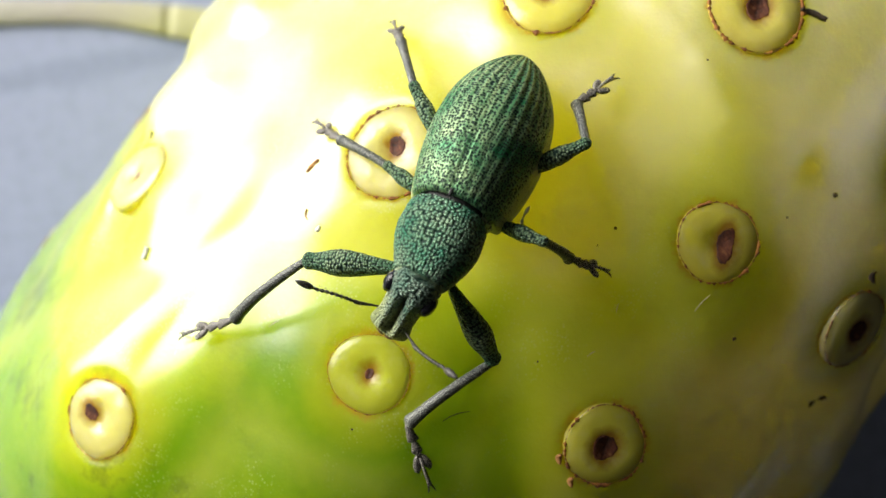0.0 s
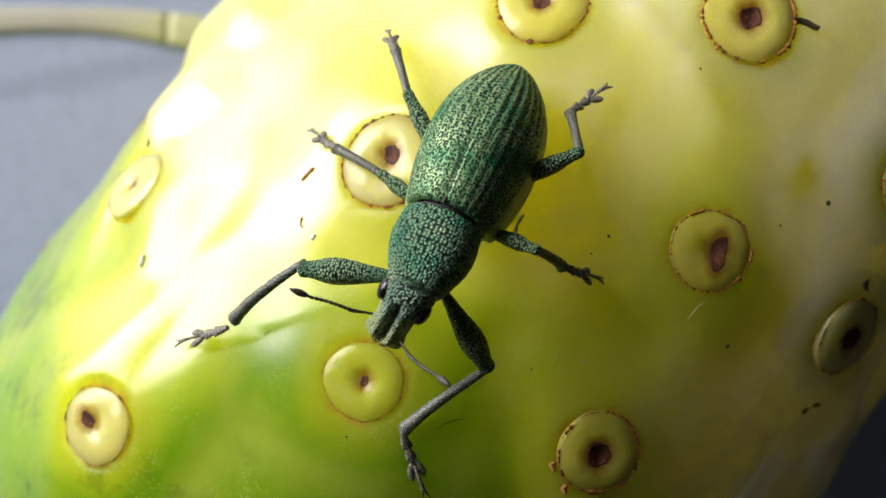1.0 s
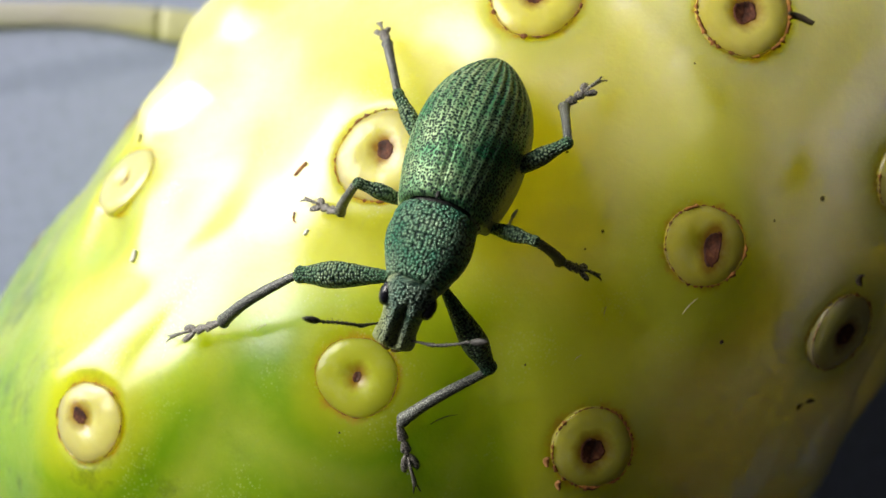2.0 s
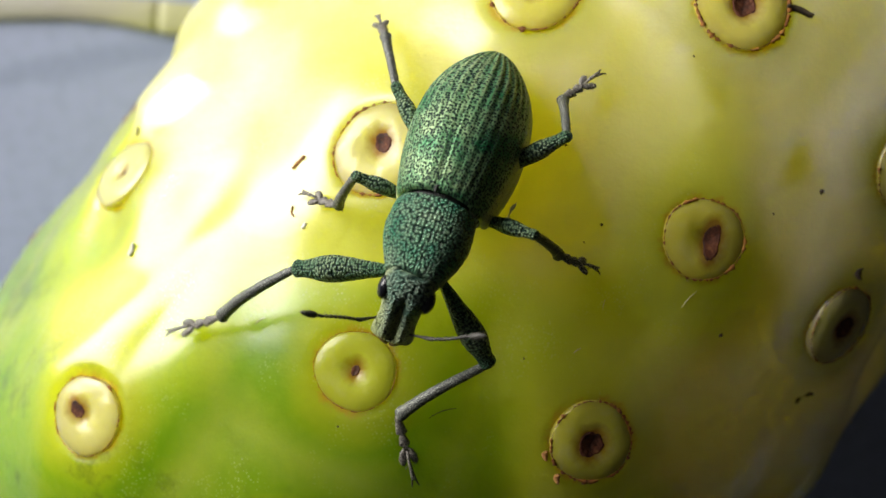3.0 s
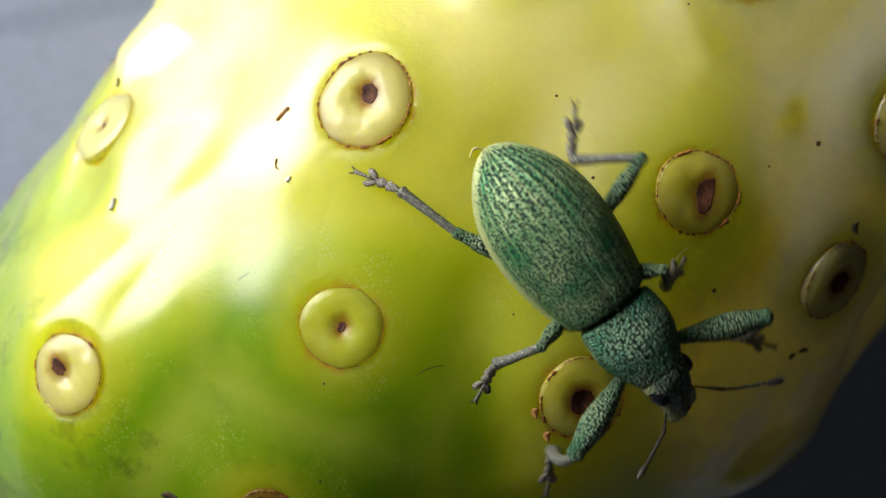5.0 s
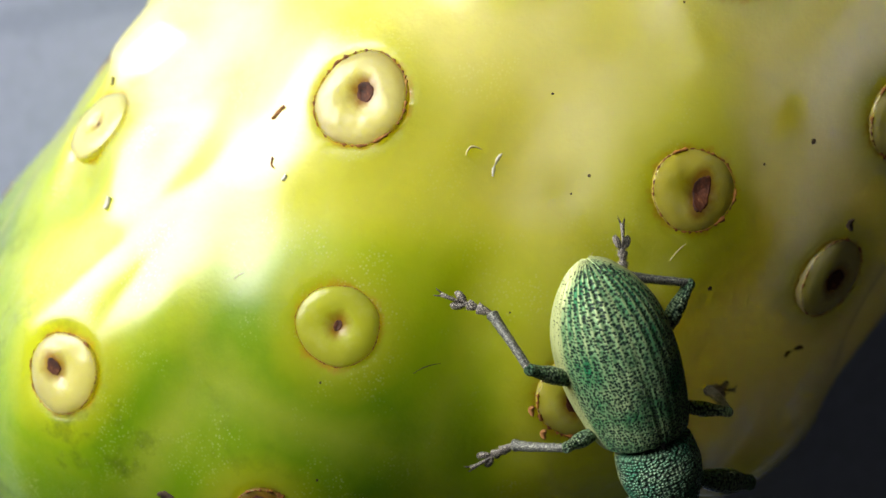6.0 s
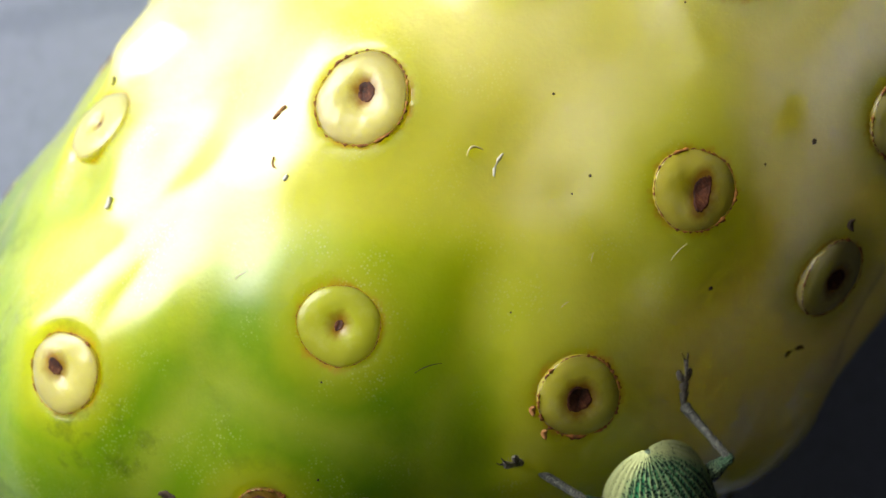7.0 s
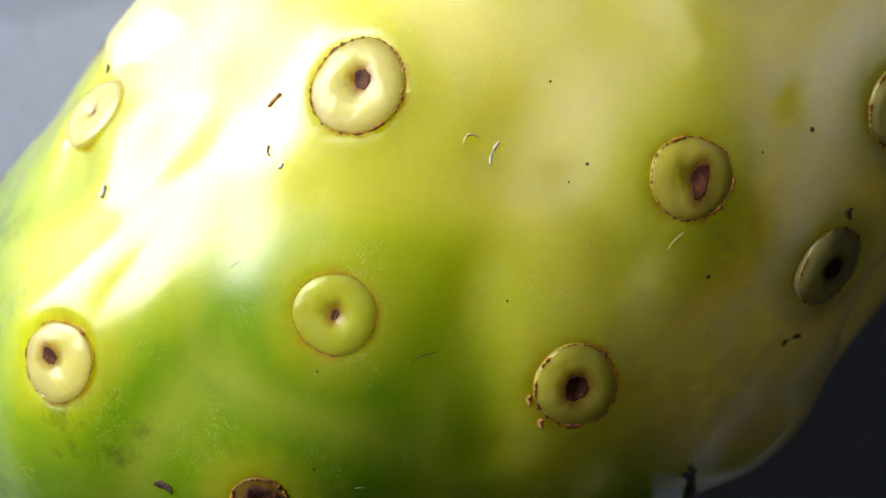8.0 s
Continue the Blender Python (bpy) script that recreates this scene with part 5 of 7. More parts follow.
    walk(LEGS["front", "right"][2], [
        (0, pose(0.00618, -0.00769, -0.00243, 0.0, 31.6, -65.9)),
        (1.3, pose(0.00615, -0.00772, -0.00242, 0.0, 31.9, -66.3)),
        (1.5, pose(0.00544, -0.00833, -0.00233, 0.0, 30.7, -71.7)),
        (3, pose(0.00540, -0.00831, -0.00240, 0.0, 30.4, -71.8)),
        (3.1, pose(0.00679, -0.00496, -0.00317, -0.0, 31.2, -46.6)),
        (3.2, pose(0.00706, -0.00535, -0.00339, 0.0, 17.8, -44.4)),
        (3.3, pose(0.00489, -0.00803, -0.00199, 0.0, 17.4, -63.1)),
        (3.4, pose(0.00446, -0.00846, -0.00172, 0.0, 7.4, -96.9)),
        (3.5, pose(0.00721, -0.00437, -0.00334, 0.0, 39.2, -53.0)),
        (3.6, pose(0.00684, -0.00552, -0.00298, 0.0, 39.2, -52.3)),
        (3.7, pose(0.00692, -0.00559, -0.00154, -0.0, 47.5, -49.2)),
        (3.8, pose(0.00676, -0.00589, -0.00253, -0.0, 37.8, -51.3)),
        (4.5, pose(0.00650, -0.00555, -0.00178, -0.0, 49.2, -58.9)),
        (4.6, pose(0.00528, -0.00707, -0.00126, 0.0, 47.4, -59.3)),
        (4.7, pose(0.00320, -0.00834, -0.00090, 0.0, 46.8, -58.2)),
        (4.8, pose(0.00339, -0.00787, -0.00160, 0.0, 42.5, -36.3)),
        (4.9, pose(0.00366, -0.00672, -0.00193, 0.0, 38.3, -36.3)),
        (5, pose(0.00391, -0.00527, -0.00164, 0.0, 41.1, -36.3)),
        (5.1, pose(0.00437, -0.00398, -0.00170, 0.0, 42.7, -36.3)),
        (5.2, pose(0.00503, -0.00340, -0.00231, 0.0, 45.0, -36.3)),
        (5.3, pose(0.00563, -0.00342, -0.00292, 0.0, 45.0, -36.3)),
        (5.4, pose(0.00604, -0.00353, -0.00394, 0.0, 45.0, -36.3)),
        (5.5, pose(0.00606, -0.00366, -0.00414, 0.0, 45.0, -36.3)),
        (5.6, pose(0.00568, -0.00377, -0.00363, 0.0, 45.0, -36.3)),
        (5.7, pose(0.00509, -0.00380, -0.00286, 0.0, 45.0, -36.3)),
        (5.8, pose(0.00454, -0.00374, -0.00276, 0.0, 45.0, -36.3)),
        (6, pose(0.00447, -0.00348, -0.00373, 0.0, 43.1, -36.3)),
        (6.2, pose(0.00558, -0.00342, -0.00510, 0.0, 45.0, -36.3)),
        (6.4, pose(0.00607, -0.00365, -0.00400, 0.0, 45.0, -36.3)),
        (6.5, pose(0.00573, -0.00376, -0.00339, 0.0, 45.0, -36.3)),
        (6.6, pose(0.00514, -0.00380, -0.00267, 0.0, 45.0, -36.3)),
        (6.8, pose(0.00431, -0.00363, -0.00252, 0.0, 34.0, -36.3)),
        (7, pose(0.00492, -0.00341, -0.00302, 0.0, 33.5, -36.3)),
        (7.3, pose(0.00608, -0.00364, -0.00332, 0.0, 36.7, -36.3)),
        (7.6, pose(0.00463, -0.00375, -0.00223, 0.0, 38.5, -36.3)),
        (7.8, pose(0.00441, -0.00350, -0.00260, 0.0, 31.9, -36.3)),
        (8, pose(0.00548, -0.00341, -0.00264, 0.0, 28.6, -36.3)),
    ])
    walk(LEGS["front", "left"][0], [
        (0, pose(0.00255, 0.00100, 0.00095, 0.0, 54.1, 62.7)),
        (1.3, pose(0.00255, 0.00100, 0.00095, -0.0, 54.5, 62.0)),
        (1.5, pose(0.00255, 0.00100, 0.00095, 0.0, 51.1, 55.6)),
        (3, pose(0.00255, 0.00100, 0.00095, 0.0, 51.1, 55.7)),
        (3.1, pose(0.00255, 0.00100, 0.00095, 0.0, 54.0, 39.9)),
        (3.2, pose(0.00255, 0.00100, 0.00095, -0.0, 31.1, 91.3)),
        (3.3, pose(0.00255, 0.00100, 0.00095, -0.0, 35.3, 89.0)),
        (3.4, pose(0.00255, 0.00100, 0.00095, 0.0, 33.2, 105.4)),
        (3.5, pose(0.00255, 0.00100, 0.00095, -0.0, 35.7, 100.5)),
        (3.6, pose(0.00255, 0.00100, 0.00095, 0.0, 36.3, 96.8)),
        (3.7, pose(0.00255, 0.00100, 0.00095, 0.0, 32.8, 90.7)),
        (3.8, pose(0.00255, 0.00100, 0.00095, 0.0, 34.8, 89.1)),
        (4.5, pose(0.00255, 0.00100, 0.00095, 0.0, 36.7, 96.0)),
        (4.6, pose(0.00255, 0.00100, 0.00095, 0.0, 28.0, 100.4)),
        (4.7, pose(0.00255, 0.00100, 0.00095, 0.0, -33.4, 124.9)),
        (4.8, pose(0.00255, 0.00100, 0.00095, 0.0, -40.1, 78.2)),
        (4.9, pose(0.00255, 0.00100, 0.00095, 0.0, -16.4, 72.8)),
        (5, pose(0.00255, 0.00100, 0.00095, 0.0, -7.2, 65.9)),
        (5.1, pose(0.00255, 0.00100, 0.00095, 0.0, -6.3, 62.1)),
        (5.2, pose(0.00255, 0.00100, 0.00095, 0.0, -9.2, 64.0)),
        (5.3, pose(0.00255, 0.00100, 0.00095, 0.0, -13.4, 68.1)),
        (5.4, pose(0.00255, 0.00100, 0.00095, 0.0, -7.4, 69.7)),
        (5.5, pose(0.00255, 0.00100, 0.00095, 0.0, -3.4, 69.0)),
        (5.6, pose(0.00255, 0.00100, 0.00095, 0.0, 0.8, 65.7)),
        (5.7, pose(0.00255, 0.00100, 0.00095, 0.0, 4.9, 61.0)),
        (5.8, pose(0.00255, 0.00100, 0.00095, 0.0, 13.1, 56.4)),
        (6, pose(0.00255, 0.00100, 0.00095, 0.0, 19.5, 56.0)),
        (6.2, pose(0.00255, 0.00100, 0.00095, 0.0, 8.6, 65.5)),
        (6.4, pose(0.00255, 0.00100, 0.00095, 0.0, -9.0, 69.7)),
        (6.5, pose(0.00255, 0.00100, 0.00095, 0.0, -5.3, 66.6)),
        (6.6, pose(0.00255, 0.00100, 0.00095, 0.0, -1.6, 62.1)),
        (6.8, pose(0.00255, 0.00100, 0.00095, 0.0, -1.6, 57.5)),
        (7, pose(0.00255, 0.00100, 0.00095, 0.0, -14.8, 64.4)),
        (7.3, pose(0.00255, 0.00100, 0.00095, 0.0, -18.5, 70.9)),
        (7.6, pose(0.00255, 0.00100, 0.00095, 0.0, -6.1, 59.7)),
        (7.8, pose(0.00255, 0.00100, 0.00095, 0.0, -6.2, 59.4)),
        (8, pose(0.00255, 0.00100, 0.00095, 0.0, -20.4, 68.5)),
    ])
    walk(LEGS["front", "left"][1], [
        (0, pose(0.00371, 0.00324, -0.00253, 0.0, 18.9, -36.2)),
        (1.3, pose(0.00372, 0.00321, -0.00255, 0.0, 19.3, -36.7)),
        (1.5, pose(0.00407, 0.00323, -0.00240, 0.0, 22.6, -49.8)),
        (3, pose(0.00407, 0.00323, -0.00240, 0.0, 22.6, -49.8)),
        (3.1, pose(0.00449, 0.00262, -0.00253, 0.0, 13.5, -74.7)),
        (3.2, pose(0.00247, 0.00468, -0.00127, -0.0, 46.4, 15.1)),
        (3.3, pose(0.00261, 0.00451, -0.00153, 0.0, 49.7, -0.2)),
        (3.4, pose(0.00160, 0.00447, -0.00140, 0.0, 30.5, -14.2)),
        (3.5, pose(0.00191, 0.00443, -0.00156, 0.0, 18.5, -32.3)),
        (3.6, pose(0.00214, 0.00444, -0.00160, 0.0, -18.0, -42.9)),
        (3.7, pose(0.00251, 0.00461, -0.00138, 0.0, -10.1, -50.6)),
        (3.8, pose(0.00260, 0.00453, -0.00150, 0.0, -12.7, -54.0)),
        (4.5, pose(0.00219, 0.00443, -0.00162, 0.0, -18.4, -52.2)),
        (4.6, pose(0.00187, 0.00473, -0.00107, 0.0, 18.0, -43.2)),
        (4.7, pose(0.00050, 0.00394, 0.00332, 0.0, 46.5, 19.5)),
        (4.8, pose(0.00322, 0.00422, 0.00372, 0.0, 80.6, 54.7)),
        (4.9, pose(0.00377, 0.00494, 0.00216, 0.0, 80.8, -41.9)),
        (5, pose(0.00429, 0.00489, 0.00149, 0.0, 74.9, -42.7)),
        (5.1, pose(0.00455, 0.00478, 0.00142, 0.0, 71.7, -40.1)),
        (5.2, pose(0.00441, 0.00482, 0.00164, 0.0, 72.1, -46.8)),
        (5.3, pose(0.00411, 0.00488, 0.00194, 0.0, 73.5, -59.2)),
        (5.4, pose(0.00403, 0.00500, 0.00150, 0.0, 72.5, -75.9)),
        (5.5, pose(0.00409, 0.00501, 0.00121, 0.0, 70.8, -80.0)),
        (5.6, pose(0.00432, 0.00492, 0.00089, 0.0, 70.2, -75.1)),
        (5.7, pose(0.00463, 0.00475, 0.00058, 0.0, 70.6, -63.0)),
        (5.8, pose(0.00487, 0.00449, -0.00002, 0.0, 71.7, -46.0)),
        (6, pose(0.00482, 0.00436, -0.00049, 0.0, 73.6, -30.0)),
        (6.2, pose(0.00431, 0.00487, 0.00031, 0.0, 74.7, -65.1)),
        (6.4, pose(0.00402, 0.00498, 0.00163, 0.0, 71.2, -78.0)),
        (6.5, pose(0.00425, 0.00493, 0.00135, 0.0, 70.1, -74.2)),
        (6.6, pose(0.00456, 0.00480, 0.00107, 0.0, 69.9, -63.5)),
        (6.8, pose(0.00486, 0.00463, 0.00107, 0.0, 69.1, -40.4)),
        (7, pose(0.00435, 0.00475, 0.00205, 0.0, 71.0, -40.3)),
        (7.3, pose(0.00388, 0.00485, 0.00232, 0.0, 72.6, -71.5)),
        (7.6, pose(0.00471, 0.00469, 0.00140, 0.0, 68.9, -49.4)),
        (7.8, pose(0.00472, 0.00468, 0.00141, 0.0, 69.4, -37.9)),
        (8, pose(0.00402, 0.00475, 0.00245, 0.0, 73.2, -47.0)),
    ])
    walk(LEGS["front", "left"][2], [
        (0, pose(0.00718, 0.00070, -0.00401, 0.0, 38.1, 44.6)),
        (1.3, pose(0.00717, 0.00064, -0.00406, 0.0, 37.6, 44.2)),
        (1.5, pose(0.00679, 0.00002, -0.00415, 0.0, 39.3, 32.5)),
        (3, pose(0.00679, 0.00002, -0.00414, -0.0, 39.7, 32.6)),
        (3.1, pose(0.00566, -0.00165, -0.00360, -0.0, 38.8, 8.6)),
        (3.2, pose(0.00549, 0.00550, -0.00457, 0.0, 35.2, 96.9)),
        (3.3, pose(0.00555, 0.00450, -0.00501, 0.0, -4.1, 103.4)),
        (3.4, pose(0.00540, 0.00351, -0.00371, -0.0, 14.6, 95.8)),
        (3.5, pose(0.00556, 0.00213, -0.00301, 0.0, 21.4, 88.2)),
        (3.6, pose(0.00531, 0.00149, -0.00019, 0.0, 61.4, 69.5)),
        (3.7, pose(0.00535, 0.00115, -0.00058, 0.0, 53.7, 55.7)),
        (3.8, pose(0.00521, 0.00094, -0.00050, -0.0, 62.1, 49.2)),
        (4.5, pose(0.00484, 0.00102, -0.00018, -0.0, 66.9, 56.1)),
        (4.6, pose(0.00502, 0.00177, -0.00248, 0.0, 21.0, 23.7)),
        (4.7, pose(0.00345, 0.00499, 0.00002, 0.0, 33.8, 92.6)),
        (4.8, pose(0.00365, 0.00483, -0.00077, 0.0, 43.4, 36.3)),
        (4.9, pose(0.00431, 0.00446, -0.00233, 0.0, 30.6, 36.3)),
        (5, pose(0.00517, 0.00409, -0.00290, 0.0, 31.9, 36.3)),
        (5.1, pose(0.00564, 0.00386, -0.00290, 0.0, 39.9, 36.3)),
        (5.2, pose(0.00537, 0.00380, -0.00269, 0.0, 42.8, 36.3)),
        (5.3, pose(0.00477, 0.00378, -0.00242, 0.0, 40.4, 36.3)),
        (5.4, pose(0.00436, 0.00367, -0.00284, 0.0, 38.4, 36.3)),
        (5.5, pose(0.00434, 0.00354, -0.00309, 0.0, 36.9, 36.3)),
        (5.6, pose(0.00472, 0.00343, -0.00339, 0.0, 40.0, 36.3)),
        (5.7, pose(0.00531, 0.00340, -0.00371, 0.0, 42.6, 36.3)),
        (5.8, pose(0.00586, 0.00346, -0.00435, 0.0, 43.5, 36.3)),
        (6, pose(0.00593, 0.00372, -0.00485, 0.0, 45.0, 36.3)),
        (6.2, pose(0.00482, 0.00378, -0.00408, 0.0, 45.0, 36.3)),
        (6.4, pose(0.00433, 0.00355, -0.00268, 0.0, 33.3, 36.3)),
        (6.5, pose(0.00467, 0.00344, -0.00293, 0.0, 30.9, 36.3)),
        (6.6, pose(0.00526, 0.00340, -0.00320, 0.0, 33.3, 36.3)),
        (6.8, pose(0.00609, 0.00357, -0.00318, 0.0, 32.1, 36.3)),
        (7, pose(0.00548, 0.00379, -0.00226, 0.0, 37.4, 36.3)),
        (7.3, pose(0.00432, 0.00356, -0.00203, 0.0, 29.0, 36.3)),
        (7.6, pose(0.00577, 0.00345, -0.00284, 0.0, 31.3, 36.3)),
        (7.8, pose(0.00599, 0.00370, -0.00285, 0.0, 35.3, 36.3)),
        (8, pose(0.00492, 0.00379, -0.00191, 0.0, 36.6, 36.3)),
    ])
    walk(LEGS["middle", "right"][0], [
        (0, pose(-0.00075, -0.00125, 0.00060, 0.0, 11.6, -113.2)),
        (1.3, pose(-0.00075, -0.00125, 0.00060, 0.0, 11.2, -113.1)),
        (1.5, pose(-0.00075, -0.00125, 0.00060, 0.0, -33.8, -81.7)),
        (3, pose(-0.00075, -0.00125, 0.00060, 0.0, -33.8, -81.7)),
        (3.1, pose(-0.00075, -0.00125, 0.00060, 0.0, -8.6, -115.3)),
        (3.2, pose(-0.00075, -0.00125, 0.00060, 0.0, -7.2, -113.9)),
        (3.3, pose(-0.00075, -0.00125, 0.00060, 0.0, -57.8, -82.5)),
        (3.4, pose(-0.00075, -0.00125, 0.00060, -0.0, -49.6, -92.3)),
        (3.5, pose(-0.00075, -0.00125, 0.00060, 0.0, -50.5, -86.1)),
        (3.6, pose(-0.00075, -0.00125, 0.00060, 0.0, -47.3, -92.1)),
        (3.7, pose(-0.00075, -0.00125, 0.00060, -0.0, -46.0, -94.7)),
        (3.8, pose(-0.00075, -0.00125, 0.00060, 0.0, -44.6, -99.4)),
        (4.5, pose(-0.00075, -0.00125, 0.00060, 0.0, -30.4, -102.8)),
        (4.6, pose(-0.00075, -0.00125, 0.00060, 0.0, -33.8, -101.7)),
        (4.7, pose(-0.00075, -0.00125, 0.00060, -0.0, -34.4, -82.9)),
        (4.8, pose(-0.00075, -0.00125, 0.00060, 0.0, -42.2, -84.3)),
        (4.9, pose(-0.00075, -0.00125, 0.00060, 0.0, -45.8, -86.2)),
        (5, pose(-0.00075, -0.00125, 0.00060, 0.0, -48.0, -87.6)),
        (5.1, pose(-0.00075, -0.00125, 0.00060, 0.0, -49.8, -88.1)),
        (5.2, pose(-0.00075, -0.00125, 0.00060, 0.0, -50.1, -88.1)),
        (5.3, pose(-0.00075, -0.00125, 0.00060, 0.0, -52.2, -86.8)),
        (5.4, pose(-0.00075, -0.00125, 0.00060, 0.0, -54.3, -87.9)),
        (5.5, pose(-0.00075, -0.00125, 0.00060, 0.0, -51.0, -92.9)),
        (5.6, pose(-0.00075, -0.00125, 0.00060, 0.0, -38.4, -92.3)),
        (5.7, pose(-0.00075, -0.00125, 0.00060, 0.0, -38.3, -93.3)),
        (5.8, pose(-0.00075, -0.00125, 0.00060, 0.0, -39.0, -99.1)),
        (6, pose(-0.00075, -0.00125, 0.00060, 0.0, -36.8, -102.4)),
        (6.2, pose(-0.00075, -0.00125, 0.00060, 0.0, -36.3, -104.6)),
        (6.4, pose(-0.00075, -0.00125, 0.00060, 0.0, -31.7, -120.0)),
        (6.5, pose(-0.00075, -0.00125, 0.00060, 0.0, -27.2, -120.9)),
        (6.6, pose(-0.00075, -0.00125, 0.00060, 0.0, -38.2, -111.4)),
        (6.8, pose(-0.00075, -0.00125, 0.00060, 0.0, -21.7, -120.5)),
        (7, pose(-0.00075, -0.00125, 0.00060, 0.0, -9.6, -130.0)),
        (7.3, pose(-0.00075, -0.00125, 0.00060, 0.0, -14.1, -127.7)),
        (7.6, pose(-0.00075, -0.00125, 0.00060, 0.0, -12.1, -130.5)),
        (7.8, pose(-0.00075, -0.00125, 0.00060, 0.0, -3.4, -124.8)),
        (8, pose(-0.00075, -0.00125, 0.00060, 0.0, -3.8, -121.7)),
    ])
    walk(LEGS["middle", "right"][1], [
        (0, pose(-0.00185, -0.00382, 0.00003, 0.0, 9.4, -103.5)),
        (1.3, pose(-0.00185, -0.00382, 0.00005, 0.0, 9.0, -103.7)),
        (1.5, pose(-0.00041, -0.00359, 0.00219, -0.0, 65.8, -71.8)),
        (3, pose(-0.00041, -0.00359, 0.00219, 0.0, 65.9, -71.7)),
        (3.1, pose(-0.00196, -0.00380, 0.00103, 0.0, 40.2, -111.2)),
        (3.2, pose(-0.00190, -0.00383, 0.00096, 0.0, 35.7, -117.8)),
        (3.3, pose(-0.00055, -0.00276, 0.00301, 0.0, 54.5, -84.5)),
        (3.4, pose(-0.00083, -0.00309, 0.00277, 0.0, 44.7, -79.4)),
        (3.5, pose(-0.00063, -0.00306, 0.00280, 0.0, 40.4, -92.9)),
        (3.6, pose(-0.00082, -0.00318, 0.00269, 0.0, 36.7, -100.3)),
        (3.7, pose(-0.00091, -0.00322, 0.00265, 0.0, 31.4, -102.4)),
        (3.8, pose(-0.00108, -0.00325, 0.00260, -0.0, 29.3, -103.5)),
        (4.5, pose(-0.00129, -0.00365, 0.00204, -0.0, 22.1, -102.1)),
        (4.6, pose(-0.00123, -0.00357, 0.00218, -0.0, 32.2, -108.2)),
        (4.7, pose(-0.00046, -0.00358, 0.00221, 0.0, 40.9, -79.6)),
        (4.8, pose(-0.00054, -0.00335, 0.00252, 0.0, 41.9, -82.4)),
        (4.9, pose(-0.00062, -0.00323, 0.00264, 0.0, 45.8, -88.8)),
        (5, pose(-0.00067, -0.00315, 0.00272, 0.0, 49.1, -97.3)),
        (5.1, pose(-0.00069, -0.00309, 0.00278, 0.0, 50.4, -108.6)),
        (5.2, pose(-0.00069, -0.00308, 0.00279, 0.0, 49.7, -121.1)),
        (5.3, pose(-0.00065, -0.00300, 0.00285, 0.0, 44.9, -127.6)),
        (5.4, pose(-0.00069, -0.00291, 0.00291, 0.0, 40.5, -112.8)),
        (5.5, pose(-0.00084, -0.00304, 0.00282, 0.0, 38.9, -90.8)),
        (5.6, pose(-0.00084, -0.00348, 0.00237, 0.0, 47.3, -80.7)),
        (5.7, pose(-0.00088, -0.00348, 0.00237, 0.0, 48.1, -81.2)),
        (5.8, pose(-0.00110, -0.00344, 0.00239, 0.0, 48.9, -85.9)),
        (6, pose(-0.00124, -0.00348, 0.00231, 0.0, 52.4, -95.1)),
        (6.2, pose(-0.00133, -0.00347, 0.00229, 0.0, 53.4, -101.0)),
        (6.4, pose(-0.00196, -0.00335, 0.00210, 0.0, 34.5, -135.9)),
        (6.5, pose(-0.00205, -0.00342, 0.00190, 0.0, 32.7, -136.1)),
        (6.6, pose(-0.00157, -0.00334, 0.00236, 0.0, 57.2, -110.5)),
        (6.8, pose(-0.00210, -0.00353, 0.00165, 0.0, 42.0, -113.2)),
        (7, pose(-0.00255, -0.00340, 0.00108, 0.0, 29.6, -109.9)),
        (7.3, pose(-0.00244, -0.00344, 0.00129, 0.0, 28.0, -116.3)),
        (7.6, pose(-0.00256, -0.00337, 0.00120, 0.0, 25.3, -117.9)),
        (7.8, pose(-0.00237, -0.00359, 0.00077, 0.0, 17.9, -121.1)),
        (8, pose(-0.00225, -0.00367, 0.00079, 0.0, 17.9, -121.4)),
    ])
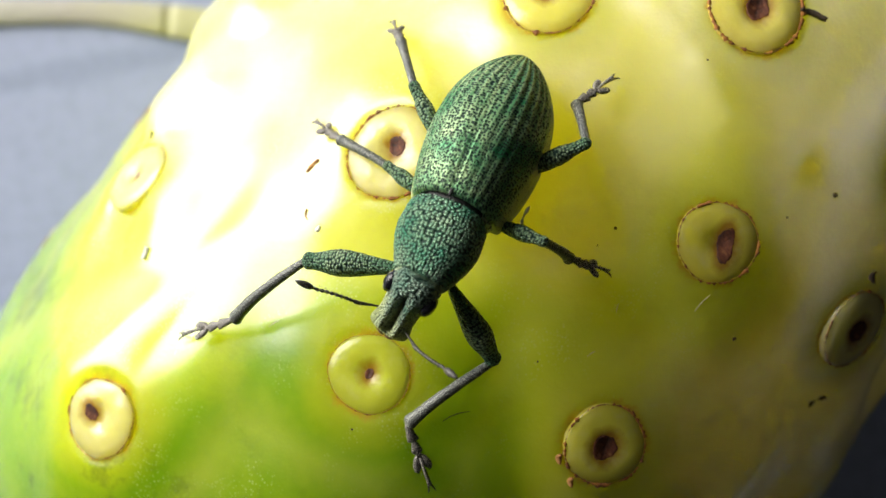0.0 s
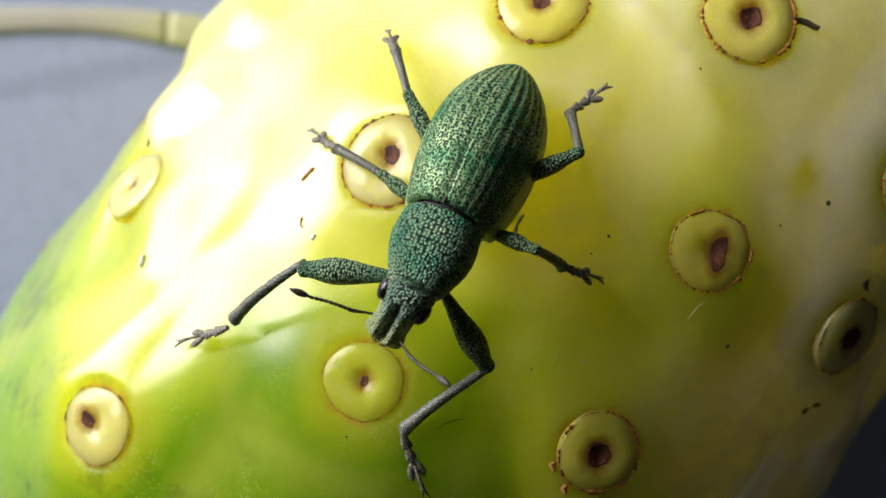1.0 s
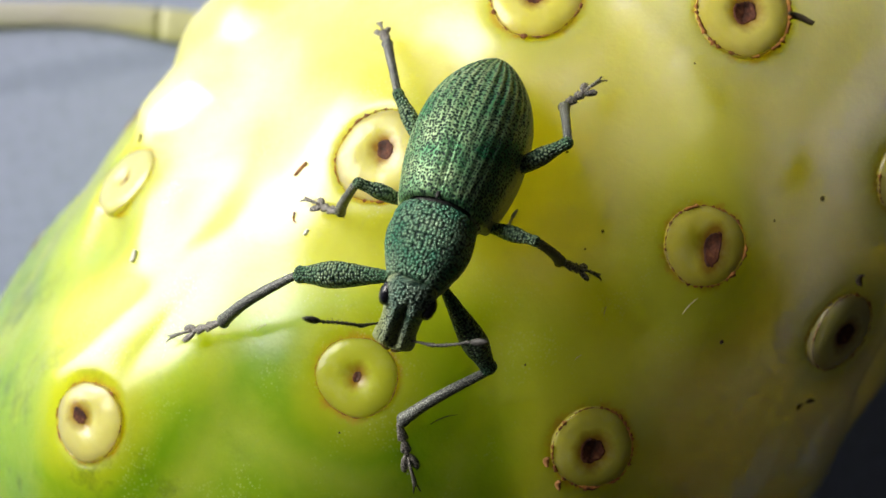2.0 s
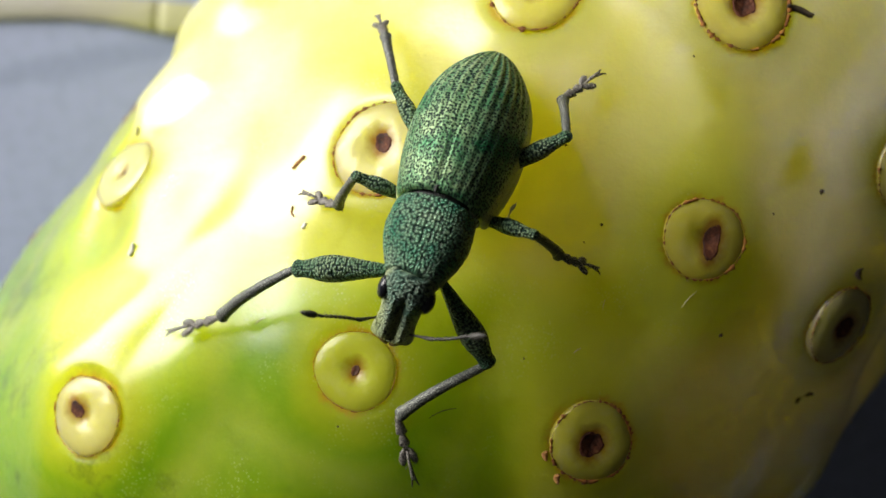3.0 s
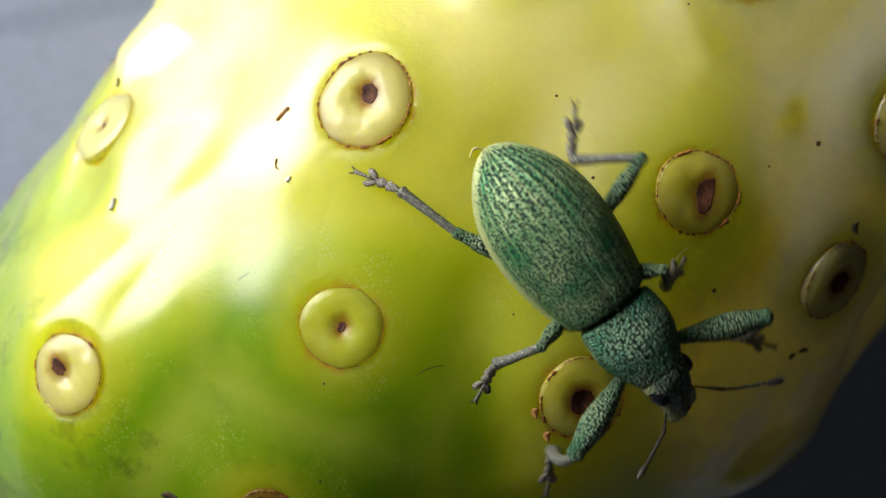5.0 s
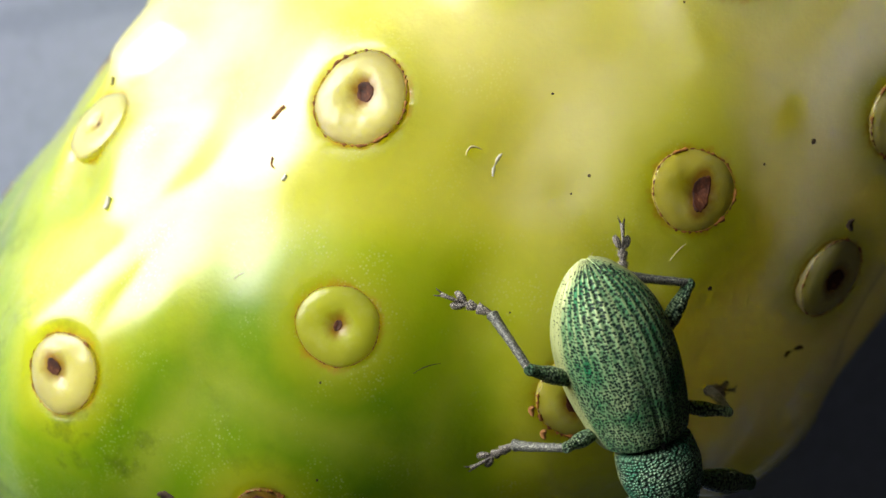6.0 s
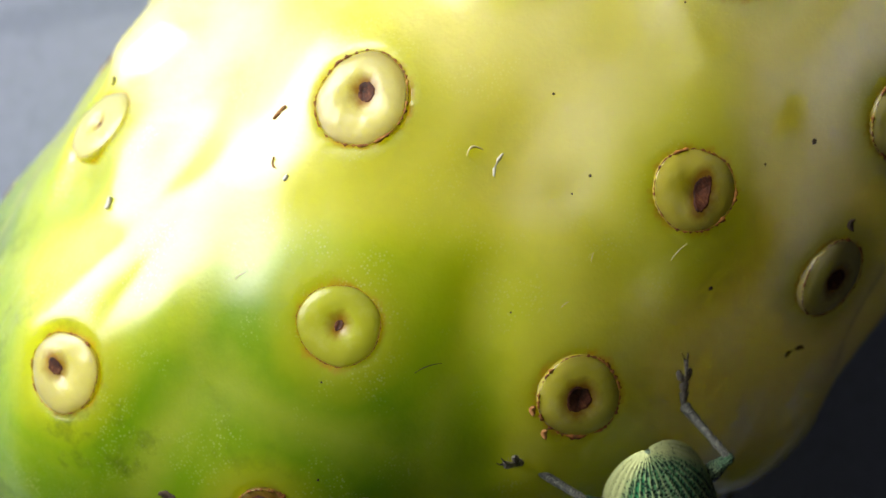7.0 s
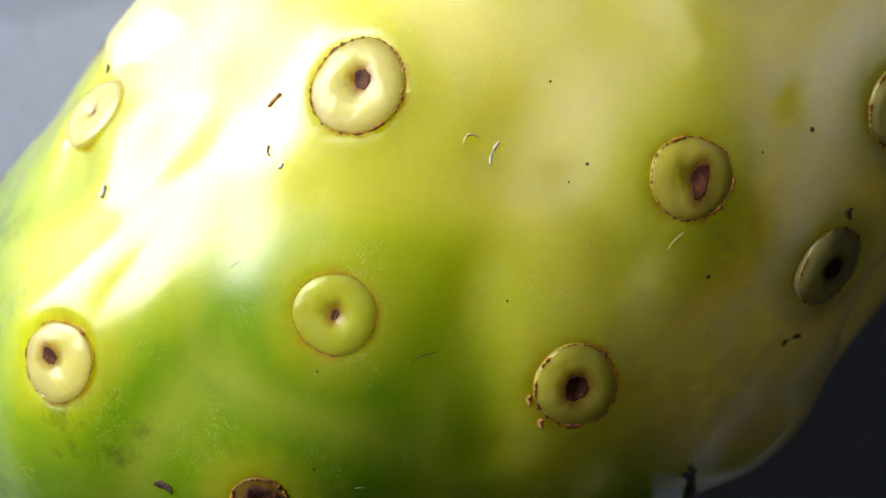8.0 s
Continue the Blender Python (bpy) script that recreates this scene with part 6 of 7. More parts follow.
    walk(LEGS["middle", "right"][2], [
        (0, pose(-0.00248, -0.00645, -0.00042, 0.0, 30.5, -118.8)),
        (1.3, pose(-0.00249, -0.00646, -0.00038, 0.0, 30.6, -119.0)),
        (1.5, pose(-0.00006, -0.00466, -0.00032, 0.0, 26.2, -107.9)),
        (3, pose(-0.00006, -0.00466, -0.00032, 0.0, 26.2, -107.9)),
        (3.1, pose(-0.00272, -0.00576, -0.00075, 0.0, 8.4, -119.1)),
        (3.2, pose(-0.00294, -0.00581, -0.00065, 0.0, 8.2, -115.2)),
        (3.3, pose(-0.00040, -0.00435, 0.00077, 0.0, 30.4, -112.4)),
        (3.4, pose(-0.00047, -0.00501, 0.00084, 0.0, 28.3, -107.7)),
        (3.5, pose(-0.00073, -0.00515, 0.00102, 0.0, 25.2, -109.8)),
        (3.6, pose(-0.00122, -0.00535, 0.00105, 0.0, 21.0, -111.8)),
        (3.7, pose(-0.00142, -0.00551, 0.00122, 0.0, 25.9, -113.4)),
        (3.8, pose(-0.00164, -0.00559, 0.00126, -0.0, 26.1, -114.7)),
        (4.5, pose(-0.00183, -0.00614, 0.00101, 0.0, 24.0, -114.4)),
        (4.6, pose(-0.00196, -0.00578, 0.00072, 0.0, 21.6, -105.6)),
        (4.7, pose(-0.00008, -0.00563, 0.00041, 0.0, 39.6, -57.9)),
        (4.8, pose(-0.00027, -0.00538, 0.00068, 0.0, 39.4, -58.3)),
        (4.9, pose(-0.00058, -0.00515, 0.00067, 0.0, 39.3, -58.6)),
        (5, pose(-0.00090, -0.00494, 0.00064, 0.0, 39.2, -58.9)),
        (5.1, pose(-0.00125, -0.00475, 0.00066, 0.0, 39.1, -59.3)),
        (5.2, pose(-0.00161, -0.00460, 0.00069, 0.0, 38.9, -59.7)),
        (5.3, pose(-0.00184, -0.00454, 0.00091, 0.0, 38.8, -60.1)),
        (5.4, pose(-0.00150, -0.00484, 0.00113, 0.0, 38.7, -60.4)),
        (5.5, pose(-0.00087, -0.00518, 0.00109, 0.0, 38.5, -60.8)),
        (5.6, pose(-0.00054, -0.00532, 0.00035, 0.0, 38.4, -61.2)),
        (5.7, pose(-0.00060, -0.00530, 0.00032, 0.0, 38.3, -61.5)),
        (5.8, pose(-0.00097, -0.00524, 0.00032, 0.0, 38.2, -61.8)),
        (6, pose(-0.00139, -0.00515, 0.00013, 0.0, 32.9, -70.3)),
        (6.2, pose(-0.00164, -0.00508, 0.00008, 0.0, 29.4, -72.1)),
        (6.4, pose(-0.00359, -0.00493, 0.00054, 0.0, 22.5, -112.5)),
        (6.5, pose(-0.00372, -0.00503, 0.00042, 0.0, 20.0, -124.9)),
        (6.6, pose(-0.00209, -0.00473, 0.00005, 0.0, 6.7, -124.6)),
        (6.8, pose(-0.00290, -0.00541, -0.00019, 0.0, 8.2, -126.3)),
        (7, pose(-0.00337, -0.00565, -0.00028, 0.0, 9.2, -124.0)),
        (7.3, pose(-0.00352, -0.00561, 0.00000, 0.0, 9.4, -131.3)),
        (7.6, pose(-0.00373, -0.00556, 0.00002, 0.0, 8.6, -140.0)),
        (7.8, pose(-0.00373, -0.00583, -0.00008, 0.0, 9.6, -137.8)),
        (8, pose(-0.00361, -0.00590, -0.00006, 0.0, 11.1, -131.7)),
    ])
    walk(LEGS["middle", "left"][0], [
        (0, pose(-0.00075, 0.00125, 0.00060, 0.0, -23.5, 78.9)),
        (1.3, pose(-0.00075, 0.00125, 0.00060, 0.0, -24.2, 78.1)),
        (1.5, pose(-0.00075, 0.00125, 0.00060, -0.0, -19.7, 78.6)),
        (3, pose(-0.00075, 0.00125, 0.00060, 0.0, -19.7, 78.6)),
        (3.1, pose(-0.00075, 0.00125, 0.00060, -0.0, -25.9, 76.5)),
        (3.2, pose(-0.00075, 0.00125, 0.00060, 0.0, -36.6, 76.6)),
        (3.3, pose(-0.00075, 0.00125, 0.00060, 0.0, -52.0, 63.2)),
        (3.4, pose(-0.00075, 0.00125, 0.00060, 0.0, -57.1, 70.6)),
        (3.5, pose(-0.00075, 0.00125, 0.00060, 0.0, -52.3, 72.5)),
        (3.6, pose(-0.00075, 0.00125, 0.00060, 0.0, -51.8, 77.2)),
        (3.7, pose(-0.00075, 0.00125, 0.00060, 0.0, -57.4, 73.2)),
        (3.8, pose(-0.00075, 0.00125, 0.00060, 0.0, -57.6, 74.9)),
        (4.5, pose(-0.00075, 0.00125, 0.00060, 0.0, -58.9, 77.4)),
        (4.6, pose(-0.00075, 0.00125, 0.00060, -0.0, -66.4, 72.6)),
        (4.7, pose(-0.00075, 0.00125, 0.00060, 0.0, -68.7, 88.3)),
        (4.8, pose(-0.00075, 0.00125, 0.00060, 0.0, -67.5, 78.1)),
        (4.9, pose(-0.00075, 0.00125, 0.00060, 0.0, -65.8, 69.1)),
        (5, pose(-0.00075, 0.00125, 0.00060, 0.0, -63.6, 61.3)),
        (5.1, pose(-0.00075, 0.00125, 0.00060, 0.0, -61.0, 54.8)),
        (5.2, pose(-0.00075, 0.00125, 0.00060, 0.0, -49.0, 46.3)),
        (5.3, pose(-0.00075, 0.00125, 0.00060, 0.0, -53.0, 53.2)),
        (5.4, pose(-0.00075, 0.00125, 0.00060, 0.0, -49.5, 55.1)),
        (5.5, pose(-0.00075, 0.00125, 0.00060, 0.0, -48.8, 55.6)),
        (5.6, pose(-0.00075, 0.00125, 0.00060, 0.0, -46.0, 55.3)),
        (5.7, pose(-0.00075, 0.00125, 0.00060, 0.0, -45.7, 51.9)),
        (5.8, pose(-0.00075, 0.00125, 0.00060, 0.0, -39.2, 57.0)),
        (5.9, pose(-0.00075, 0.00125, 0.00060, 0.0, -32.6, 61.3)),
        (6, pose(-0.00075, 0.00125, 0.00060, 0.0, -25.8, 64.9)),
        (6.2, pose(-0.00075, 0.00125, 0.00060, 0.0, -20.0, 69.7)),
        (6.4, pose(-0.00075, 0.00125, 0.00060, 0.0, -42.0, 74.7)),
        (6.5, pose(-0.00075, 0.00125, 0.00060, 0.0, 13.8, 99.0)),
        (6.6, pose(-0.00075, 0.00125, 0.00060, 0.0, -2.1, -9.4)),
        (6.8, pose(-0.00075, 0.00125, 0.00060, 0.0, -32.0, -61.9)),
        (7, pose(-0.00075, 0.00125, 0.00060, 0.0, -36.5, -90.2)),
        (7.3, pose(-0.00075, 0.00125, 0.00060, 0.0, -42.4, -83.9)),
        (7.6, pose(-0.00075, 0.00125, 0.00060, 0.0, -39.8, -75.7)),
        (7.8, pose(-0.00075, 0.00125, 0.00060, 0.0, -33.8, -82.0)),
        (8, pose(-0.00075, 0.00125, 0.00060, 0.0, -34.3, -88.6)),
    ])
    walk(LEGS["middle", "left"][1], [
        (0, pose(-0.00024, 0.00381, 0.00174, 0.0, 64.2, 128.9)),
        (1.3, pose(-0.00021, 0.00379, 0.00177, -0.0, 64.2, 128.7)),
        (1.5, pose(-0.00022, 0.00388, 0.00156, 0.0, 66.6, 122.7)),
        (3, pose(-0.00022, 0.00388, 0.00156, -0.0, 66.6, 122.6)),
        (3.1, pose(-0.00015, 0.00374, 0.00184, 0.0, 68.8, 128.9)),
        (3.2, pose(-0.00022, 0.00347, 0.00230, 0.0, 71.5, 119.7)),
        (3.3, pose(0.00004, 0.00282, 0.00285, 0.0, 77.5, 97.2)),
        (3.4, pose(-0.00024, 0.00271, 0.00299, 0.0, 68.7, 129.5)),
        (3.5, pose(-0.00023, 0.00291, 0.00285, -0.0, 58.5, 117.3)),
        (3.6, pose(-0.00036, 0.00297, 0.00284, 0.0, 53.3, 109.0)),
        (3.7, pose(-0.00031, 0.00272, 0.00300, -0.0, 56.8, 106.4)),
        (3.8, pose(-0.00035, 0.00272, 0.00301, 0.0, 58.1, 105.5)),
        (4.5, pose(-0.00043, 0.00269, 0.00304, 0.0, 53.8, 119.9)),
        (4.6, pose(-0.00041, 0.00234, 0.00321, 0.0, 57.2, 124.6)),
        (4.7, pose(-0.00072, 0.00229, 0.00325, 0.0, 62.6, 129.2)),
        (4.8, pose(-0.00053, 0.00232, 0.00323, 0.0, 74.2, 103.5)),
        (4.9, pose(-0.00033, 0.00234, 0.00320, 0.0, 76.7, 43.0)),
        (5, pose(-0.00014, 0.00236, 0.00315, 0.0, 67.0, 5.5)),
        (5.1, pose(0.00005, 0.00238, 0.00309, 0.0, 53.9, -8.2)),
        (5.2, pose(0.00054, 0.00260, 0.00275, 0.0, 57.6, -11.0)),
        (5.3, pose(0.00028, 0.00262, 0.00288, 0.0, 56.3, 7.1)),
        (5.4, pose(0.00031, 0.00277, 0.00277, 0.0, 64.3, 24.9)),
        (5.5, pose(0.00031, 0.00280, 0.00274, 0.0, 67.1, 54.5)),
        (5.6, pose(0.00038, 0.00288, 0.00265, 0.0, 66.4, 90.5)),
        (5.7, pose(0.00048, 0.00281, 0.00264, 0.0, 56.8, 115.9)),
        (5.8, pose(0.00045, 0.00310, 0.00240, 0.0, 64.7, 114.8)),
        (5.9, pose(0.00040, 0.00336, 0.00213, 0.0, 72.6, 112.7)),
        (6, pose(0.00034, 0.00357, 0.00184, 0.0, 80.4, 107.5)),
        (6.2, pose(0.00018, 0.00376, 0.00158, 0.0, 79.7, 123.5)),
        (6.4, pose(-0.00019, 0.00329, 0.00251, 0.0, 75.0, 165.6)),
        (6.5, pose(-0.00118, 0.00398, -0.00008, 0.0, -20.2, -151.9)),
        (6.6, pose(0.00206, 0.00079, 0.00070, 0.0, 22.1, -154.0)),
        (6.8, pose(0.00039, -0.00088, 0.00211, 0.0, 65.4, -163.9)),
        (7, pose(-0.00076, -0.00104, 0.00229, 0.0, 79.5, -128.3)),
        (7.3, pose(-0.00053, -0.00084, 0.00252, 0.0, 72.3, -114.7)),
        (7.6, pose(-0.00021, -0.00087, 0.00242, 0.0, 68.2, -121.6)),
        (7.8, pose(-0.00042, -0.00110, 0.00218, 0.0, 63.6, -114.7)),
        (8, pose(-0.00069, -0.00110, 0.00220, 0.0, 62.0, -106.7)),
    ])
    walk(LEGS["middle", "left"][2], [
        (0, pose(-0.00100, 0.00475, -0.00074, 0.0, 45.2, 116.0)),
        (1.3, pose(-0.00096, 0.00473, -0.00071, 0.0, 45.8, 116.2)),
        (1.5, pose(-0.00081, 0.00480, -0.00096, 0.0, 46.7, 112.0)),
        (3, pose(-0.00081, 0.00480, -0.00096, 0.0, 46.6, 111.9)),
        (3.1, pose(-0.00078, 0.00452, -0.00072, -0.0, 53.1, 105.1)),
        (3.2, pose(-0.00065, 0.00423, -0.00031, 0.0, 53.7, 100.3)),
        (3.3, pose(-0.00003, 0.00341, 0.00016, 0.0, 65.9, 95.1)),
        (3.4, pose(-0.00087, 0.00348, 0.00043, 0.0, 54.1, 98.0)),
        (3.5, pose(-0.00089, 0.00419, 0.00051, 0.0, 33.3, 98.2)),
        (3.6, pose(-0.00089, 0.00452, 0.00064, 0.0, 30.3, 93.7)),
        (3.7, pose(-0.00073, 0.00417, 0.00070, 0.0, 32.5, 90.7)),
        (3.8, pose(-0.00074, 0.00412, 0.00067, 0.0, 32.7, 90.0)),
        (4.5, pose(-0.00124, 0.00409, 0.00082, 0.0, 37.6, 81.8)),
        (4.6, pose(-0.00125, 0.00357, 0.00090, 0.0, 37.5, 72.2)),
        (4.7, pose(-0.00152, 0.00326, 0.00081, 0.0, 34.2, 66.5)),
        (4.8, pose(-0.00070, 0.00305, 0.00059, 0.0, 38.7, 74.6)),
        (4.9, pose(0.00013, 0.00277, 0.00052, 0.0, 42.5, 83.7)),
        (5, pose(0.00093, 0.00247, 0.00062, 0.0, 45.5, 93.8)),
        (5.1, pose(0.00165, 0.00215, 0.00087, 0.0, 47.6, 104.9)),
        (5.2, pose(0.00199, 0.00232, 0.00043, 0.0, 48.1, 123.2)),
        (5.3, pose(0.00179, 0.00281, 0.00059, 0.0, 45.3, 141.7)),
        (5.4, pose(0.00139, 0.00327, 0.00029, 0.0, 40.2, 157.0)),
        (5.5, pose(0.00093, 0.00367, 0.00021, 0.0, 34.2, 168.0)),
        (5.6, pose(0.00037, 0.00398, 0.00013, 0.0, 28.6, 175.7)),
        (5.7, pose(-0.00018, 0.00417, 0.00034, 0.0, 23.8, -178.7)),
        (5.8, pose(-0.00004, 0.00417, -0.00008, 0.0, 45.1, 149.4)),
        (5.9, pose(0.00009, 0.00412, -0.00049, 0.0, 51.1, 99.1)),
        (6, pose(0.00020, 0.00401, -0.00087, 0.0, 36.2, 56.8)),
        (6.2, pose(-0.00009, 0.00417, -0.00113, 0.0, 29.0, 55.7)),
        (6.4, pose(-0.00088, 0.00347, -0.00015, 0.0, 22.3, 50.7)),
        (6.5, pose(-0.00346, 0.00277, 0.00087, 0.0, 34.2, 84.2)),
        (6.6, pose(-0.00023, -0.00033, -0.00033, 0.0, 12.5, 77.7)),
        (6.8, pose(-0.00071, -0.00120, -0.00039, 0.0, 11.2, 74.2)),
        (7, pose(-0.00107, -0.00143, -0.00041, 0.0, 9.8, 75.1)),
        (7.3, pose(-0.00088, -0.00160, -0.00010, 0.0, 10.2, 67.9)),
        (7.6, pose(-0.00075, -0.00174, -0.00013, 0.0, 11.8, 59.7)),
        (7.8, pose(-0.00093, -0.00221, -0.00028, 0.0, 10.0, 62.5)),
        (8, pose(-0.00106, -0.00234, -0.00022, 0.0, 8.9, 67.7)),
    ])
    walk(LEGS["hind", "right"][0], [
        (0, pose(-0.00270, -0.00130, 0.00065, -0.0, -10.7, -133.1)),
        (1.3, pose(-0.00270, -0.00130, 0.00065, 0.0, -11.6, -133.1)),
        (1.5, pose(-0.00270, -0.00130, 0.00065, -0.0, -11.3, -137.8)),
        (3, pose(-0.00270, -0.00130, 0.00065, 0.0, -11.3, -137.8)),
        (3.1, pose(-0.00270, -0.00130, 0.00065, 0.0, -20.0, -137.9)),
        (3.2, pose(-0.00270, -0.00130, 0.00065, 0.0, -40.0, -120.1)),
        (3.3, pose(-0.00270, -0.00130, 0.00065, -0.0, -24.1, -139.1)),
        (3.4, pose(-0.00270, -0.00130, 0.00065, -0.0, -14.2, -150.1)),
        (3.5, pose(-0.00270, -0.00130, 0.00065, -0.0, -14.3, -149.8)),
        (3.6, pose(-0.00270, -0.00130, 0.00065, 0.0, -11.3, -153.5)),
        (3.7, pose(-0.00270, -0.00130, 0.00065, 0.0, -6.8, -146.2)),
        (3.8, pose(-0.00270, -0.00130, 0.00065, 0.0, -35.6, -124.9)),
        (4.5, pose(-0.00270, -0.00130, 0.00065, 0.0, -32.1, -123.9)),
        (4.6, pose(-0.00270, -0.00130, 0.00065, 0.0, -19.6, -132.8)),
        (4.7, pose(-0.00270, -0.00130, 0.00065, 0.0, 9.6, -148.6)),
        (4.8, pose(-0.00270, -0.00130, 0.00065, 0.0, 0.0, -154.6)),
        (4.9, pose(-0.00270, -0.00130, 0.00065, 0.0, 1.1, -154.3)),
        (5, pose(-0.00270, -0.00130, 0.00065, 0.0, 2.1, -154.0)),
        (5.1, pose(-0.00270, -0.00130, 0.00065, 0.0, 3.0, -153.3)),
        (5.3, pose(-0.00270, -0.00130, 0.00065, 0.0, 3.1, -150.8)),
        (5.4, pose(-0.00270, -0.00130, 0.00065, 0.0, 1.6, -148.6)),
        (5.5, pose(-0.00270, -0.00130, 0.00065, 0.0, -4.8, -145.9)),
        (5.6, pose(-0.00270, -0.00130, 0.00065, 0.0, -24.8, -136.7)),
        (5.7, pose(-0.00270, -0.00130, 0.00065, 0.0, -38.8, -128.1)),
        (5.8, pose(-0.00270, -0.00130, 0.00065, 0.0, -32.6, -124.8)),
        (6, pose(-0.00270, -0.00130, 0.00065, 0.0, -25.9, -130.0)),
        (6.2, pose(-0.00270, -0.00130, 0.00065, 0.0, -21.3, -132.0)),
        (6.4, pose(-0.00270, -0.00130, 0.00065, 0.0, -41.2, -118.1)),
        (6.5, pose(-0.00270, -0.00130, 0.00065, 0.0, -41.1, -121.5)),
        (6.6, pose(-0.00270, -0.00130, 0.00065, 0.0, -27.6, -126.0)),
        (6.8, pose(-0.00270, -0.00130, 0.00065, 0.0, -11.2, -143.2)),
        (7, pose(-0.00270, -0.00130, 0.00065, 0.0, -5.9, -151.9)),
        (7.3, pose(-0.00270, -0.00130, 0.00065, 0.0, -7.0, -155.8)),
        (7.6, pose(-0.00270, -0.00130, 0.00065, 0.0, -7.0, -155.8)),
        (7.8, pose(-0.00270, -0.00130, 0.00065, 0.0, -31.2, -149.0)),
        (8, pose(-0.00270, -0.00130, 0.00065, 0.0, -28.9, -147.2)),
    ])
    walk(LEGS["hind", "right"][1], [
        (0, pose(-0.00518, -0.00395, 0.00134, -0.0, 14.5, -143.6)),
        (1.3, pose(-0.00517, -0.00395, 0.00139, 0.0, 14.5, -143.8)),
        (1.5, pose(-0.00539, -0.00374, 0.00138, 0.0, 6.1, -150.6)),
        (3, pose(-0.00539, -0.00374, 0.00138, -0.0, 6.1, -150.6)),
        (3.1, pose(-0.00528, -0.00363, 0.00192, -0.0, 34.2, -147.8)),
        (3.2, pose(-0.00412, -0.00375, 0.00303, 0.0, 42.5, -156.9)),
        (3.3, pose(-0.00525, -0.00351, 0.00216, -0.0, 34.9, -162.2)),
        (3.4, pose(-0.00581, -0.00309, 0.00156, 0.0, 12.7, -168.3)),
        (3.5, pose(-0.00580, -0.00310, 0.00156, -0.0, 14.5, -170.1)),
        (3.6, pose(-0.00595, -0.00292, 0.00137, 0.0, 5.7, -170.6)),
        (3.7, pose(-0.00575, -0.00335, 0.00109, 0.0, 19.8, -171.2)),
        (3.8, pose(-0.00442, -0.00377, 0.00280, 0.0, 46.1, -160.0)),
        (4.5, pose(-0.00445, -0.00390, 0.00262, -0.0, 45.2, -160.4)),
        (4.6, pose(-0.00507, -0.00386, 0.00189, -0.0, 38.6, -167.5)),
        (4.7, pose(-0.00581, -0.00320, 0.00003, -0.0, 1.4, -170.7)),
        (4.8, pose(-0.00604, -0.00289, 0.00065, 0.0, 17.3, -164.8)),
        (4.9, pose(-0.00603, -0.00290, 0.00058, 0.0, 18.0, -165.4)),
        (5, pose(-0.00602, -0.00292, 0.00051, 0.0, 18.6, -165.6)),
        (5.1, pose(-0.00600, -0.00296, 0.00045, 0.0, 19.1, -165.5)),
        (5.2, pose(-0.00610, -0.00271, 0.00024, 0.0, 16.3, -161.3)),
        (5.3, pose(-0.00592, -0.00310, 0.00045, 0.0, 19.4, -165.7)),
        (5.4, pose(-0.00586, -0.00323, 0.00055, 0.0, 18.9, -164.7)),
        (5.5, pose(-0.00575, -0.00337, 0.00096, 0.0, 13.7, -160.8)),
        (5.6, pose(-0.00514, -0.00360, 0.00220, 0.0, 34.6, -163.3)),
        (5.7, pose(-0.00448, -0.00357, 0.00297, 0.0, 54.8, -166.3)),
        (5.8, pose(-0.00448, -0.00386, 0.00264, 0.0, 50.1, -173.9)),
        (6, pose(-0.00484, -0.00385, 0.00227, 0.0, 41.3, -171.7)),
        (6.2, pose(-0.00501, -0.00386, 0.00200, 0.0, 39.5, -170.2)),
        (6.4, pose(-0.00401, -0.00376, 0.00309, 0.0, 45.3, -166.6)),
        (6.5, pose(-0.00416, -0.00368, 0.00308, 0.0, 48.8, -158.2)),
        (6.6, pose(-0.00463, -0.00395, 0.00236, 0.0, 37.9, -151.8)),
        (6.8, pose(-0.00561, -0.00347, 0.00137, 0.0, 38.3, -147.5)),
        (7, pose(-0.00595, -0.00304, 0.00103, 0.0, 42.2, -134.5)),
        (7.3, pose(-0.00605, -0.00281, 0.00110, 0.0, 11.7, -162.9)),
        (7.6, pose(-0.00605, -0.00280, 0.00110, 0.0, 11.9, -162.6)),
        (7.8, pose(-0.00541, -0.00293, 0.00257, 0.0, 57.5, -115.9)),
        (8, pose(-0.00542, -0.00306, 0.00244, 0.0, 53.7, -131.6)),
    ])
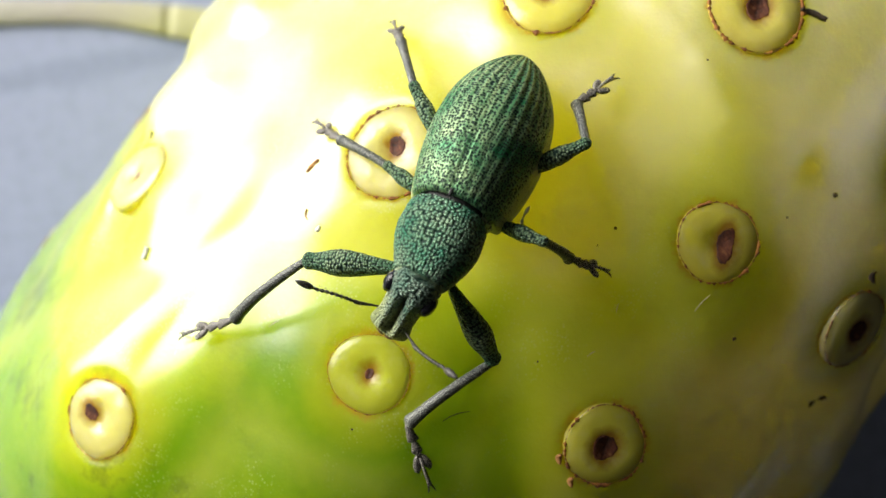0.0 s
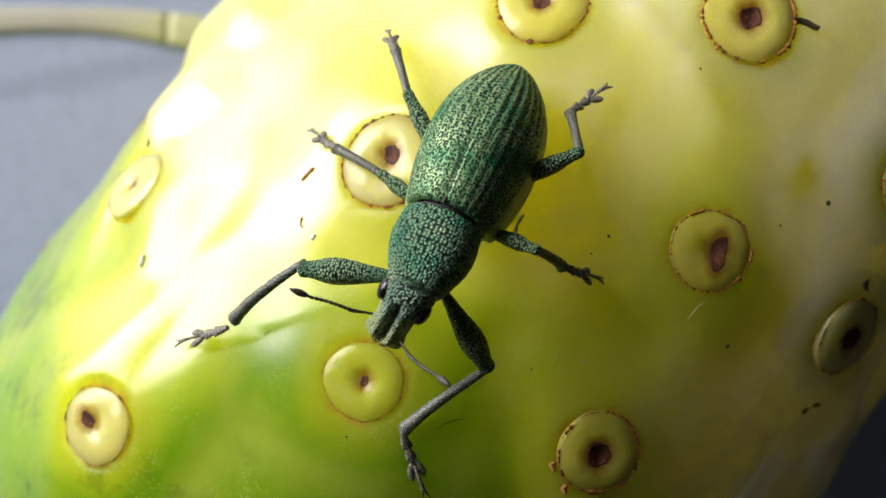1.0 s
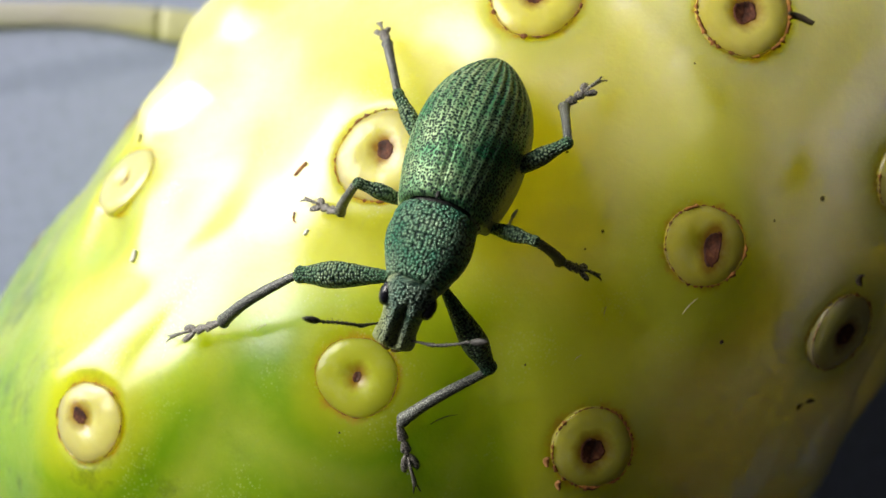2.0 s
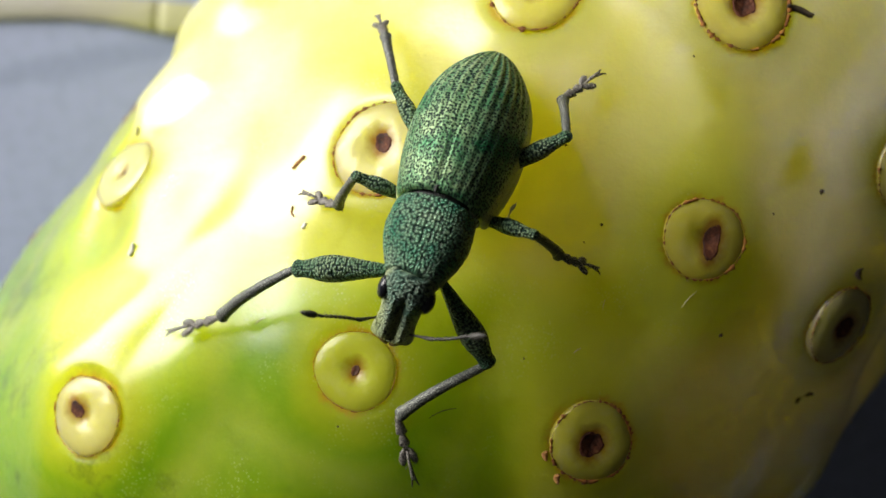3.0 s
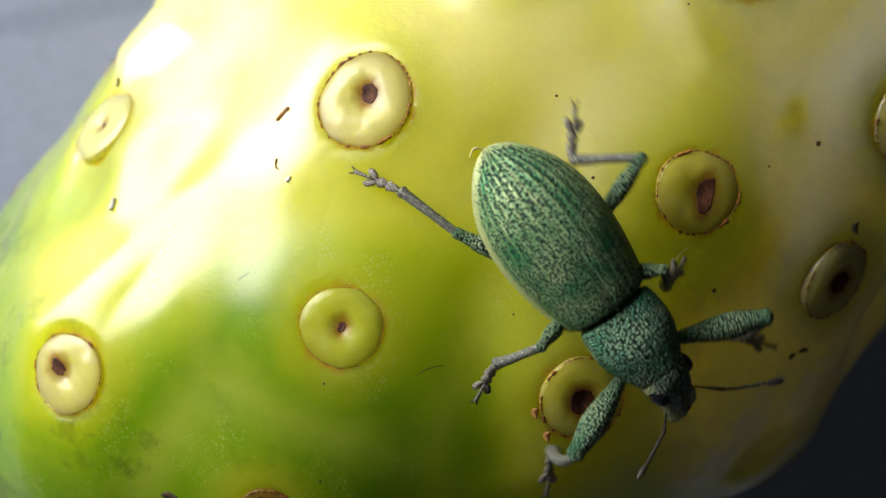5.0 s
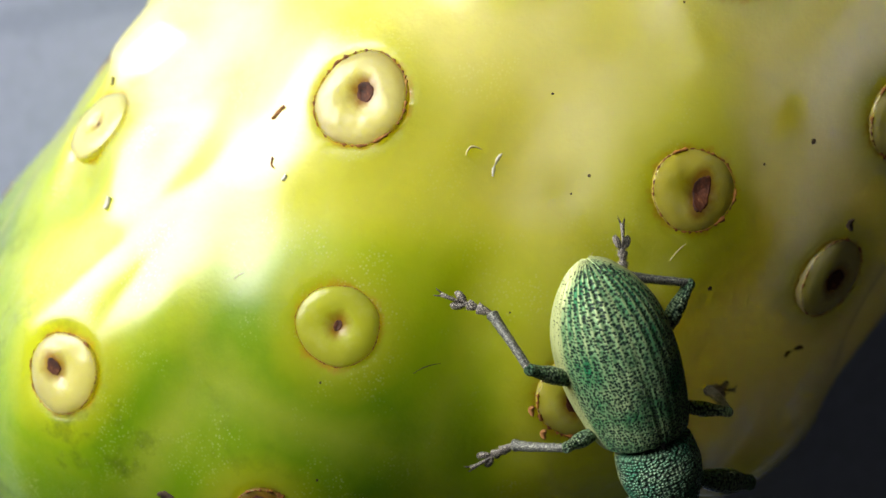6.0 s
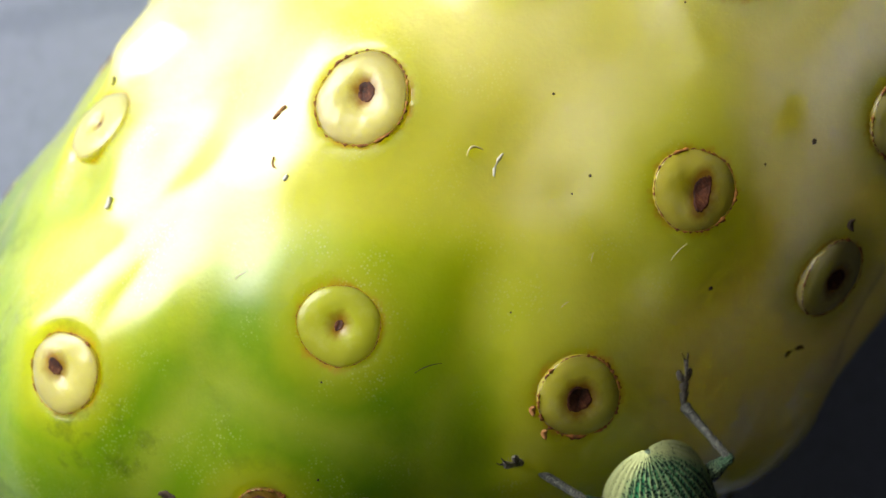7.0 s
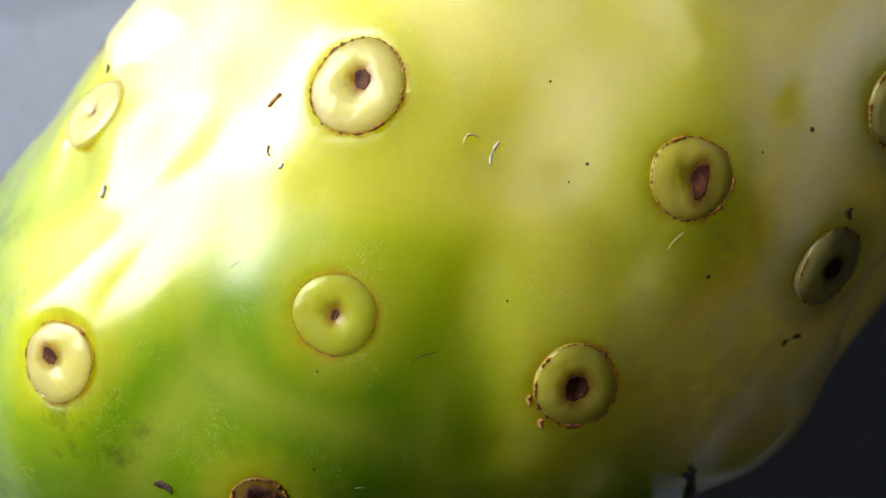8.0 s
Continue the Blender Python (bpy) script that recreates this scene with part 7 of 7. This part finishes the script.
    walk(LEGS["hind", "right"][2], [
        (0, pose(-0.00748, -0.00565, 0.00060, 0.0, 33.6, -142.4)),
        (1.3, pose(-0.00748, -0.00564, 0.00066, 0.0, 33.7, -142.5)),
        (1.5, pose(-0.00794, -0.00518, 0.00106, -0.0, 31.3, -146.7)),
        (3, pose(-0.00794, -0.00518, 0.00106, -0.0, 31.1, -146.7)),
        (3.1, pose(-0.00734, -0.00493, 0.00026, -0.0, 17.7, -143.4)),
        (3.2, pose(-0.00612, -0.00460, 0.00103, 0.0, 31.6, -148.4)),
        (3.3, pose(-0.00756, -0.00425, 0.00048, -0.0, 19.6, -160.4)),
        (3.4, pose(-0.00863, -0.00367, 0.00091, -0.0, 28.6, -162.9)),
        (3.5, pose(-0.00861, -0.00360, 0.00083, 0.0, 26.9, -167.9)),
        (3.6, pose(-0.00884, -0.00340, 0.00108, 0.0, 30.5, -172.1)),
        (3.7, pose(-0.00849, -0.00377, 0.00008, 0.0, 30.1, -163.4)),
        (3.8, pose(-0.00635, -0.00447, 0.00068, 0.0, 31.5, -135.6)),
        (4.5, pose(-0.00641, -0.00460, 0.00052, 0.0, 22.3, -134.1)),
        (4.6, pose(-0.00732, -0.00436, 0.00005, -0.0, 23.1, -142.1)),
        (4.7, pose(-0.00872, -0.00368, -0.00004, -0.0, 30.8, -150.4)),
        (4.8, pose(-0.00876, -0.00363, -0.00023, 0.0, 29.1, -150.4)),
        (4.9, pose(-0.00875, -0.00361, -0.00033, 0.0, 27.5, -151.0)),
        (5, pose(-0.00873, -0.00362, -0.00043, 0.0, 26.3, -151.6)),
        (5.1, pose(-0.00870, -0.00366, -0.00051, 0.0, 25.4, -152.0)),
        (5.2, pose(-0.00878, -0.00362, -0.00058, 0.0, 24.7, -149.9)),
        (5.3, pose(-0.00862, -0.00379, -0.00053, 0.0, 23.8, -152.4)),
        (5.4, pose(-0.00855, -0.00396, -0.00041, 0.0, 23.6, -150.5)),
        (5.5, pose(-0.00846, -0.00431, 0.00026, 0.0, 25.4, -143.2)),
        (5.6, pose(-0.00747, -0.00430, 0.00053, 0.0, 31.2, -132.8)),
        (5.7, pose(-0.00613, -0.00397, 0.00056, 0.0, 31.0, -130.8)),
        (5.8, pose(-0.00636, -0.00406, 0.00038, 0.0, 30.8, -128.9)),
        (6, pose(-0.00703, -0.00417, 0.00032, 0.0, 22.9, -130.5)),
        (6.2, pose(-0.00725, -0.00425, 0.00012, 0.0, 13.7, -132.9)),
        (6.4, pose(-0.00603, -0.00424, 0.00099, 0.0, 34.4, -133.8)),
        (6.5, pose(-0.00596, -0.00440, 0.00086, 0.0, 31.4, -139.8)),
        (6.6, pose(-0.00668, -0.00505, 0.00055, 0.0, 29.6, -136.6)),
        (6.8, pose(-0.00756, -0.00472, -0.00046, 0.0, -3.6, -116.9)),
        (7, pose(-0.00748, -0.00459, -0.00095, 0.0, -17.6, -149.4)),
        (7.3, pose(-0.00881, -0.00366, 0.00050, 0.0, 57.6, -92.0)),
        (7.6, pose(-0.00881, -0.00367, 0.00049, 0.0, 57.6, -91.5)),
        (7.8, pose(-0.00610, -0.00436, 0.00008, 0.0, 10.0, -170.0)),
        (8, pose(-0.00658, -0.00436, 0.00006, 0.0, 13.6, -177.7)),
    ])
    walk(LEGS["hind", "left"][0], [
        (0, pose(-0.00270, 0.00130, 0.00065, -0.0, -28.0, 126.3)),
        (1.3, pose(-0.00270, 0.00130, 0.00065, 0.0, -28.5, 125.8)),
        (1.5, pose(-0.00270, 0.00130, 0.00065, 0.0, -30.7, 121.7)),
        (3.1, pose(-0.00270, 0.00130, 0.00065, 0.0, -30.6, 121.0)),
        (3.2, pose(-0.00270, 0.00130, 0.00065, -0.0, -31.7, 123.9)),
        (3.3, pose(-0.00270, 0.00130, 0.00065, 0.0, -33.0, 108.9)),
        (3.4, pose(-0.00270, 0.00130, 0.00065, 0.0, -41.0, 105.0)),
        (3.5, pose(-0.00270, 0.00130, 0.00065, 0.0, -44.4, 94.5)),
        (3.6, pose(-0.00270, 0.00130, 0.00065, 0.0, -43.8, 93.7)),
        (3.7, pose(-0.00270, 0.00130, 0.00065, 0.0, 16.5, 103.7)),
        (3.8, pose(-0.00270, 0.00130, 0.00065, -0.0, 15.5, 103.7)),
        (4.5, pose(-0.00270, 0.00130, 0.00065, 0.0, -43.2, 102.3)),
        (4.6, pose(-0.00270, 0.00130, 0.00065, 0.0, 16.4, 105.4)),
        (4.7, pose(-0.00270, 0.00130, 0.00065, -0.0, 15.0, 106.7)),
        (4.8, pose(-0.00270, 0.00130, 0.00065, 0.0, -3.0, 122.0)),
        (4.9, pose(-0.00270, 0.00130, 0.00065, 0.0, -5.7, 123.1)),
        (5, pose(-0.00270, 0.00130, 0.00065, 0.0, -15.7, 109.9)),
        (5.1, pose(-0.00270, 0.00130, 0.00065, 0.0, -30.6, 101.7)),
        (5.2, pose(-0.00270, 0.00130, 0.00065, 0.0, -11.1, 113.4)),
        (5.3, pose(-0.00270, 0.00130, 0.00065, 0.0, -18.6, 118.2)),
        (5.4, pose(-0.00270, 0.00130, 0.00065, 0.0, -19.8, 123.5)),
        (5.5, pose(-0.00270, 0.00130, 0.00065, 0.0, -22.0, 127.3)),
        (5.6, pose(-0.00270, 0.00130, 0.00065, 0.0, -22.1, 132.9)),
        (5.7, pose(-0.00270, 0.00130, 0.00065, 0.0, -24.3, 137.0)),
        (5.8, pose(-0.00270, 0.00130, 0.00065, 0.0, -4.5, 134.1)),
        (6, pose(-0.00270, 0.00130, 0.00065, 0.0, 0.6, 130.0)),
        (6.2, pose(-0.00270, 0.00130, 0.00065, 0.0, 3.1, 127.1)),
        (6.4, pose(-0.00270, 0.00130, 0.00065, 0.0, -1.4, 124.6)),
        (6.5, pose(-0.00270, 0.00130, 0.00065, 0.0, -15.8, 145.1)),
        (6.6, pose(-0.00270, 0.00130, 0.00065, 0.0, -39.9, 124.5)),
        (6.8, pose(-0.00270, 0.00130, 0.00065, 0.0, -23.5, 131.5)),
        (7, pose(-0.00270, 0.00130, 0.00065, 0.0, -21.0, 144.7)),
        (7.3, pose(-0.00270, 0.00130, 0.00065, 0.0, -13.9, 132.3)),
        (7.8, pose(-0.00270, 0.00130, 0.00065, 0.0, -32.7, 140.5)),
        (8, pose(-0.00270, 0.00130, 0.00065, 0.0, -14.9, -175.5)),
    ])
    walk(LEGS["hind", "left"][1], [
        (0, pose(-0.00463, 0.00393, 0.00239, 0.0, 26.2, -152.3)),
        (1.3, pose(-0.00460, 0.00394, 0.00241, 0.0, 26.1, -152.2)),
        (1.5, pose(-0.00437, 0.00401, 0.00254, -0.0, 27.8, -160.8)),
        (3, pose(-0.00437, 0.00401, 0.00254, 0.0, 27.8, -160.8)),
        (3.1, pose(-0.00434, 0.00403, 0.00253, 0.0, 30.6, -176.2)),
        (3.2, pose(-0.00446, 0.00391, 0.00259, -0.0, 33.8, -178.6)),
        (3.3, pose(-0.00371, 0.00424, 0.00267, -0.0, 35.5, 171.9)),
        (3.4, pose(-0.00342, 0.00400, 0.00308, 0.0, 51.2, -173.5)),
        (3.5, pose(-0.00291, 0.00394, 0.00324, 0.0, 45.0, -147.3)),
        (3.6, pose(-0.00287, 0.00396, 0.00321, 0.0, 32.9, -146.6)),
        (3.7, pose(-0.00354, 0.00475, -0.00040, 0.0, -2.8, -136.3)),
        (3.8, pose(-0.00355, 0.00476, -0.00034, 0.0, -2.6, -136.5)),
        (4.5, pose(-0.00327, 0.00394, 0.00318, 0.0, 31.7, -142.1)),
        (4.6, pose(-0.00364, 0.00472, -0.00040, 0.0, -0.7, -133.7)),
        (4.7, pose(-0.00373, 0.00472, -0.00030, -0.0, 3.6, -143.5)),
        (4.8, pose(-0.00466, 0.00443, 0.00084, 0.0, 29.5, -145.0)),
        (4.9, pose(-0.00471, 0.00438, 0.00102, 0.0, 29.2, -142.3)),
        (5, pose(-0.00391, 0.00465, 0.00165, 0.0, 28.3, -126.8)),
        (5.1, pose(-0.00335, 0.00442, 0.00253, 0.0, 46.1, -102.5)),
        (5.2, pose(-0.00414, 0.00463, 0.00136, 0.0, 28.2, -60.5)),
        (5.3, pose(-0.00436, 0.00439, 0.00183, 0.0, 39.1, -62.4)),
        (5.4, pose(-0.00462, 0.00420, 0.00190, 0.0, 48.1, -73.8)),
        (5.5, pose(-0.00478, 0.00403, 0.00204, 0.0, 52.4, -90.7)),
        (5.6, pose(-0.00503, 0.00381, 0.00204, 0.0, 52.8, -105.1)),
        (5.7, pose(-0.00517, 0.00360, 0.00217, 0.0, 48.8, -120.1)),
        (5.8, pose(-0.00527, 0.00395, 0.00094, 0.0, 21.3, -124.7)),
        (6, pose(-0.00508, 0.00414, 0.00061, 0.0, -0.2, -117.5)),
        (6.2, pose(-0.00493, 0.00425, 0.00045, 0.0, -15.9, -109.2)),
        (6.4, pose(-0.00480, 0.00435, 0.00074, 0.0, 16.8, -138.1)),
        (6.5, pose(-0.00562, 0.00334, 0.00166, 0.0, 37.1, -144.7)),
        (6.6, pose(-0.00431, 0.00364, 0.00302, 0.0, 55.5, -127.2)),
        (6.8, pose(-0.00495, 0.00384, 0.00213, 0.0, 51.5, -139.3)),
        (7, pose(-0.00552, 0.00330, 0.00197, 0.0, 55.9, -156.0)),
        (7.3, pose(-0.00512, 0.00395, 0.00154, 0.0, 31.8, -134.8)),
        (7.6, pose(-0.00551, 0.00370, 0.00082, -0.0, 14.7, -148.5)),
        (7.8, pose(-0.00510, 0.00328, 0.00265, 0.0, 62.1, -173.4)),
        (8, pose(-0.00626, 0.00102, 0.00160, 0.0, 38.5, 92.7)),
    ])
    walk(LEGS["hind", "left"][2], [
        (0, pose(-0.00698, 0.00270, 0.00108, 0.0, 11.8, 154.5)),
        (1.3, pose(-0.00695, 0.00270, 0.00112, 0.0, 11.9, 154.5)),
        (1.5, pose(-0.00684, 0.00315, 0.00116, 0.0, 11.1, 150.4)),
        (3, pose(-0.00683, 0.00315, 0.00116, -0.0, 11.1, 150.3)),
        (3.1, pose(-0.00687, 0.00386, 0.00103, 0.0, 9.5, 138.9)),
        (3.2, pose(-0.00691, 0.00385, 0.00095, -0.0, 11.3, 137.4)),
        (3.3, pose(-0.00608, 0.00457, 0.00095, 0.0, 22.4, 115.3)),
        (3.4, pose(-0.00526, 0.00379, 0.00078, 0.0, 19.9, 123.5)),
        (3.5, pose(-0.00466, 0.00281, 0.00115, 0.0, 24.0, 122.0)),
        (3.6, pose(-0.00494, 0.00260, 0.00161, 0.0, 28.2, 144.0)),
        (3.7, pose(-0.00567, 0.00271, -0.00026, 0.0, 2.2, 141.3)),
        (3.8, pose(-0.00568, 0.00274, -0.00020, 0.0, 2.3, 141.2)),
        (4.5, pose(-0.00526, 0.00239, 0.00163, 0.0, 32.7, 147.8)),
        (4.6, pose(-0.00568, 0.00259, -0.00036, 0.0, 2.2, 139.9)),
        (4.7, pose(-0.00610, 0.00297, -0.00049, 0.0, 6.6, 133.7)),
        (4.8, pose(-0.00676, 0.00296, -0.00061, 0.0, 6.6, 134.6)),
        (4.9, pose(-0.00675, 0.00281, -0.00042, 0.0, 5.4, 135.7)),
        (5, pose(-0.00547, 0.00257, 0.00025, 0.0, 4.7, 136.7)),
        (5.1, pose(-0.00379, 0.00242, 0.00041, 0.0, 4.1, 137.7)),
        (5.2, pose(-0.00286, 0.00237, -0.00003, 0.0, 3.4, 138.8)),
        (5.3, pose(-0.00330, 0.00236, -0.00003, 0.0, 2.8, 139.8)),
        (5.4, pose(-0.00407, 0.00231, -0.00029, 0.0, 2.1, 140.8)),
        (5.5, pose(-0.00480, 0.00223, -0.00030, 0.0, 1.5, 141.7)),
        (5.6, pose(-0.00550, 0.00209, -0.00031, 0.0, 0.8, 142.7)),
        (5.7, pose(-0.00614, 0.00192, -0.00005, 0.0, 0.2, 143.8)),
        (5.8, pose(-0.00683, 0.00169, -0.00013, 0.0, -0.4, 144.8)),
        (6, pose(-0.00644, 0.00152, 0.00062, 0.0, 15.2, 157.8)),
        (6.2, pose(-0.00586, 0.00157, 0.00126, 0.0, 31.0, 172.5)),
        (6.4, pose(-0.00690, 0.00246, -0.00011, 0.0, 15.0, 174.8)),
        (6.5, pose(-0.00754, 0.00198, -0.00012, 0.0, 19.6, 169.7)),
        (6.6, pose(-0.00532, 0.00231, 0.00059, 0.0, 23.9, 108.9)),
        (6.8, pose(-0.00634, 0.00264, -0.00018, 0.0, 19.1, 157.0)),
        (7, pose(-0.00703, 0.00263, -0.00047, 0.0, 19.0, 158.1)),
        (7.3, pose(-0.00689, 0.00218, -0.00002, 0.0, 12.6, 125.9)),
        (7.6, pose(-0.00794, 0.00221, 0.00007, 0.0, 12.2, 161.1)),
        (7.8, pose(-0.00647, 0.00312, 0.00004, 0.0, 15.7, 176.5)),
        (8, pose(-0.00637, 0.00333, -0.00023, 0.0, 10.4, -167.5)),
    ])


motions()
